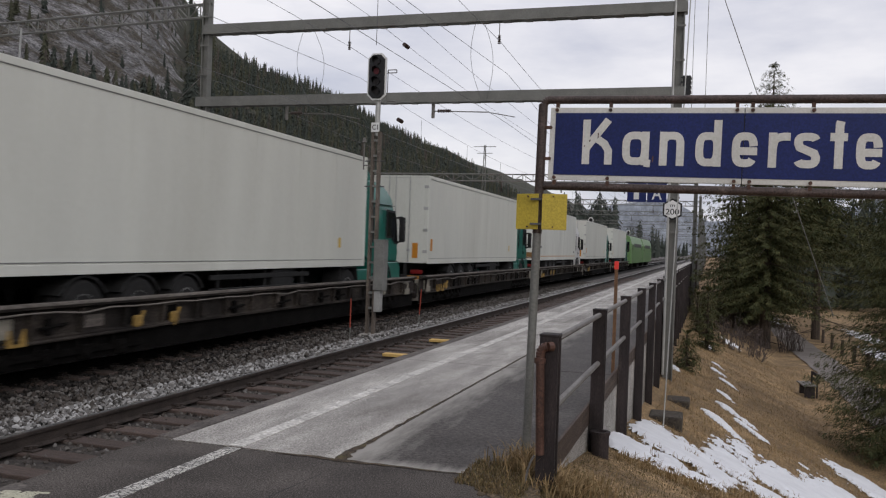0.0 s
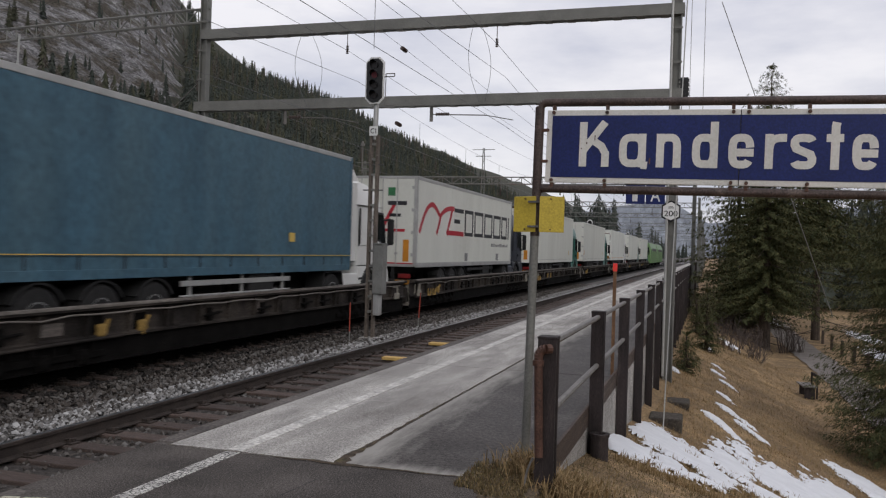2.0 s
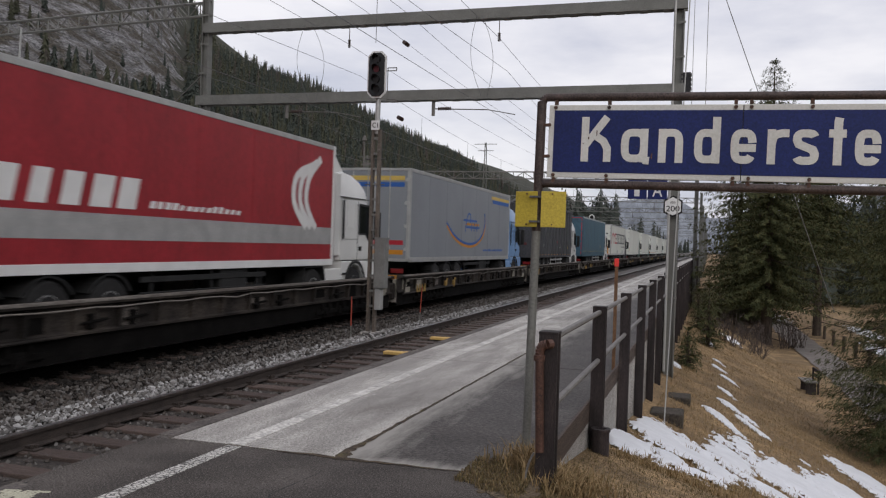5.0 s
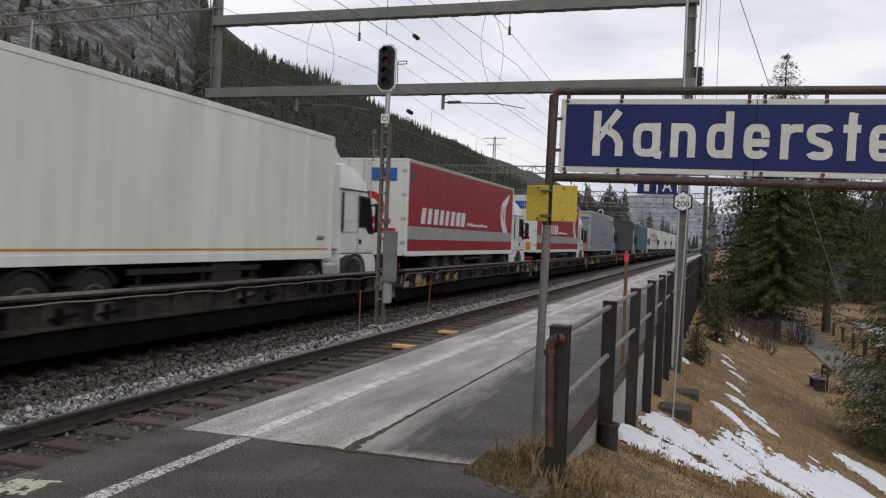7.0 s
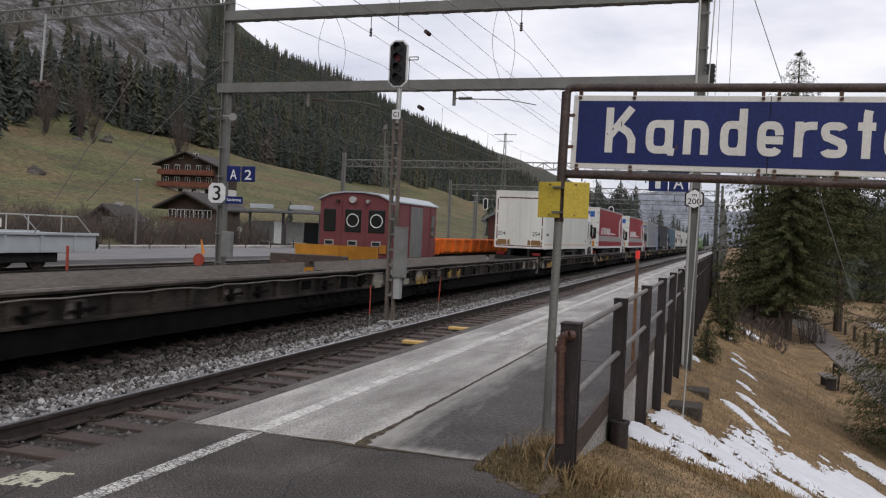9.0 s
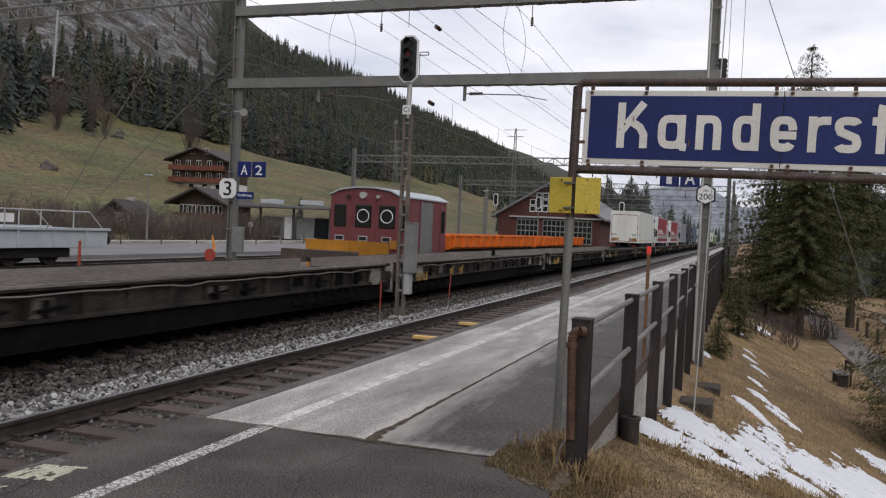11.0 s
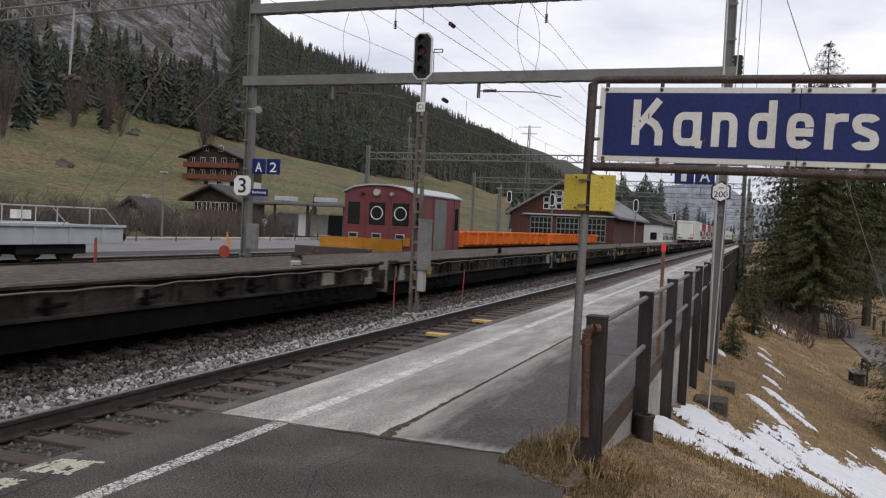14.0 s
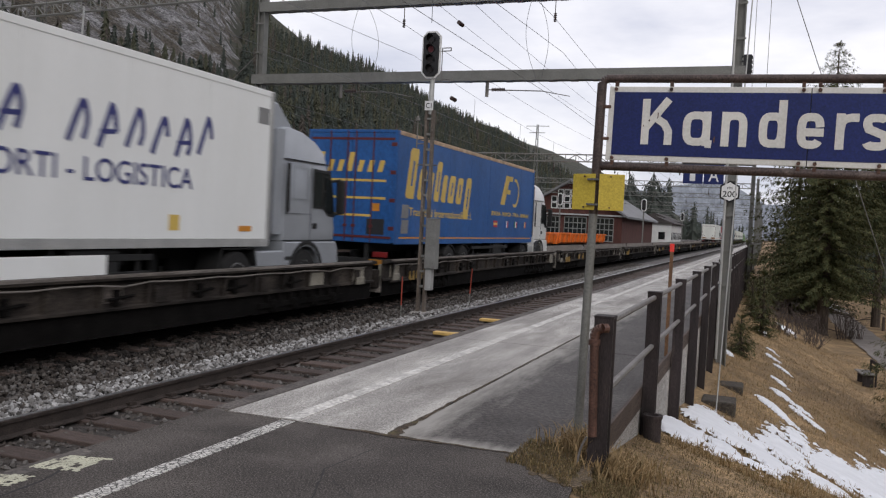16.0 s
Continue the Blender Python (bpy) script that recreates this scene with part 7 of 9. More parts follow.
def build_train():
    first = build_wagon(1)
    second = build_wagon(2)
    for k in range(-4, 18):
        base = FRONT_0 - PITCH * k
        mid = base - 14.6 + PITCH / 2
        w = first if k == -4 else second if k == -3 else copy_thing(first if k % 2 == 0 else second, pose(TRAIN_X, mid, 0))
        MOVING.append((w, TRAIN_X, mid, 0.0))
    makers = {-4: lambda: truck_white_green(1), -3: lambda: truck_white_green(2), -2: truck_dirty_white, -1: lambda: truck_white_green(0), 0: lambda: truck_white_green(1), 1: truck_red_black, 2: truck_blue, 3: truck_tipper, 4: truck_grey,
              5: lambda: truck_red(1), 6: lambda: truck_red(2), 7: truck_dirty_white, 15: truck_royal, 16: truck_navy_words}
    shift = {0: -0.05, 1: -0.25, 2: -0.1, 3: -0.2, 4: 0.2, 6: 0.0, 7: 0.25, 15: -0.1, 16: -0.6}
    for k, make in makers.items():
        MOVING.append((make(), TRAIN_X, FRONT_0 - PITCH * k + shift.get(k, 0), DECK_Z))
    for i in range(2):
        MOVING.append((build_loco("green electric locomotive pulling the train"), TRAIN_X, 111.4 + 18.9 * i, 0.0))
    for ob, x, y, z in MOVING:
        ob.matrix_basis = pose(x, y, z)


build_train()


# ------------------------------------------------------------ parked railway vehicles
LOCO_RED = mat("faded_red", (0.17, 0.044, 0.05), 0.6, var=0.15, scale=1.5, fine=30, bump=0.05, second=(0.15, 0.055, 0.055), amount=0.4, soft=0.3)
ORANGE = mat("orange_paint", (0.72, 0.16, 0.02), 0.55, var=0.15, scale=2, bump=0.05)
PALE_GREY = mat("pale_grey_paint", (0.40, 0.43, 0.45), 0.55, var=0.1, scale=1.5, bump=0.04)
PLOUGH = mat("plough_orange", (0.55, 0.24, 0.03), 0.6, var=0.2, scale=2, bump=0.06)


def rail_wheels(t, ys, cx=0.0, z=0.12, r=0.46):
    for y in ys:
        for x in (-0.755, 0.755):
            bm = B()
            lathe(bm, [(r * 0.5, -0.06), (r, -0.06), (r, 0.06), (r * 0.5, 0.07)], True, 18, (cx + x, y, z))
            part("wheel", bm, "rail_side", t)


def build_snow_tractor():
    t = thing("red_rail_tractor", "faded red rail service vehicle with round spin windows and snow plough", "rail tractor", (TRACK_3, 31.5, 0))
    w = 1.55
    bm = B()
    slab_of(bm, [(-w, 0.35), (w, 0.35), (w, 2.82), (1.1, 3.02), (0.4, 3.12), (-0.4, 3.12), (-1.1, 3.02), (-w, 2.82)], "y", 0, 5.7, 0.02)
    b = part("body", bm, LOCO_RED, t)
    bm = B()
    slab_of(bm, [(-w - 0.06, 2.8), (-1.1, 3.03), (-0.4, 3.13), (0.4, 3.13), (1.1, 3.03), (w + 0.06, 2.8), (w + 0.06, 2.86), (1.1, 3.09), (0.4, 3.19), (-0.4, 3.19), (-1.1, 3.09), (-w - 0.06, 2.86)], "y", -0.1, 5.8)
    part("roof", bm, PALE_GREY, t, "pale grey arched roof")
    for x, round_ in ((-1.1, 0), (-0.05, 1), (1.0, 1)):
        bm = B()
        box(bm, x - (0.27 if x < -1 else 0.36), x + (0.27 if x < -1 else 0.36), -0.03, 0.02, 1.52, 2.45, 0.03)
        g = part("front_window", bm, "glass", b, "dark front window")
        if round_:
            bm = B()
            for k in range(20):
                a0, a1 = k * math.pi / 10, (k + 1) * math.pi / 10
                rod(bm, (x + 0.26 * math.cos(a0), -0.045, 2.0 + 0.26 * math.sin(a0)), (x + 0.26 * math.cos(a1), -0.045, 2.0 + 0.26 * math.sin(a1)), 0.022, n=6)
            part("spin_screen_rim", bm, "white_paint", g, "white ring of the spin screen")
            bm = B()
            rod(bm, (x, -0.045, 2.0), (x, -0.03, 2.0), 0.23, n=20)
            part("spin_screen", bm, "glass", g)
        bm = B()
        box(bm, x - 0.2, x + 0.22, -0.04, 0.01, 0.96, 1.18, 0.01)
        mw = part("marker_window", bm, "alu_edge", b)
        bm = B()
        box(bm, x - 0.15, x + 0.17, -0.046, -0.03, 1.0, 1.14)
        part("pane", bm, "glass", mw)
        bm = B()
        box(bm, x + 0.5, x + 0.56, -0.03, 0.02, 0.4, 2.9)
        part("pillar", bm, LOCO_RED, b)
    for x, z, m in ((-0.05, 2.84, "lamp_clear"), (0.62, 2.78, "alu_edge"), (-0.72, 2.78, "rust_steel")):
        bm = B()
        rod(bm, (x, -0.16, z), (x, 0, z), 0.14 if abs(x) < 0.1 else 0.075, n=16)
        part("headlamp", bm, m, b, "round roof headlamp")
    for y0, y1, z0, z1, m in ((0.3, 0.75, 1.4, 2.5, "glass"), (5.0, 5.45, 1.4, 2.4, "glass")):
        bm = B()
        box(bm, w - 0.01, w + 0.015, y0, y1, z0, z1, 0.01)
        part("side_window", bm, m, b)
    bm = B()
    box(bm, w - 0.01, w + 0.05, 2.3, 3.75, 0.5, 2.7, 0.01)
    part("sliding_door", bm, mat("door_grey", (0.16, 0.16, 0.155), 0.6, var=0.15, scale=2), b, "dull grey sliding door")
    for y in (1.0, 2.25, 3.8, 4.85):
        bm = B()
        box(bm, w - 0.01, w + 0.03, y, y + 0.05, 0.4, 2.8)
        part("side_strip", bm, LOCO_RED, b)
    bm = B()
    slab_of(bm, [(-2.0, -1.0), (-0.2, -0.75), (1.8, -1.5), (1.8, -1.42), (-0.2, -0.65), (-2.0, -0.9)], "z", -0.2, 0.98)
    for v in bm.verts:
        if v.co.z > 0.5:
            v.co.y -= 0.25
    part("plough_blade", bm, PLOUGH, t, "worn orange snow plough blade")
    bm = B()
    for x in (-0.8, 0.8):
        rod(bm, (x, 0, 0.3), (x, -0.8, 0.2), 0.08, n=8)
    box(bm, -1.4, 1.4, -0.25, 5.9, 0.12, 0.36, 0.02)
    part("frame", bm, "chassis", t)
    bm = B()
    box(bm, 1.2, 1.5, -0.12, -0.08, 0.7, 1.05)
    part("warning_sign", bm, "plate_yellow", t, "small yellow warning sign")
    rail_wheels(t, (1.2, 4.4))


build_snow_tractor()


def build_orange_wagon(y0, L):
    t = thing("orange_ballast_wagon", "low bright orange works wagon parked on the siding", "rail wagon", (TRACK_3, y0, 0), "orange wagons")
    bm = B()
    slab_of(bm, [(-1.35, 0.62), (-1.5, 0.75), (-1.55, 1.32), (-1.45, 1.34), (-1.4, 0.85), (1.4, 0.85), (1.45, 1.34), (1.55, 1.32), (1.5, 0.75), (1.35, 0.62)], "y", 0, L)
    b = part("body", bm, ORANGE, t)
    bm = B()
    box(bm, -1.5, 1.5, -0.02, 0.06, 0.62, 1.3)
    part("end_wall", bm, ORANGE, b)
    y = 0.3
    while y < L:
        bm = B()
        slab_of(bm, [(1.48, 0.68), (1.62, 0.74), (1.66, 1.3), (1.54, 1.32)], "y", y, y + 0.22)
        part("rib", bm, ORANGE, b)
        y += 1.5
    bm = B()
    box(bm, 1.54, 1.62, 0, L, 1.28, 1.38, 0.01)
    part("top_rail", bm, ORANGE, b)
    bm = B()
    box(bm, -1.2, 1.2, 0.1, L - 0.1, 0.4, 0.62)
    part("frame", bm, "chassis", t)
    rail_wheels(t, (1.5, 3.3, L - 3.3, L - 1.5))
    bm = B()
    for yy in (0.0, L):
        for x in (-0.88, 0.88):
            rod(bm, (x, yy - 0.25, 0.6), (x, yy + 0.25, 0.6), 0.2, n=12)
    part("buffer", bm, "chassis", t)


build_orange_wagon(38.0, 17.0)
build_orange_wagon(56.0, 18.0)


def build_grey_wagon():
    t = thing("grey_flat_wagon", "pale grey open railway wagon with handrails and ribbed sides", "rail wagon", (-24.5, 6.0, 0))
    L = 20.6
    bm = B()
    box(bm, -1.4, 1.4, 0, L, 0.32, 1.0, 0.02)
    b = part("body", bm, PALE_GREY, t)
    for s in (-1, 1):
        y = 0.2
        while y < L - 0.1:
            bm = B()
            box(bm, s * 1.39, s * 1.47, y, y + 0.09, 0.34, 1.0)
            part("rib", bm, PALE_GREY, b)
            y += 1.6
        bm = B()
        box(bm, s * 1.38, s * 1.5, -0.05, L + 0.05, 0.95, 1.05, 0.01)
        part("top_rail", bm, PALE_GREY, b)
        bm = B()
        rod(bm, (s * 1.3, 0.3, 1.65), (s * 1.3, L - 0.9, 1.65), 0.025, n=6)
        rod(bm, (s * 1.3, L - 0.9, 1.65), (s * 1.3, L - 0.2, 1.05), 0.025, n=6)
        y = 0.3
        while y < L - 0.8:
            rod(bm, (s * 1.3, y, 1.0), (s * 1.3, y, 1.65), 0.025, n=6)
            y += 1.55
        part("handrail", bm, "alu_edge", b, "pale tubular handrail")
    bm = B()
    box(bm, 1.0, 1.3, L - 5.0, L - 4.4, 1.2, 1.5)
    part("plate", bm, "white_paint", b)
    for by in (3.2, L - 3.2):
        bm = B()
        box(bm, -1.1, 1.1, by - 1.6, by + 1.6, -0.05, 0.3, 0.04)
        part("bogie_frame", bm, "chassis", t)
    rail_wheels(t, (2.3, 4.1, L - 4.1, L - 2.3))
    bm = B()
    for x in (-0.88, 0.88):
        rod(bm, (x, L, 0.6), (x, L + 0.5, 0.6), 0.12, n=10)
        rod(bm, (x, L + 0.45, 0.6), (x, L + 0.52, 0.6), 0.22, n=14)
    part("buffer", bm, "chassis", t)


build_grey_wagon()


def build_buffer_stop():
    t = thing("buffer_stop", "weathered concrete and timber buffer stop at the siding's end", "buffer stop", (TRACK_3, 26.9, -0.55))
    bm = B()
    box(bm, -1.5, 1.5, 0.6, 1.0, 0.75, 1.2, 0.02)
    part("timber_beam", bm, "plank", t)
    for x in (-0.9, 0.9):
        bm = B()
        slab_of(bm, [(-0.6, 0), (0.6, 0.95), (0.8, 0.95), (0.7, 0), (0.4, 0), (0.4, 0.5), (-0.2, 0)], "x", x - 0.1, x + 0.1)
        part("strut", bm, "rust_steel", t)
    bm = B()
    box(bm, -1.6, -0.7, -1.4, 0.2, 0, 0.65, 0.03)
    part("block", bm, "concrete", t)


build_buffer_stop()


# ------------------------------------------------------------ road, island platform, shelter, lamps
def build_road():
    bm = B()
    box(bm, -40, -29.5, -60, 140, -0.65, -0.42)
    setting("road", bm, mat("pale_asphalt", (0.17, 0.165, 0.165), 0.85, var=0.15, scale=0.5, fine=20, bump=0.1), "pale grey station forecourt road beyond the tracks", "road")
    bm = B()
    box(bm, -42.0, -40.01, -60, 140, -0.65, -0.25)
    setting("kerb", bm, "concrete", "pale kerb along the far edge of the road", "kerb")
    bm = B()
    box(bm, -18.6, -12.2, -40, 26, -0.7, -0.12, 0.02)
    setting("island_platform", bm, "asphalt", "low asphalt island platform between the tracks", "platform")


build_road()


def build_bollard(y):
    t = thing("roadside_post", "slim wooden roadside post", "post", (-39.2, y, -0.44), "roadside posts")
    bm = B()
    rod(bm, (0, 0, 0), (0, 0, 0.85), 0.05, 0.04, n=7)
    part("post", bm, "plank", t)


for k in range(14):
    build_bollard(38 + 4.2 * k)


def build_shelter():
    t = thing("platform_shelter", "flat-roofed grey waiting shelter with glazed panels and roof boxes", "shelter", (-42.5, 75, -0.45))
    steel = mat("shelter_grey", (0.14, 0.145, 0.15), 0.5, 0.2, var=0.1, scale=2)
    bm = B()
    box(bm, -5.2, 5.2, -1.8, 1.8, 3.35, 3.6, 0.03)
    part("roof", bm, steel, t)
    for x in (-3.6, 0.2, 4.3):
        bm = B()
        box(bm, x - 0.1, x + 0.1, -0.1, 0.1, 0, 3.35)
        part("post", bm, "dark_steel", t)
    for x0, x1, m in ((-3.4, -1.0, "grey_box"), (-0.9, 0.1, "white_paint"), (0.5, 2.4, "grey_box"), (2.5, 4.2, "glass")):
        bm = B()
        box(bm, x0, x1, 0.15, 0.25, 0.3, 2.5)
        part("panel", bm, m, t)
    for x in (-2.3, 2.2):
        bm = B()
        box(bm, x - 0.9, x + 0.9, -0.8, 0.8, 3.75, 4.2, 0.03)
        box(bm, x - 0.05, x + 0.05, -0.05, 0.05, 3.6, 3.76)
        part("roof_box", bm, PALE_GREY, t)
    bm = B()
    for x in (-2.6, 1.2):
        box(bm, x, x + 1.6, -0.3, 0.1, 0.42, 0.5)
        box(bm, x + 0.1, x + 0.2, -0.2, 0.0, 0, 0.42)
        box(bm, x + 1.4, x + 1.5, -0.2, 0.0, 0, 0.42)
    part("bench", bm, "alu_edge", t)
    bm = B()
    rod(bm, (-4.4, -0.6, 1.55), (-4.4, -0.5, 1.55), 0.3, n=18)
    rod(bm, (-4.4, -0.5, 0), (-4.4, -0.5, 1.5), 0.04, n=8)
    part("round_sign", bm, "white_paint", t)


build_shelter()


def build_street_lamp(x, y, z, h):
    t = thing("street_lamp", "plain grey street lamp post with flat head", "street lamp", (x, y, z), "street lamps")
    bm = B()
    rod(bm, (0, 0, 0), (0, 0, h), 0.09, 0.05, n=10)
    part("post", bm, "galvanised", t)
    bm = B()
    box(bm, -0.3, 0.3, -0.12, 0.12, h, h + 0.1, 0.03)
    part("head", bm, "alu_edge", t)


build_street_lamp(-41.2, 51.5, -0.4, 4.9)
build_street_lamp(-27.5, 92, -0.5, 6.5)
build_street_lamp(-33, 110, -0.5, 6.5)
build_stake(-27.6, 22.0, 2.1, -0.6, thick=0.05)
build_stake(-19.2, 20.9, 1.5, -0.7, thick=0.045)


def build_dwarf_signal():
    t = thing("red_disc_signal", "small red disc marker on a short post", "railway signal", (-15.65, 22.6, -0.14))
    bm = B()
    rod(bm, (0, 0, 0), (0, 0, 0.5), 0.03, n=8)
    part("post", bm, "galvanised", t)
    bm = B()
    rod(bm, (0, -0.03, 0.62), (0, 0.0, 0.62), 0.2, n=18)
    part("disc", bm, "red_stake", t)
    bm = B()
    rod(bm, (0.15, 0, 0.8), (0.05, 0, 1.25), 0.05, 0.02, n=8)
    part("flag", bm, "lamp_amber", t)


build_dwarf_signal()


# ------------------------------------------------------------ buildings
WOOD_DARK = mat("dark_wood_wall", (0.055, 0.035, 0.026), 0.85, var=0.3, scale=0.8, fine=8, bump=0.3, stretch=(1, 1, 5))
WOOD_RED = mat("red_brown_wood", (0.14, 0.05, 0.03), 0.8, var=0.25, scale=1.0, fine=8, bump=0.2)
ROOF_DARK = mat("dark_roof", (0.05, 0.042, 0.04), 0.85, var=0.3, scale=0.8, fine=5, bump=0.4)
PLASTER = mat("white_plaster", (0.6, 0.6, 0.58), 0.85, var=0.08, scale=0.6, bump=0.1)


def build_chalet(x, y, z, w, d, wall_h, rise, floors, label, turn=0):
    t = thing("chalet", label, "house", (x, y, z), "chalets", turn)
    base_h = 1.9 if floors > 1 else 0.6
    bm = B()
    box(bm, -w / 2, w / 2, 0, d, -3, base_h)
    part("ground_floor_wall", bm, PLASTER, t, "white plastered ground floor")
    bm = B()
    slab_of(bm, [(-w / 2, base_h), (w / 2, base_h), (w / 2, wall_h), (0, wall_h + rise), (-w / 2, wall_h)], "y", 0, d)
    wall = part("timber_wall", bm, WOOD_DARK, t, "dark timber walls")
    ov = 1.3
    bm = B()
    k = rise / (w / 2)
    slab_of(bm, [(-w / 2 - ov, wall_h - ov * k), (0, wall_h + rise), (w / 2 + ov, wall_h - ov * k), (w / 2 + ov, wall_h - ov * k + 0.28), (0, wall_h + rise + 0.3), (-w / 2 - ov, wall_h - ov * k + 0.28)], "y", -1.7, d + 1)
    roof = part("roof", bm, ROOF_DARK, t, "dark shallow gabled roof")
    bm = B()
    box(bm, -w * 0.3, -w * 0.3 + 0.7, d * 0.5, d * 0.5 + 0.7, wall_h, wall_h + rise + 0.6)
    part("chimney", bm, "concrete", roof)
    for f in range(floors):
        zf = base_h + f * 2.5
        if w > 3 and (f < floors - 1 or floors == 1):
            bm = B()
            box(bm, -w / 2 - 0.3, w / 2 + 0.3, -1.2, -0.02, zf - 0.12, zf + 0.02)
            box(bm, -w / 2 - 0.3, w / 2 + 0.3, -1.22, -1.12, zf, zf + 0.95)
            part("balcony", bm, WOOD_RED, wall, "reddish wooden balcony")
        n = 0 if w < 3 else 5 if f < 2 else 2
        for i in range(n):
            cx = (-w / 2 + w * (i + 0.5) / n) * (0.55 if f >= 2 else 1)
            bm = B()
            box(bm, cx - 0.55, cx + 0.55, -0.06, 0.02, zf + 0.85, zf + 2.05)
            wf = part("window", bm, "white_paint", wall)
            for s in (-0.27, 0.27):
                bm = B()
                box(bm, cx + s - 0.22, cx + s + 0.22, -0.075, -0.03, zf + 0.93, zf + 1.97)
                part("pane", bm, "glass", wf)
    if base_h > 1:
        for i in range(4):
            cx = -w / 2 + w * (i + 0.5) / 4
            bm = B()
            box(bm, cx - 0.5, cx + 0.5, -0.05, 0.02, 0.5, 1.5)
            part("window", bm, "glass", t)


build_chalet(-107.5, 150, 7.0, 12.0, 11, 6.6, 2.3, 3, "large dark timber chalet with red balconies on the meadow", 8)
build_chalet(-67.5, 95, 0.6, 6.4, 8, 3.2, 1.5, 1, "small dark timber house with wide roof below the chalet", 6)
build_chalet(-59.5, 70.5, 1.2, 1.9, 3, 0.9, 0.7, 1, "little dark wooden barn on the meadow", 10)


def build_engine_shed():
    t = thing("engine_shed", "dark red-brown timber engine shed with large paned doors", "shed", (-30.6, 140, -0.55))
    w, e, p = 17.4, 5.0, 10.2
    bm = B()
    slab_of(bm, [(-w / 2, 0), (w / 2, 0), (w / 2, e), (0, p), (-w / 2, e)], "y", 0, 40)
    wall = part("wall", bm, mat("shed_wood", (0.075, 0.028, 0.022), 0.85, var=0.25, scale=0.5, fine=6, bump=0.2, stretch=(4, 4, 0.5)), t)
    bm = B()
    k = (p - e) / (w / 2)
    slab_of(bm, [(-w / 2 - 1, e - k), (0, p), (w / 2 + 1, e - k), (w / 2 + 1, e - k + 0.35), (0, p + 0.35), (-w / 2 - 1, e - k + 0.35)], "y", -1.2, 41)
    part("roof", bm, mat("shed_roof", (0.16, 0.16, 0.165), 0.7, var=0.2, scale=0.4, bump=0.1), t, "grey gabled roof")
    for x0, x1 in ((-5.4, -1.6), (-0.9, 2.9), (3.6, 7.4)):
        bm = B()
        box(bm, x0, x1, -0.1, 0.02, 0.4, 4.4)
        d = part("shed_door", bm, "grey_box", wall, "tall grey paned door")
        for i in range(5):
            for j in range(4):
                a = x0 + 0.12 + i * (x1 - x0 - 0.12) / 5
                bm = B()
                box(bm, a, a + (x1 - x0) / 5 - 0.16, -0.13, -0.08, 0.6 + j * 0.94, 1.38 + j * 0.94)
                part("pane", bm, "glass", d)
    for r, (n, zz) in enumerate(((6, 5.6), (6, 6.7), (4, 7.8))):
        for i in range(n):
            a = -3.3 + i * 1.1 + (1.1 if n == 4 else 0)
            bm = B()
            box(bm, a, a + 1.0, -0.08, 0.02, zz, zz + 1.0)
            f = part("gable_window", bm, "white_paint", wall, "white-framed gable window")
            bm = B()
            box(bm, a + 0.12, a + 0.9, -0.1, -0.05, zz + 0.14, zz + 0.9)
            part("pane", bm, "glass", f)
    bm = B()
    box(bm, -w / 2 + 2, w / 2 + 0.4, -0.5, 0, 4.6, 4.85)
    part("canopy", bm, "alu_edge", wall)


build_engine_shed()


def build_side_building(x, y, w, d, h, m, label):
    t = thing("station_building", label, "building", (x, y, -0.55), "station buildings")
    bm = B()
    box(bm, -w / 2, w / 2, 0, d, 0, h)
    b = part("wall", bm, m, t)
    bm = B()
    slab_of(bm, [(-w / 2 - 0.6, h - 0.1), (w / 2 + 0.6, h - 0.1), (w / 2 + 0.6, h + 0.1), (0, h + w * 0.22), (-w / 2 - 0.6, h + 0.1)], "y", -0.5, d + 0.5)
    part("roof", bm, ROOF_DARK, t)
    for i in range(int(d / 3)):
        bm = B()
        box(bm, w / 2 - 0.02, w / 2 + 0.05, 0.8 + i * 3, 2.2 + i * 3, 1.0, 2.6)
        part("window", bm, "glass", b)
    for i in range(2):
        bm = B()
        box(bm, -w / 2 + 0.8 + i * w / 2, -w / 2 + 2.2 + i * w / 2, -0.05, 0.02, 1.0, 2.6)
        part("window", bm, "glass", b)


build_side_building(-22.5, 190, 7, 26, 4.5, PLASTER, "low pale station building beyond the shed")
build_side_building(-30, 250, 10, 30, 6, WOOD_DARK, "dark timber goods building far along the line")


def build_far_signal(x, y, h):
    t = thing("colour_light_signal", "distant dark railway signal on a thin mast", "railway signal", (x, y, -0.55), "distant signals")
    bm = B()
    rod(bm, (0, 0, 0), (0, 0, h), 0.07, n=8)
    part("mast", bm, "mast_steel", t)
    oc = [(-0.28, -0.5), (-0.12, -0.68), (0.12, -0.68), (0.28, -0.5), (0.28, 0.5), (0.12, 0.68), (-0.12, 0.68), (-0.28, 0.5)]
    bm = B()
    slab_of(bm, [(a, h + 0.5 + b) for a, b in oc], "y", -0.1, -0.05)
    hd = part("head_border", bm, "white_paint", t)
    bm = B()
    slab_of(bm, [(a * 0.72, h + 0.5 + b * 0.86) for a, b in oc], "y", -0.14, -0.08)
    part("head_board", bm, "black_paint", hd)
    for k in range(3):
        bm = B()
        rod(bm, (0, -0.15, h + 0.85 - 0.33 * k), (0, -0.13, h + 0.85 - 0.33 * k), 0.09, n=12)
        part("lens", bm, "lens_dark", hd)


build_far_signal(-26.5, 93, 5.2)
build_far_signal(-21.5, 93, 5.0)
build_far_signal(-12.3, 93, 4.7)
build_far_signal(-12.4, 140, 4.6)


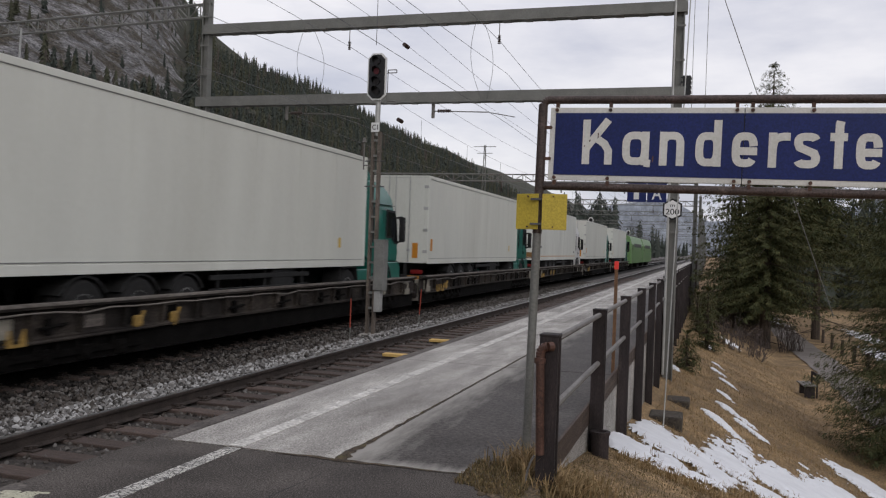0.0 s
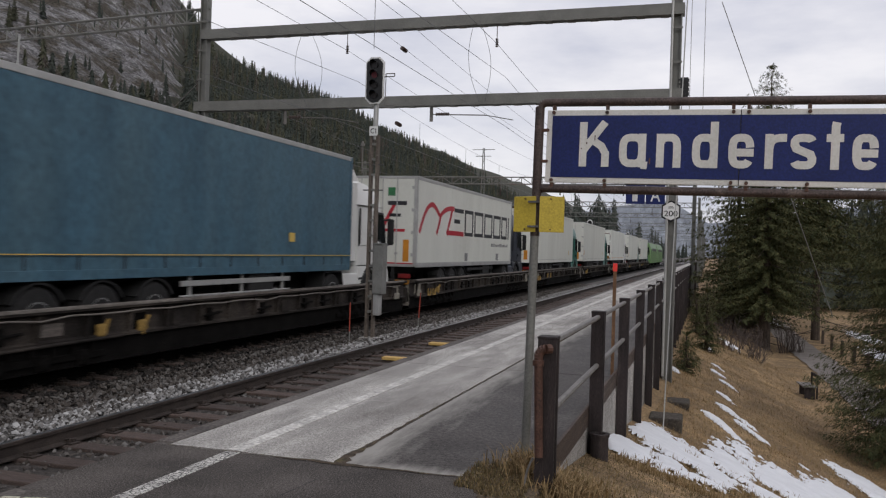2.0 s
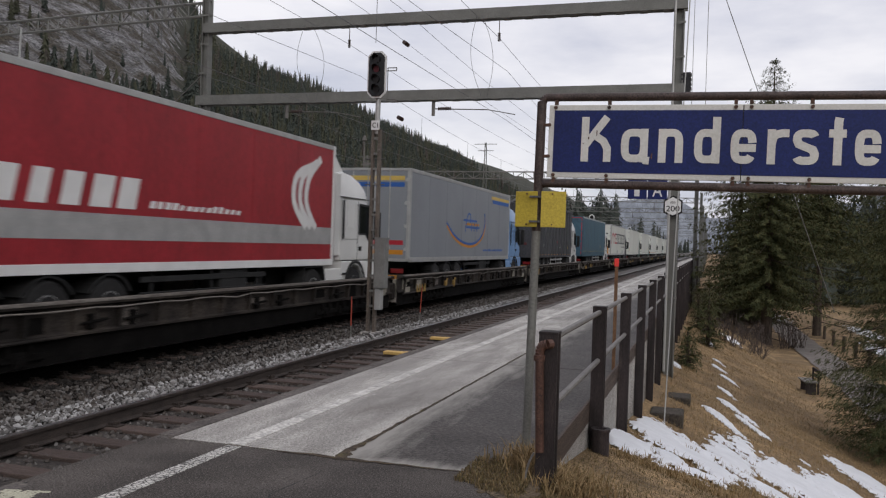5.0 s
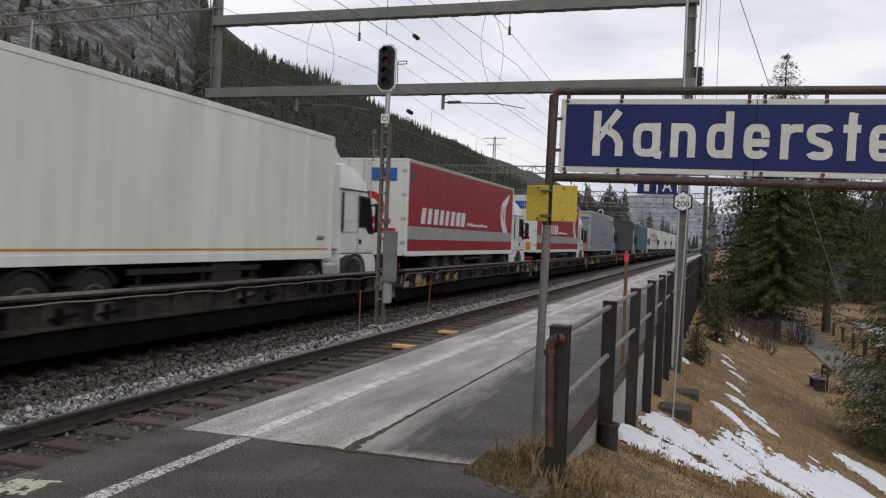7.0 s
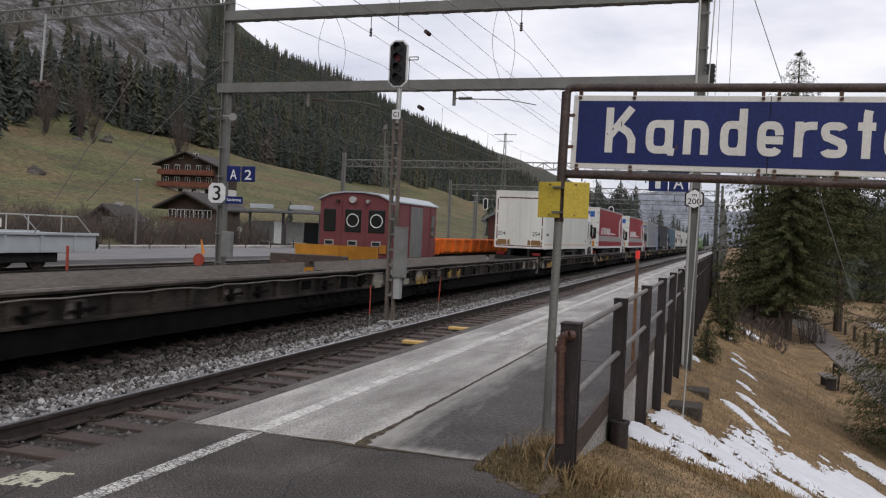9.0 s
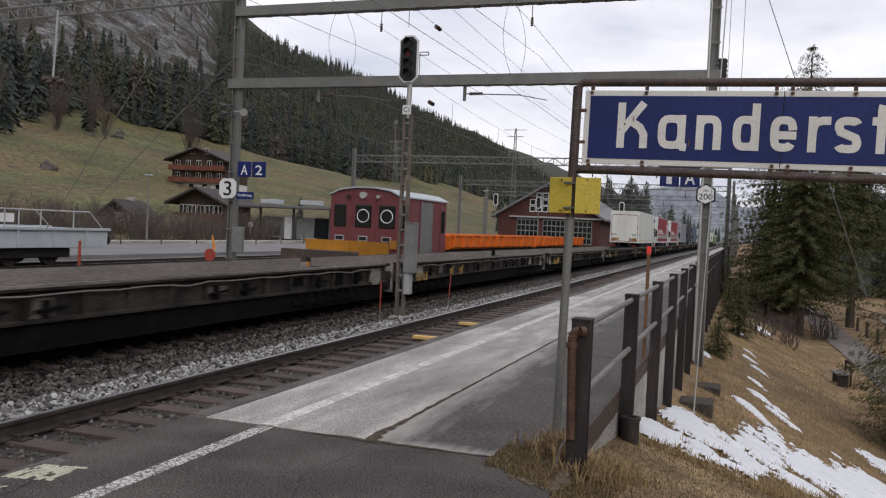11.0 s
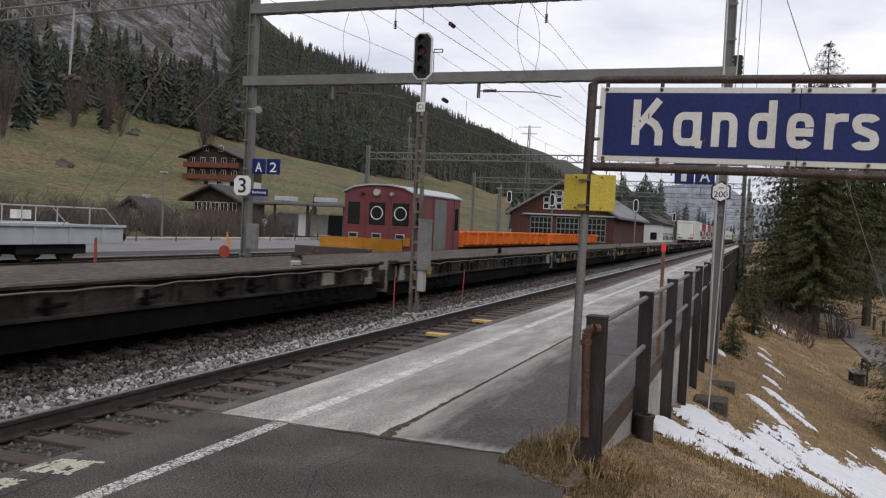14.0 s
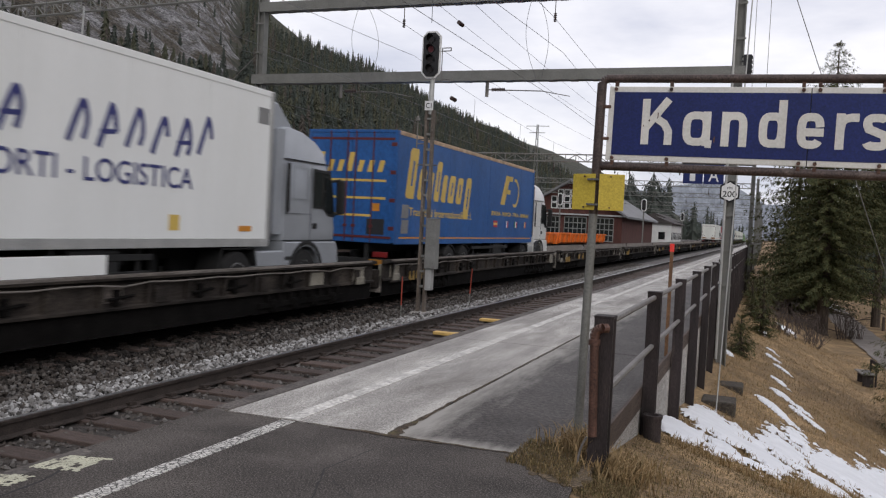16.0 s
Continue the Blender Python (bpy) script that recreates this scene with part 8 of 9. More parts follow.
# ------------------------------------------------------------ path, bench, posts and snow on the embankment side
def strip(name, rows_, half, lift, material, label, category):
    bm = B()
    prev = None
    for x, y in rows_:
        cur = [bm.verts.new((x + s * (half + 0.16 * noise.noise((y * 0.9, s * 5, 3))), y, max(land(x + q, y) for q in (-half, 0, half)) + lift)) for s in (-1, 1)]
        if prev:
            bm.faces.new((prev[0], prev[1], cur[1], cur[0]))
        prev = cur
    return setting(name, bm, material, label, category)


PATH_ROWS = [(5.75 + (42 - y) * 0.022, y) for y in [18 + 0.7 * k for k in range(160)]]
strip("footpath", PATH_ROWS, 0.85, 0.03, mat("path_gravel", (0.175, 0.155, 0.14), 0.9, var=0.15, scale=1.2, fine=30, bump=0.3), "grey gravel footpath at the foot of the embankment", "path")


def build_bench():
    t = thing("park_bench", "weathered grey wooden park bench beside the footpath", "bench", (3.75, 34.6, land(3.75, 34.6)), turn=-84)
    for k in range(3):
        bm = B()
        box(bm, -0.62, 0.62, -0.24 + 0.17 * k, -0.1 + 0.17 * k, 0.43, 0.48, 0.008)
        part("seat_slat", bm, "galvanised", t, "weathered pale slat")
    for k in range(2):
        bm = B()
        box(bm, -0.62, 0.62, 0.28 + 0.03 * k, 0.32 + 0.03 * k, 0.56 + 0.18 * k, 0.7 + 0.18 * k, 0.008)
        part("back_slat", bm, "post_wood", t, "dark back slat")
    for x in (-0.45, 0.45):
        bm = B()
        box(bm, x - 0.04, x + 0.04, -0.16, 0.2, -0.05, 0.43, 0.015)
        box(bm, x - 0.04, x + 0.05, 0.24, 0.3, 0.0, 0.9, 0.01)
        part("leg", bm, "post_wood", t)


build_bench()


def build_path_post(x, y):
    t = thing("path_post", "short weathered wooden post beside the footpath", "post", (x, y, land(x, y) - 0.1), "path posts")
    bm = B()
    rod(bm, (0, 0, 0), (0, 0, 0.95), 0.09, 0.08, n=8)
    part("post", bm, "plank", t)


for y in (44, 47.5, 51, 54.5, 58, 61.5):
    build_path_post(7.4 - 0.02 * (y - 44), y)


DRIFTS = [
    [(-0.85, 10.6, 0.24, 1.3), (-0.66, 13.2, 0.34, 2.5), (-0.3, 12.6, 0.42, 2.4), (0.1, 12.2, 0.4, 2.3), (0.45, 14.2, 0.42, 2.6), (0.85, 12.2, 0.35, 1.0), (0.7, 16.6, 0.5, 1.4), (1.25, 15.6, 0.5, 1.7), (1.75, 15.8, 0.6, 1.8), (2.2, 16.4, 0.6, 1.7), (2.5, 17.4, 0.8, 1.5), (3.6, 20.4, 0.8, 1.6)],
    [(0.48, 19.4, 0.55, 0.65)], [(0.76, 22.3, 0.5, 0.6)], [(1.15, 20.6, 0.42, 0.5)], [(0.5, 29.9, 0.42, 0.4)], [(0.78, 28.0, 0.42, 0.4)], [(0.62, 25.2, 0.32, 0.4)], [(-0.84, 8.6, 0.17, 0.3)], [(0.5, 31.9, 0.32, 0.35)], [(-0.78, 26.0, 0.15, 0.5)],
]
FAR_DRIFTS = [[(9.5, 52, 0.9, 7)], [(10.5, 64, 1.0, 6)], [(5.2, 74, 1.2, 7)], [(0.1, 37.5, 0.3, 1.2)], [(1.2, 44, 0.5, 2.0)]]


def snow_depth(x, y, ovals):
    """Above zero where snow lies: ovals with fingers that run down the slope and melted holes."""
    skew = 0.7 if len(ovals) > 1 else 2.0
    d = min(((x - cx) / rx) ** 2 + ((y - cy + skew * (x - cx)) / ry) ** 2 for cx, cy, rx, ry in ovals)
    if d > 2.2:
        return -1.0
    small = 1.0 if len(ovals) > 1 else 0.75
    rate = 1.0 if len(ovals) > 1 else 2.0
    finger = noise.noise((x * 0.8 * rate, (y + 0.8 * x) * 0.95 * rate, 2)) * 0.95 + noise.noise((x * 2.0, (y + 0.8 * x) * 2.6, 5)) * 0.75
    crumb = noise.noise((x * 7, y * 5, 7)) * 0.34 + noise.noise((x * 16, y * 11, 9)) * 0.2
    return (0.68 if len(ovals) > 1 else 0.44) - 0.8 * d + (finger * 0.85 + crumb) * small


def build_snow():
    """Thin drifts with ragged rims lying down the slope."""
    for ovals in DRIFTS + FAR_DRIFTS:
        far = ovals[0][1] > 40
        sx, sy = (0.12, 0.4) if far else (0.03, 0.085)
        x0, x1 = min(o[0] - 1.4 * o[2] for o in ovals), max(o[0] + 1.4 * o[2] for o in ovals)
        y0, y1 = min(o[1] - 1.4 * o[3] - 1.8 * o[2] for o in ovals), max(o[1] + 1.4 * o[3] + 1.8 * o[2] for o in ovals)
        nx, ny = int((x1 - x0) / sx), int((y1 - y0) / sy)
        index, verts, faces = {}, [], []
        for i in range(nx):
            for j in range(ny):
                x, y = x0 + i * sx, y0 + j * sy
                if x < -1.08 or snow_depth(x + sx / 2, y + sy / 2, ovals) < 0:
                    continue
                quad = []
                for p, q in ((i, j), (i + 1, j), (i + 1, j + 1), (i, j + 1)):
                    if (p, q) not in index:
                        vx, vy = x0 + p * sx, y0 + q * sy
                        h = min(0.05, max(-0.006, snow_depth(vx, vy, ovals) * 0.14))
                        vx += 0.45 * sx * noise.noise((vx * 40, vy * 40, 1))
                        vy += 0.45 * sy * noise.noise((vx * 40, vy * 40, 2))
                        index[p, q] = len(verts)
                        verts.append((vx, vy, land(vx, vy) + 0.014 + h))
                    quad.append(index[p, q])
                faces.append(quad)
        if len(faces) < 4:
            continue
        me = bpy.data.meshes.new("snow_patch")
        me.from_pydata(verts, [], faces)
        me.materials.append(M["snow"])
        for p in me.polygons:
            p.use_smooth = True
        tagged(new("snow_patch", me), "thin melting snow patch on the straw slope", "snow", "snow patches")


build_snow()


# ------------------------------------------------------------ trees and plants
def spruce_crown(h, r, seed, whorls, low=0.08, per=11, grain=1.0):
    """Drooping branches built of many small needle sprays; returns vertices and faces."""
    rg = random.Random(seed)
    V, F = [], []
    fine = min(1.0, 0.35 + h / 14) * grain

    def leaf(p, d, up, ln, wd):
        side = d.cross(up)
        if side.length < 1e-4:
            return
        side.normalize()
        i = len(V)
        V.extend([p, p + d * ln * 0.55 + side * wd * 0.5 - up * ln * 0.08, p + d * ln - up * ln * 0.22, p + d * ln * 0.55 - side * wd * 0.5 - up * ln * 0.08])
        F.append((i, i + 1, i + 2, i + 3))
    up = Vector((0, 0, 1))
    for k in range(whorls):
        u = (k + rg.uniform(0, 0.8)) / whorls
        z = h * (low + (1 - low) * u)
        reach = r * (1 - u) ** 0.75 * (0.75 + 0.25 * min(1, u * 6)) * rg.uniform(0.85, 1.12)
        n = max(5, int(per * (1 - 0.55 * u)))
        a0 = rg.uniform(0, 6.3)
        for b in range(n):
            a = a0 + b * 6.283 / n + rg.uniform(-0.25, 0.25)
            ln = reach * rg.uniform(0.6, 1.18) + 0.15
            out = Vector((math.cos(a), math.sin(a), 0))
            steps = max(3, int(ln / (0.34 * fine)))
            p0 = Vector((0, 0, z))
            for s in range(1, steps + 1):
                v = s / steps
                p = p0 + out * ln * v + up * (-0.30 * ln * v * v + 0.14 * ln * v ** 4 * (1 if u < 0.7 else -2) + (0.5 * ln * v if u > 0.75 else 0.05 * ln * v))
                size = fine * rg.uniform(0.2, 0.4) * (0.7 + 0.3 * (1 - v)) * (0.65 if u > 0.85 else 1)
                for q in range(11 if grain > 0.7 else 15):
                    d = (out * rg.uniform(0.2, 1.0) + Vector((-out.y, out.x, 0)) * rg.uniform(-1.1, 1.1) + up * rg.uniform(-0.7, 0.18)).normalized()
                    tilt = (up + Vector((rg.uniform(-0.6, 0.6), rg.uniform(-0.6, 0.6), 0))).normalized()
                    leaf(p + Vector((rg.uniform(-0.08, 0.08), rg.uniform(-0.08, 0.08), rg.uniform(-0.1, 0.06))), d, tilt, size, size * (0.26 if grain > 0.7 else 0.15))
    for q in range(14):
        a = rg.uniform(0, 6.28)
        leaf(Vector((0, 0, h * (0.97 + 0.03 * q / 14))), Vector((math.cos(a) * 0.6, math.sin(a) * 0.6, 0.7)).normalized(), up, 0.3, 0.1)
    return V, F


def build_spruce(x, y, h, r, seed, whorls, label, low=0.08, per=11, grain=1.0):
    z = land(x, y)
    t = thing("spruce", label, "tree", (x, y, z - 0.1), "spruces by the path")
    bm = B()
    rod(bm, (0, 0, 0), (0, 0, h * 0.98), 0.018 * h + 0.05, 0.02, n=10)
    tr = part("trunk", bm, "bark", t, "dark bark trunk")
    rg = random.Random(seed)
    bm = B()
    for k in range(26):
        zz = h * (0.03 + 0.4 * k / 26)
        a = rg.uniform(0, 6.28)
        ln = r * rg.uniform(0.5, 0.85)
        rod(bm, (0, 0, zz), (math.cos(a) * ln, math.sin(a) * ln, zz - 0.2 * ln), 0.035, 0.008, n=5, caps=False)
    part("limb", bm, "bark", tr)
    V, F = spruce_crown(h, r, seed, whorls, low, per, grain)
    c = raw("crown", V, F, "needles")
    c.parent = t
    tagged(c, "dark green drooping needle crown")


build_spruce(3.3, 52, 16.4, 5.1, 1, 54, "tall dense dark green spruce beside the footpath", 0.15, 14, 0.85)
build_spruce(1.9, 57, 12.0, 3.6, 2, 38, "tall dense dark green spruce beside the footpath", 0.05)
build_spruce(6.9, 60, 13.5, 4.4, 3, 42, "tall dense dark green spruce beside the footpath", 0.4, 12)
build_spruce(5.3, 25, 10.8, 2.6, 4, 66, "dark green spruce with low sweeping branches beside the footpath", 0.02, 18, 0.62)
build_spruce(3.6, 68, 13.0, 4.4, 10, 38, "tall dense dark green spruce beside the footpath", 0.02, 12)
build_spruce(4.6, 79, 15.0, 4.6, 11, 38, "tall dark green spruce beyond the footpath", 0.02, 12)
build_spruce(12.6, 66, 14, 3.6, 5, 36, "tall dark green spruce beyond the footpath", 0.3)
build_spruce(0.1, 36, 2.5, 0.62, 6, 14, "young green spruce on the embankment", 0.04, 9)
build_spruce(-0.35, 42, 1.9, 0.6, 7, 11, "young green spruce on the embankment", 0.04, 9)
build_spruce(-0.5, 27, 1.2, 0.4, 8, 9, "small young spruce beside the fence", 0.04, 8)


def forest(name, spots, label, seed, detail=(9, 5), material="far_needles"):
    """Many conifers as one mesh: whorls of drooping boughs round a slim core, each tree shaped by chance."""
    rg = np.random.default_rng(seed)
    whorls, boughs = detail
    T = np.array(spots)
    n = len(T)
    x, y, z, h, r = (T[:, k][:, None, None] for k in range(5))
    u = (np.arange(whorls)[None, :, None] + rg.uniform(-0.4, 0.4, (n, whorls, boughs))) / whorls
    u = np.clip(u, 0.0, 0.99)
    skew = rg.uniform(0.55, 1.05, (n, 1, 1))
    reach = r * ((1 - u) ** skew) * np.minimum(1, 0.5 + 3.5 * u) * rg.uniform(0.55, 1.3, u.shape) * rg.uniform(0.8, 1.15, (n, whorls, 1)) + 0.02 * h
    a = rg.uniform(0, 6.28, (n, whorls, 1)) + np.arange(boughs)[None, None] * 2 * np.pi / boughs + rg.uniform(-0.4, 0.4, u.shape)
    ca, sa = np.cos(a), np.sin(a)
    top = z + h * (0.10 + 0.90 * u)
    wide = reach * rg.uniform(0.09, 0.18, u.shape) + 0.008 * h
    roll = rg.uniform(-1.45, 1.45, u.shape)
    drop = reach * rg.uniform(0.1, 0.8, u.shape)

    def at(out, side, dz):
        return np.stack([x + ca * out - sa * side, y + sa * out + ca * side, top + dz], -1)
    root = at(0 * reach, 0 * reach, 0.05 * h + 0 * reach)
    left = at(reach * 0.55, wide * np.cos(roll), -drop * 0.5 + wide * np.sin(roll))
    tip = at(reach, 0 * reach, -drop)
    right = at(reach * 0.55, -wide * np.cos(roll), -drop * 0.5 - wide * np.sin(roll))
    quads = np.stack([root, left, tip, right], -2).reshape(-1, 3)
    # core of each tree, four upright faces drawn together at the top
    k = np.arange(4)
    c0, s0 = np.cos(k * np.pi / 2), np.sin(k * np.pi / 2)
    c1, s1 = np.cos((k + 1) * np.pi / 2), np.sin((k + 1) * np.pi / 2)
    x, y, z, h, r = (T[:, q][:, None] for q in range(5))
    cr, up = r * 0.5, 0 * c0[None]
    core = np.stack([np.stack([x + cr * c0, y + cr * s0, z + h * 0.06 + up], -1), np.stack([x + cr * c1, y + cr * s1, z + h * 0.06 + up], -1),
                     np.stack([x + 0.02 * cr * c1, y + 0.02 * cr * s1, z + h * 0.94 + up], -1), np.stack([x + 0.02 * cr * c0, y + 0.02 * cr * s0, z + h * 0.94 + up], -1)], -2).reshape(-1, 3)
    return tagged(raw_quads(name, np.concatenate([quads, core]), material), label, "forest", kind="stuff")


def mixed_forest(name, spots, label, seed, detail):
    """Three tones of trees, mixed by chance."""
    rg = random.Random(seed)
    groups = {"far_needles": [], "olive_needles": [], "larch_twigs": []}
    for q in spots:
        v = rg.random() + 0.35 * noise.noise((q[0] * 0.02, q[1] * 0.02, 3))
        groups["far_needles" if v < 0.56 else "olive_needles" if v < 0.93 else "larch_twigs"].append(q)
    for k, (m, some) in enumerate(groups.items()):
        if some:
            forest(name, some, label + (", bare brown larches" if m == "larch_twigs" else ""), seed + k, detail, m)


def scatter_forest():
    rnd = random.Random(11)
    spots = []
    tries = 0
    while len(spots) < 7900 and tries < 90000:
        tries += 1
        y = 40 + 1350 * rnd.random() ** 1.3
        x = -rnd.uniform(150, 620)
        edge = -205 + 22 * noise.noise((0, y * 0.02, 5)) + (0.05 * min(y, 900))
        if x > edge:
            continue
        if y / -x < 0.55:
            continue
        d = -46 - x
        rocky = x < -228 + 25 * noise.noise((x * 0.03, y * 0.03, 6)) and y < -1.45 * x
        if rocky and rnd.random() < 0.84 - 0.4 * (noise.noise((x * 0.02, y * 0.02, 3)) > 0.2):
            continue
        h = rnd.uniform(10, 25) * (0.8 if d > 380 else 1) * (rnd.uniform(0.3, 0.6) if rocky else 1)
        spots.append((x, y, land(x, y) - 0.5, h, h * rnd.uniform(0.12, 0.2)))
    for k in range(1300):
        y, x = rnd.uniform(90, 430), -rnd.uniform(176, 300)
        if x > -205 + 22 * noise.noise((0, y * 0.02, 5)) + 0.05 * y or (x < -228 and y < -1.45 * x):
            continue
        h = rnd.uniform(9, 20)
        spots.append((x, y, land(x, y) - 0.5, h, h * rnd.uniform(0.12, 0.2)))
    near = [s for s in spots if s[0] > -300 and s[1] < 420]
    mixed_forest("forest_edge", near, "dark conifers at the forest's lower edge", 6, (21, 10))
    edge = set(near)
    mixed_forest("hillside_forest", [q for q in spots if q not in edge], "dense dark conifer forest covering the mountainside", 3, (8, 5))
    spots = []
    for k in range(150):
        y = rnd.uniform(230, 900)
        x = -rnd.uniform(20, 70)
        h = rnd.uniform(8, 17)
        if x > -38 and y < 320:
            continue
        spots.append((x, y, land(x, y) - 0.3, h, h * 0.2))
    for k in range(90):
        y = rnd.uniform(285, 430)
        x = -y * rnd.uniform(0.1, 0.172)
        h = rnd.uniform(13, 26)
        spots.append((x, y, land(x, y) - 0.3, h, h * 0.2))
    for k in range(130):
        y = rnd.uniform(95, 190)
        x = rnd.uniform(0.02, 0.21) * y + 1.5
        h = rnd.uniform(9, 16)
        spots.append((x, y, land(x, y) - 0.4, h, h * 0.2))
    for k in range(700):
        y = rnd.uniform(60, 900)
        x = rnd.uniform(30, 320)
        h = rnd.uniform(10, 20)
        spots.append((x, y, land(x, y) - 0.4, h, h * 0.19))
    forest("valley_conifers", spots, "scattered dark conifers along the valley", 4, (9, 5))
    spots = []
    for x, y, h in ((-180, 177, 20), (-150, 140, 15), (-168, 144, 20), (-186, 162, 24), (-51, 92, 5.0), (-177, 195, 17), (-192, 189, 20), (-192, 178, 22), (-170, 160, 18), (-196, 205, 22)):
        spots.append((x, y, land(x, y) - 0.3, h, h * 0.19))
    forest("meadow_conifers", spots, "single dark spruces at the edge of the meadow", 5, (24, 9))


scatter_forest()


def twigs(name, spots, label, seed, per=26):
    """Bare shrubs and leafless trees: bundles of thin forking shoots."""
    rg = random.Random(seed)
    V, F = [], []

    def shoot(p, q, w):
        d = (q - p).normalized()
        s = d.cross(Vector((0.3, 0.9, 0.1))).normalized() * w
        s2 = d.cross(s).normalized() * w
        i = len(V)
        V.extend([p + s, p - s * 0.5 + s2, p - s * 0.5 - s2, q])
        F.extend([(i, i + 1, i + 3), (i + 1, i + 2, i + 3), (i + 2, i, i + 3)])
    for x, y, z, h, r in spots:
        for k in range(per):
            a = rg.uniform(0, 6.28)
            low = rg.uniform(0, 0.45) * h if h > 6 else 0
            k4 = 0.06 if h > 6 else 0.4
            p = Vector((x + rg.uniform(-r, r) * k4, y + rg.uniform(-r, r) * k4, z + low))
            q = p + Vector((math.cos(a) * r * rg.uniform(0.2, 1), math.sin(a) * r * rg.uniform(0.2, 1), h * rg.uniform(0.5, 1)))
            if h > 6:
                q.z = max(q.z, p.z + 0.25 * h)
            w = 0.012 + 0.004 * h
            shoot(p, q, w)
            for j in range(4):
                u = rg.uniform(0.35, 0.9)
                s = p.lerp(q, u)
                e = s + Vector((rg.uniform(-1, 1) * r * 0.5, rg.uniform(-1, 1) * r * 0.5, h * rg.uniform(0.1, 0.35)))
                shoot(s, e, w * 0.6)
    return tagged(raw(name, V, F, "twigs"), label, "shrubs", kind="stuff")


def scatter_shrubs():
    rnd = random.Random(17)
    spots = []
    for k in range(420):
        y = rnd.uniform(28, 112)
        x = -rnd.uniform(43, 54)
        h = rnd.uniform(1.6, 3.4)
        spots.append((x, y, land(x, y) - 0.1, h, h * 0.55))
    twigs("roadside_shrubs", spots, "leafless brown shrubs along the road", 18, 16)
    spots = []
    for x, y in ((-165, 170), (-170, 176), (-160, 182), (-146, 123), (-150, 120), (-148, 134), (-126, 172), (-138, 108), (-142, 112), (-135, 122), (-168, 186)):
        spots.append((x, y, land(x, y) - 0.2, rnd.uniform(9, 15), 5.0))
    twigs("bare_trees", spots, "leafless grey trees at the meadow's edge", 19, 60)
    spots = []
    for k in range(40):
        x, y = rnd.uniform(-0.5, 3.2), rnd.uniform(40, 70)
        spots.append((x, y, land(x, y) - 0.1, rnd.uniform(0.8, 2.2), 0.8))
    for k in range(4):
        spots.append((4.6 + rnd.uniform(-0.5, 0.5), 50.5 + rnd.uniform(-1, 1), land(4.6, 50.5), rnd.uniform(1, 2.4), 0.7))
    twigs("embankment_shrubs", spots, "thin bare shoots among the spruces", 20, 14)


scatter_shrubs()


def build_boulder(x, y, r, h, seed):
    t = thing("boulder", "dark weathered boulder lying in the meadow", "rock", (x, y, land(x, y) - 0.25 * h), "meadow boulders")
    bm = B()
    bmesh.ops.create_icosphere(bm, subdivisions=3, radius=1.0)
    for v in bm.verts:
        k = 1 + 0.35 * noise.noise(v.co * 1.3 + Vector((seed, 0, 0))) + 0.15 * noise.noise(v.co * 3.1 + Vector((0, seed, 0)))
        v.co = Vector((v.co.x * r * k, v.co.y * r * k, max(-0.2, v.co.z) * h * k))
    part("rock", bm, mat("boulder_rock", (0.075, 0.066, 0.058), 0.9, var=0.4, scale=1.2, fine=9, bump=0.8), t)


for q in ((-114.5, 116.2, 1.6, 1.5, 1), (-113.7, 107.7, 0.7, 0.5, 2), (-163.8, 180.4, 1.5, 0.9, 3), (-172.0, 200.0, 1.9, 1.2, 4), (-174.9, 205.1, 1.3, 1.0, 5)):
    build_boulder(*q)


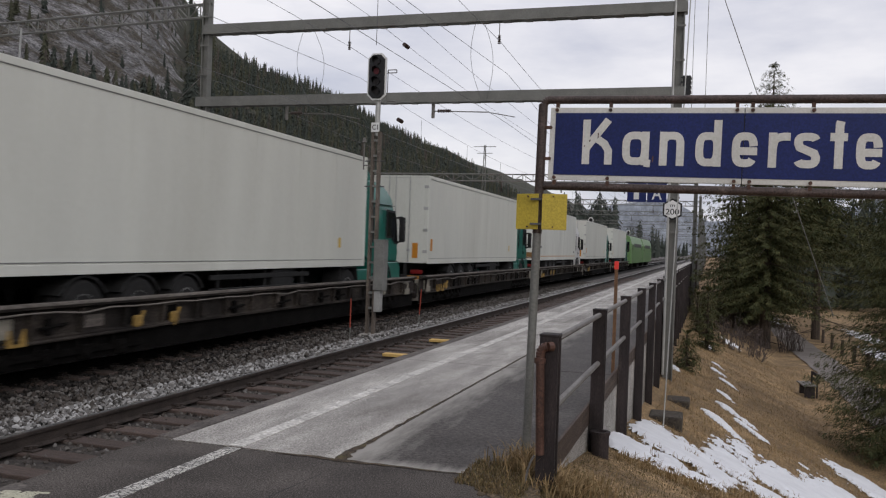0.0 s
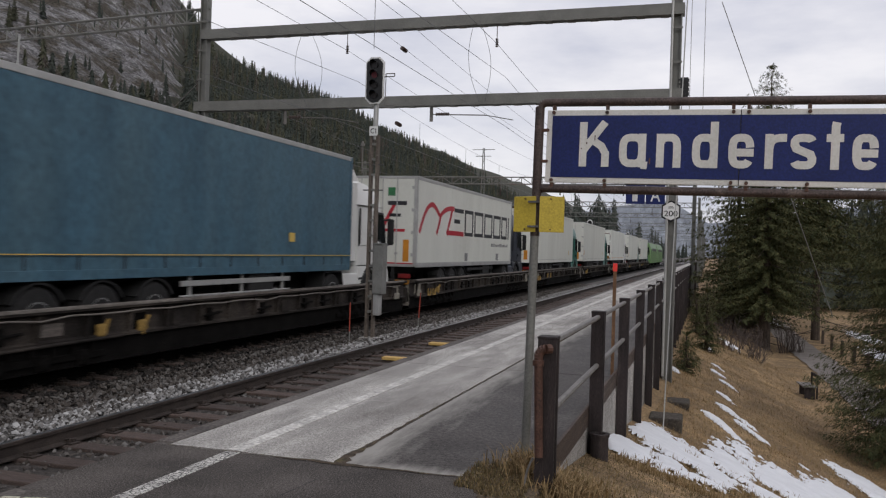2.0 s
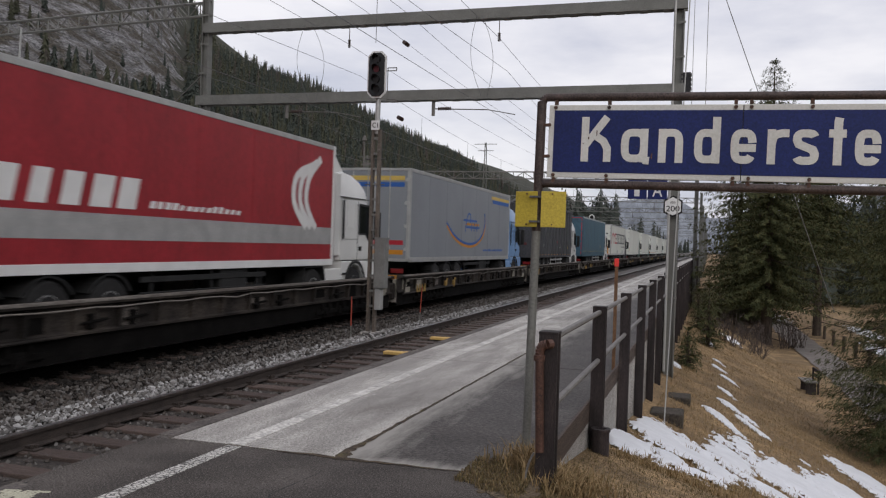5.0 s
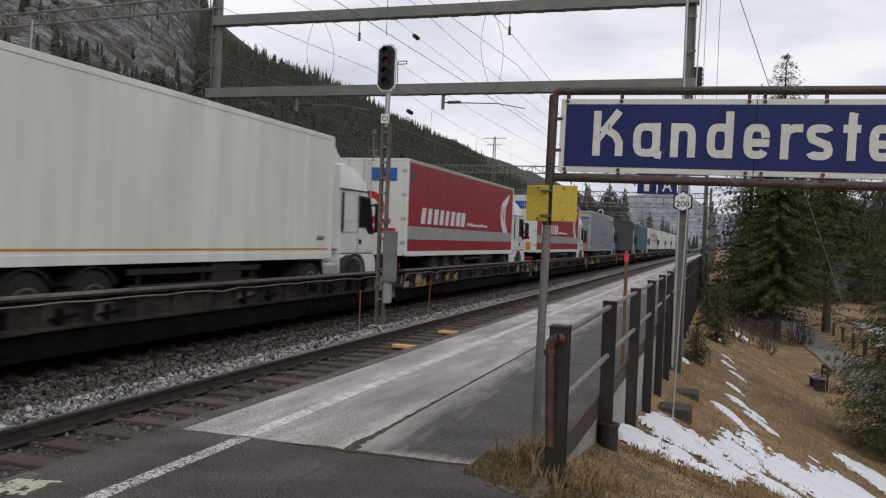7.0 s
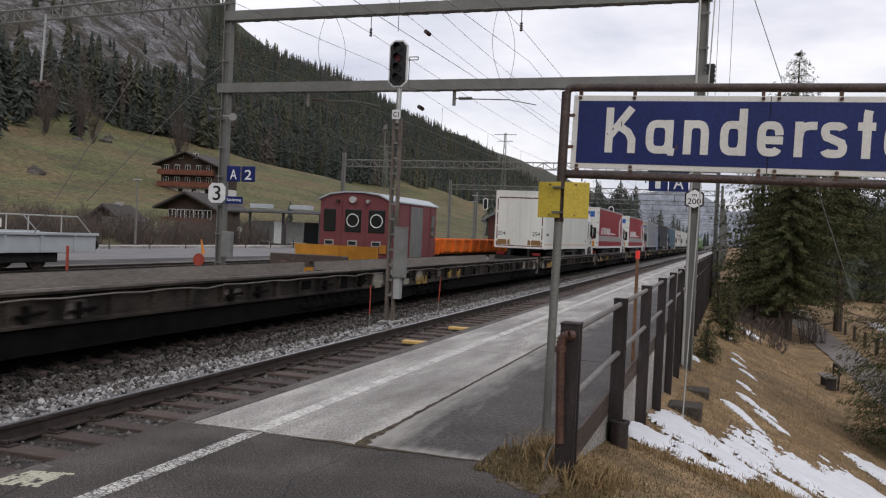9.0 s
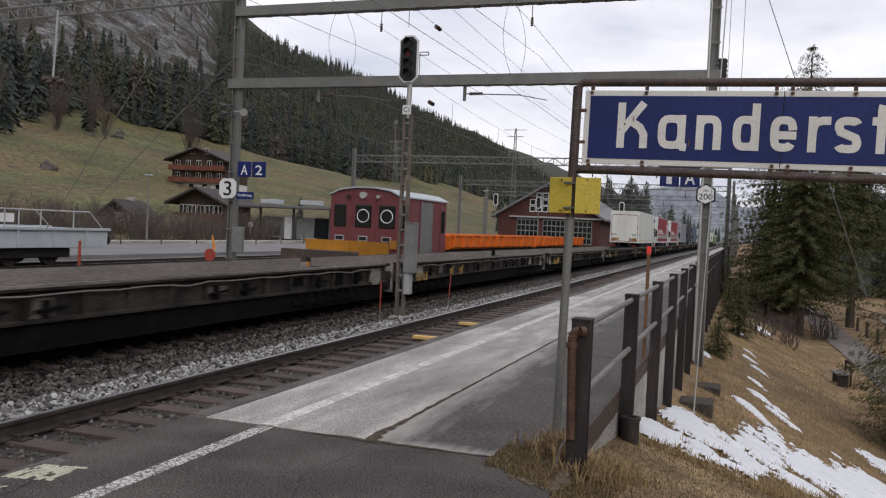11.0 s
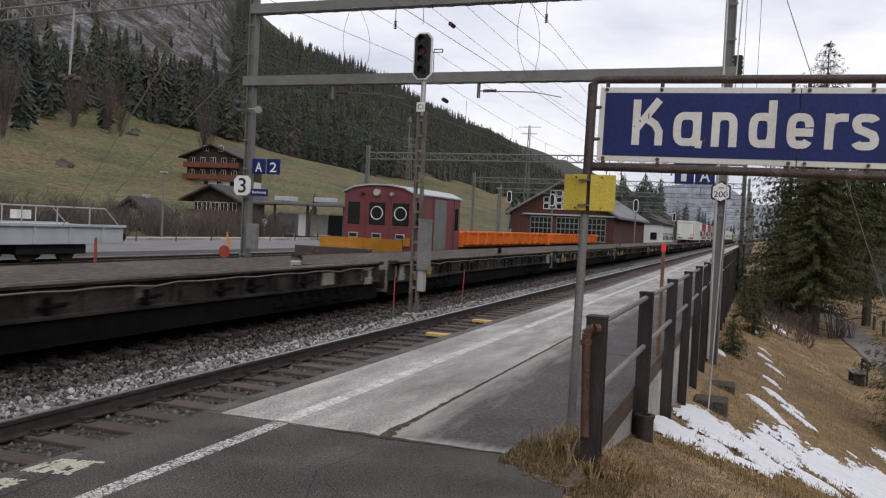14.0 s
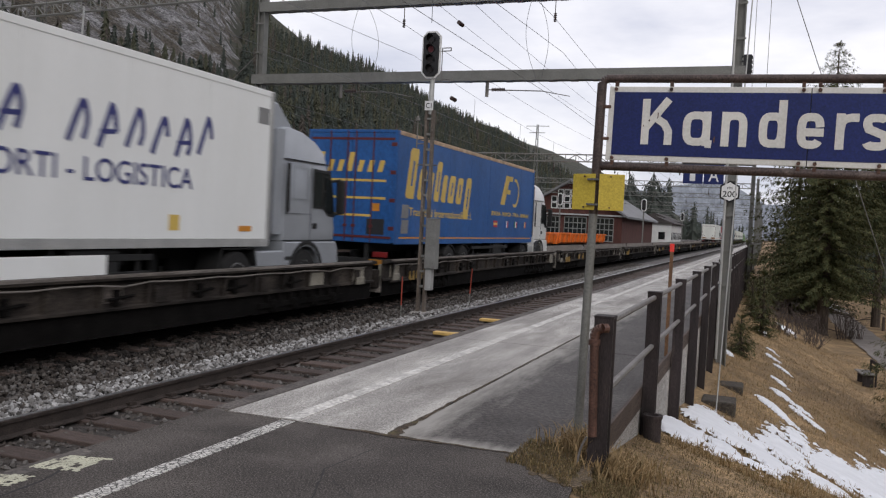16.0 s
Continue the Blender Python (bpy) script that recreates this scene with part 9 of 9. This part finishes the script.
def grass_blades(name, count, where, length, seed, label, material="dry_grass"):
    rg = random.Random(seed)
    V, F = [], []
    for k in range(count):
        x, y = where(rg)
        if any(snow_depth(x, y, ovals) > 0.04 for ovals in DRIFTS):
            continue
        z = land(x, y) if x > -1.1 else 0.01
        a = rg.uniform(0, 6.28)
        ln = length * rg.uniform(0.5, 1.3)
        flat = rg.uniform(0.5, 1.6)
        tip = Vector((x + math.cos(a) * ln * flat * 0.6, y + math.sin(a) * ln * flat * 0.6, z + ln * rg.uniform(0.3, 0.95)))
        mid = Vector((x, y, z)).lerp(tip, 0.55) + Vector((0, 0, ln * 0.16))
        w = 0.0025 + 0.009 * ln
        s = Vector((-math.sin(a), math.cos(a), 0)) * w
        i = len(V)
        V.extend([Vector((x, y, z - 0.02)) - s, Vector((x, y, z - 0.02)) + s, mid + s * 0.8, mid - s * 0.8, tip])
        F.extend([(i, i + 1, i + 2, i + 3), (i + 3, i + 2, i + 4)])
    return tagged(raw(name, V, F, material), label, "grass", kind="stuff")


def near_spot(rg):
    while True:
        x, y = rg.uniform(-1.7, 2.2), 4.4 + 9 * rg.random() ** 1.6
        if y > 5.2 - 0.5 * (x + 0.94) and x > -1.08 or (x > -1.55 - 0.15 * noise.noise((x * 3, y * 3, 2)) + max(0, 5.8 - y) * 1.0 and y < 6.5 + 0.15 * noise.noise((x * 4, y * 4, 3))):
            return x, y


def slope_spot(rg):
    return rg.uniform(-0.85, 4.5), 9 + 34 * rg.random() ** 1.5


def tuft_spot(rg):
    c = rg.choice(((-1.12, 6.25), (-0.98, 6.1), (-1.2, 6.4), (-0.8, 6.45), (-0.9, 5.95), (-1.05, 6.2)))
    return c[0] + rg.gauss(0, 0.11), c[1] + rg.gauss(0, 0.12)


grass_blades("near_grass", 36000, near_spot, 0.03, 31, "short dry brown grass beside the platform end", "near_grass")
def litter_spot(rg):
    while True:
        x, y = rg.uniform(-1.62, -0.7), rg.uniform(5.0, 6.35)
        if y > 5.2 - 0.75 * (x + 0.9) + 0.12 * noise.noise((x * 6, y * 6, 1)):
            return x, y


grass_blades("earth_litter", 7500, litter_spot, 0.03, 34, "dry stalks and crumbs strewn over the trodden earth", "near_grass")
grass_blades("slope_grass", 52000, slope_spot, 0.10, 32, "straw-coloured matted grass on the embankment")
grass_blades("grass_tuft", 2600, tuft_spot, 0.17, 33, "tall dry grass tuft at the foot of the sign pole")


# ------------------------------------------------------------ what moves
def motions():
    for ob, x, y, z in MOVING:
        walk(ob, [(t, pose(x, y + SPEED * t, z)) for t in (0.0, 4.0, 8.0, 12.0, 16.0)])


motions()
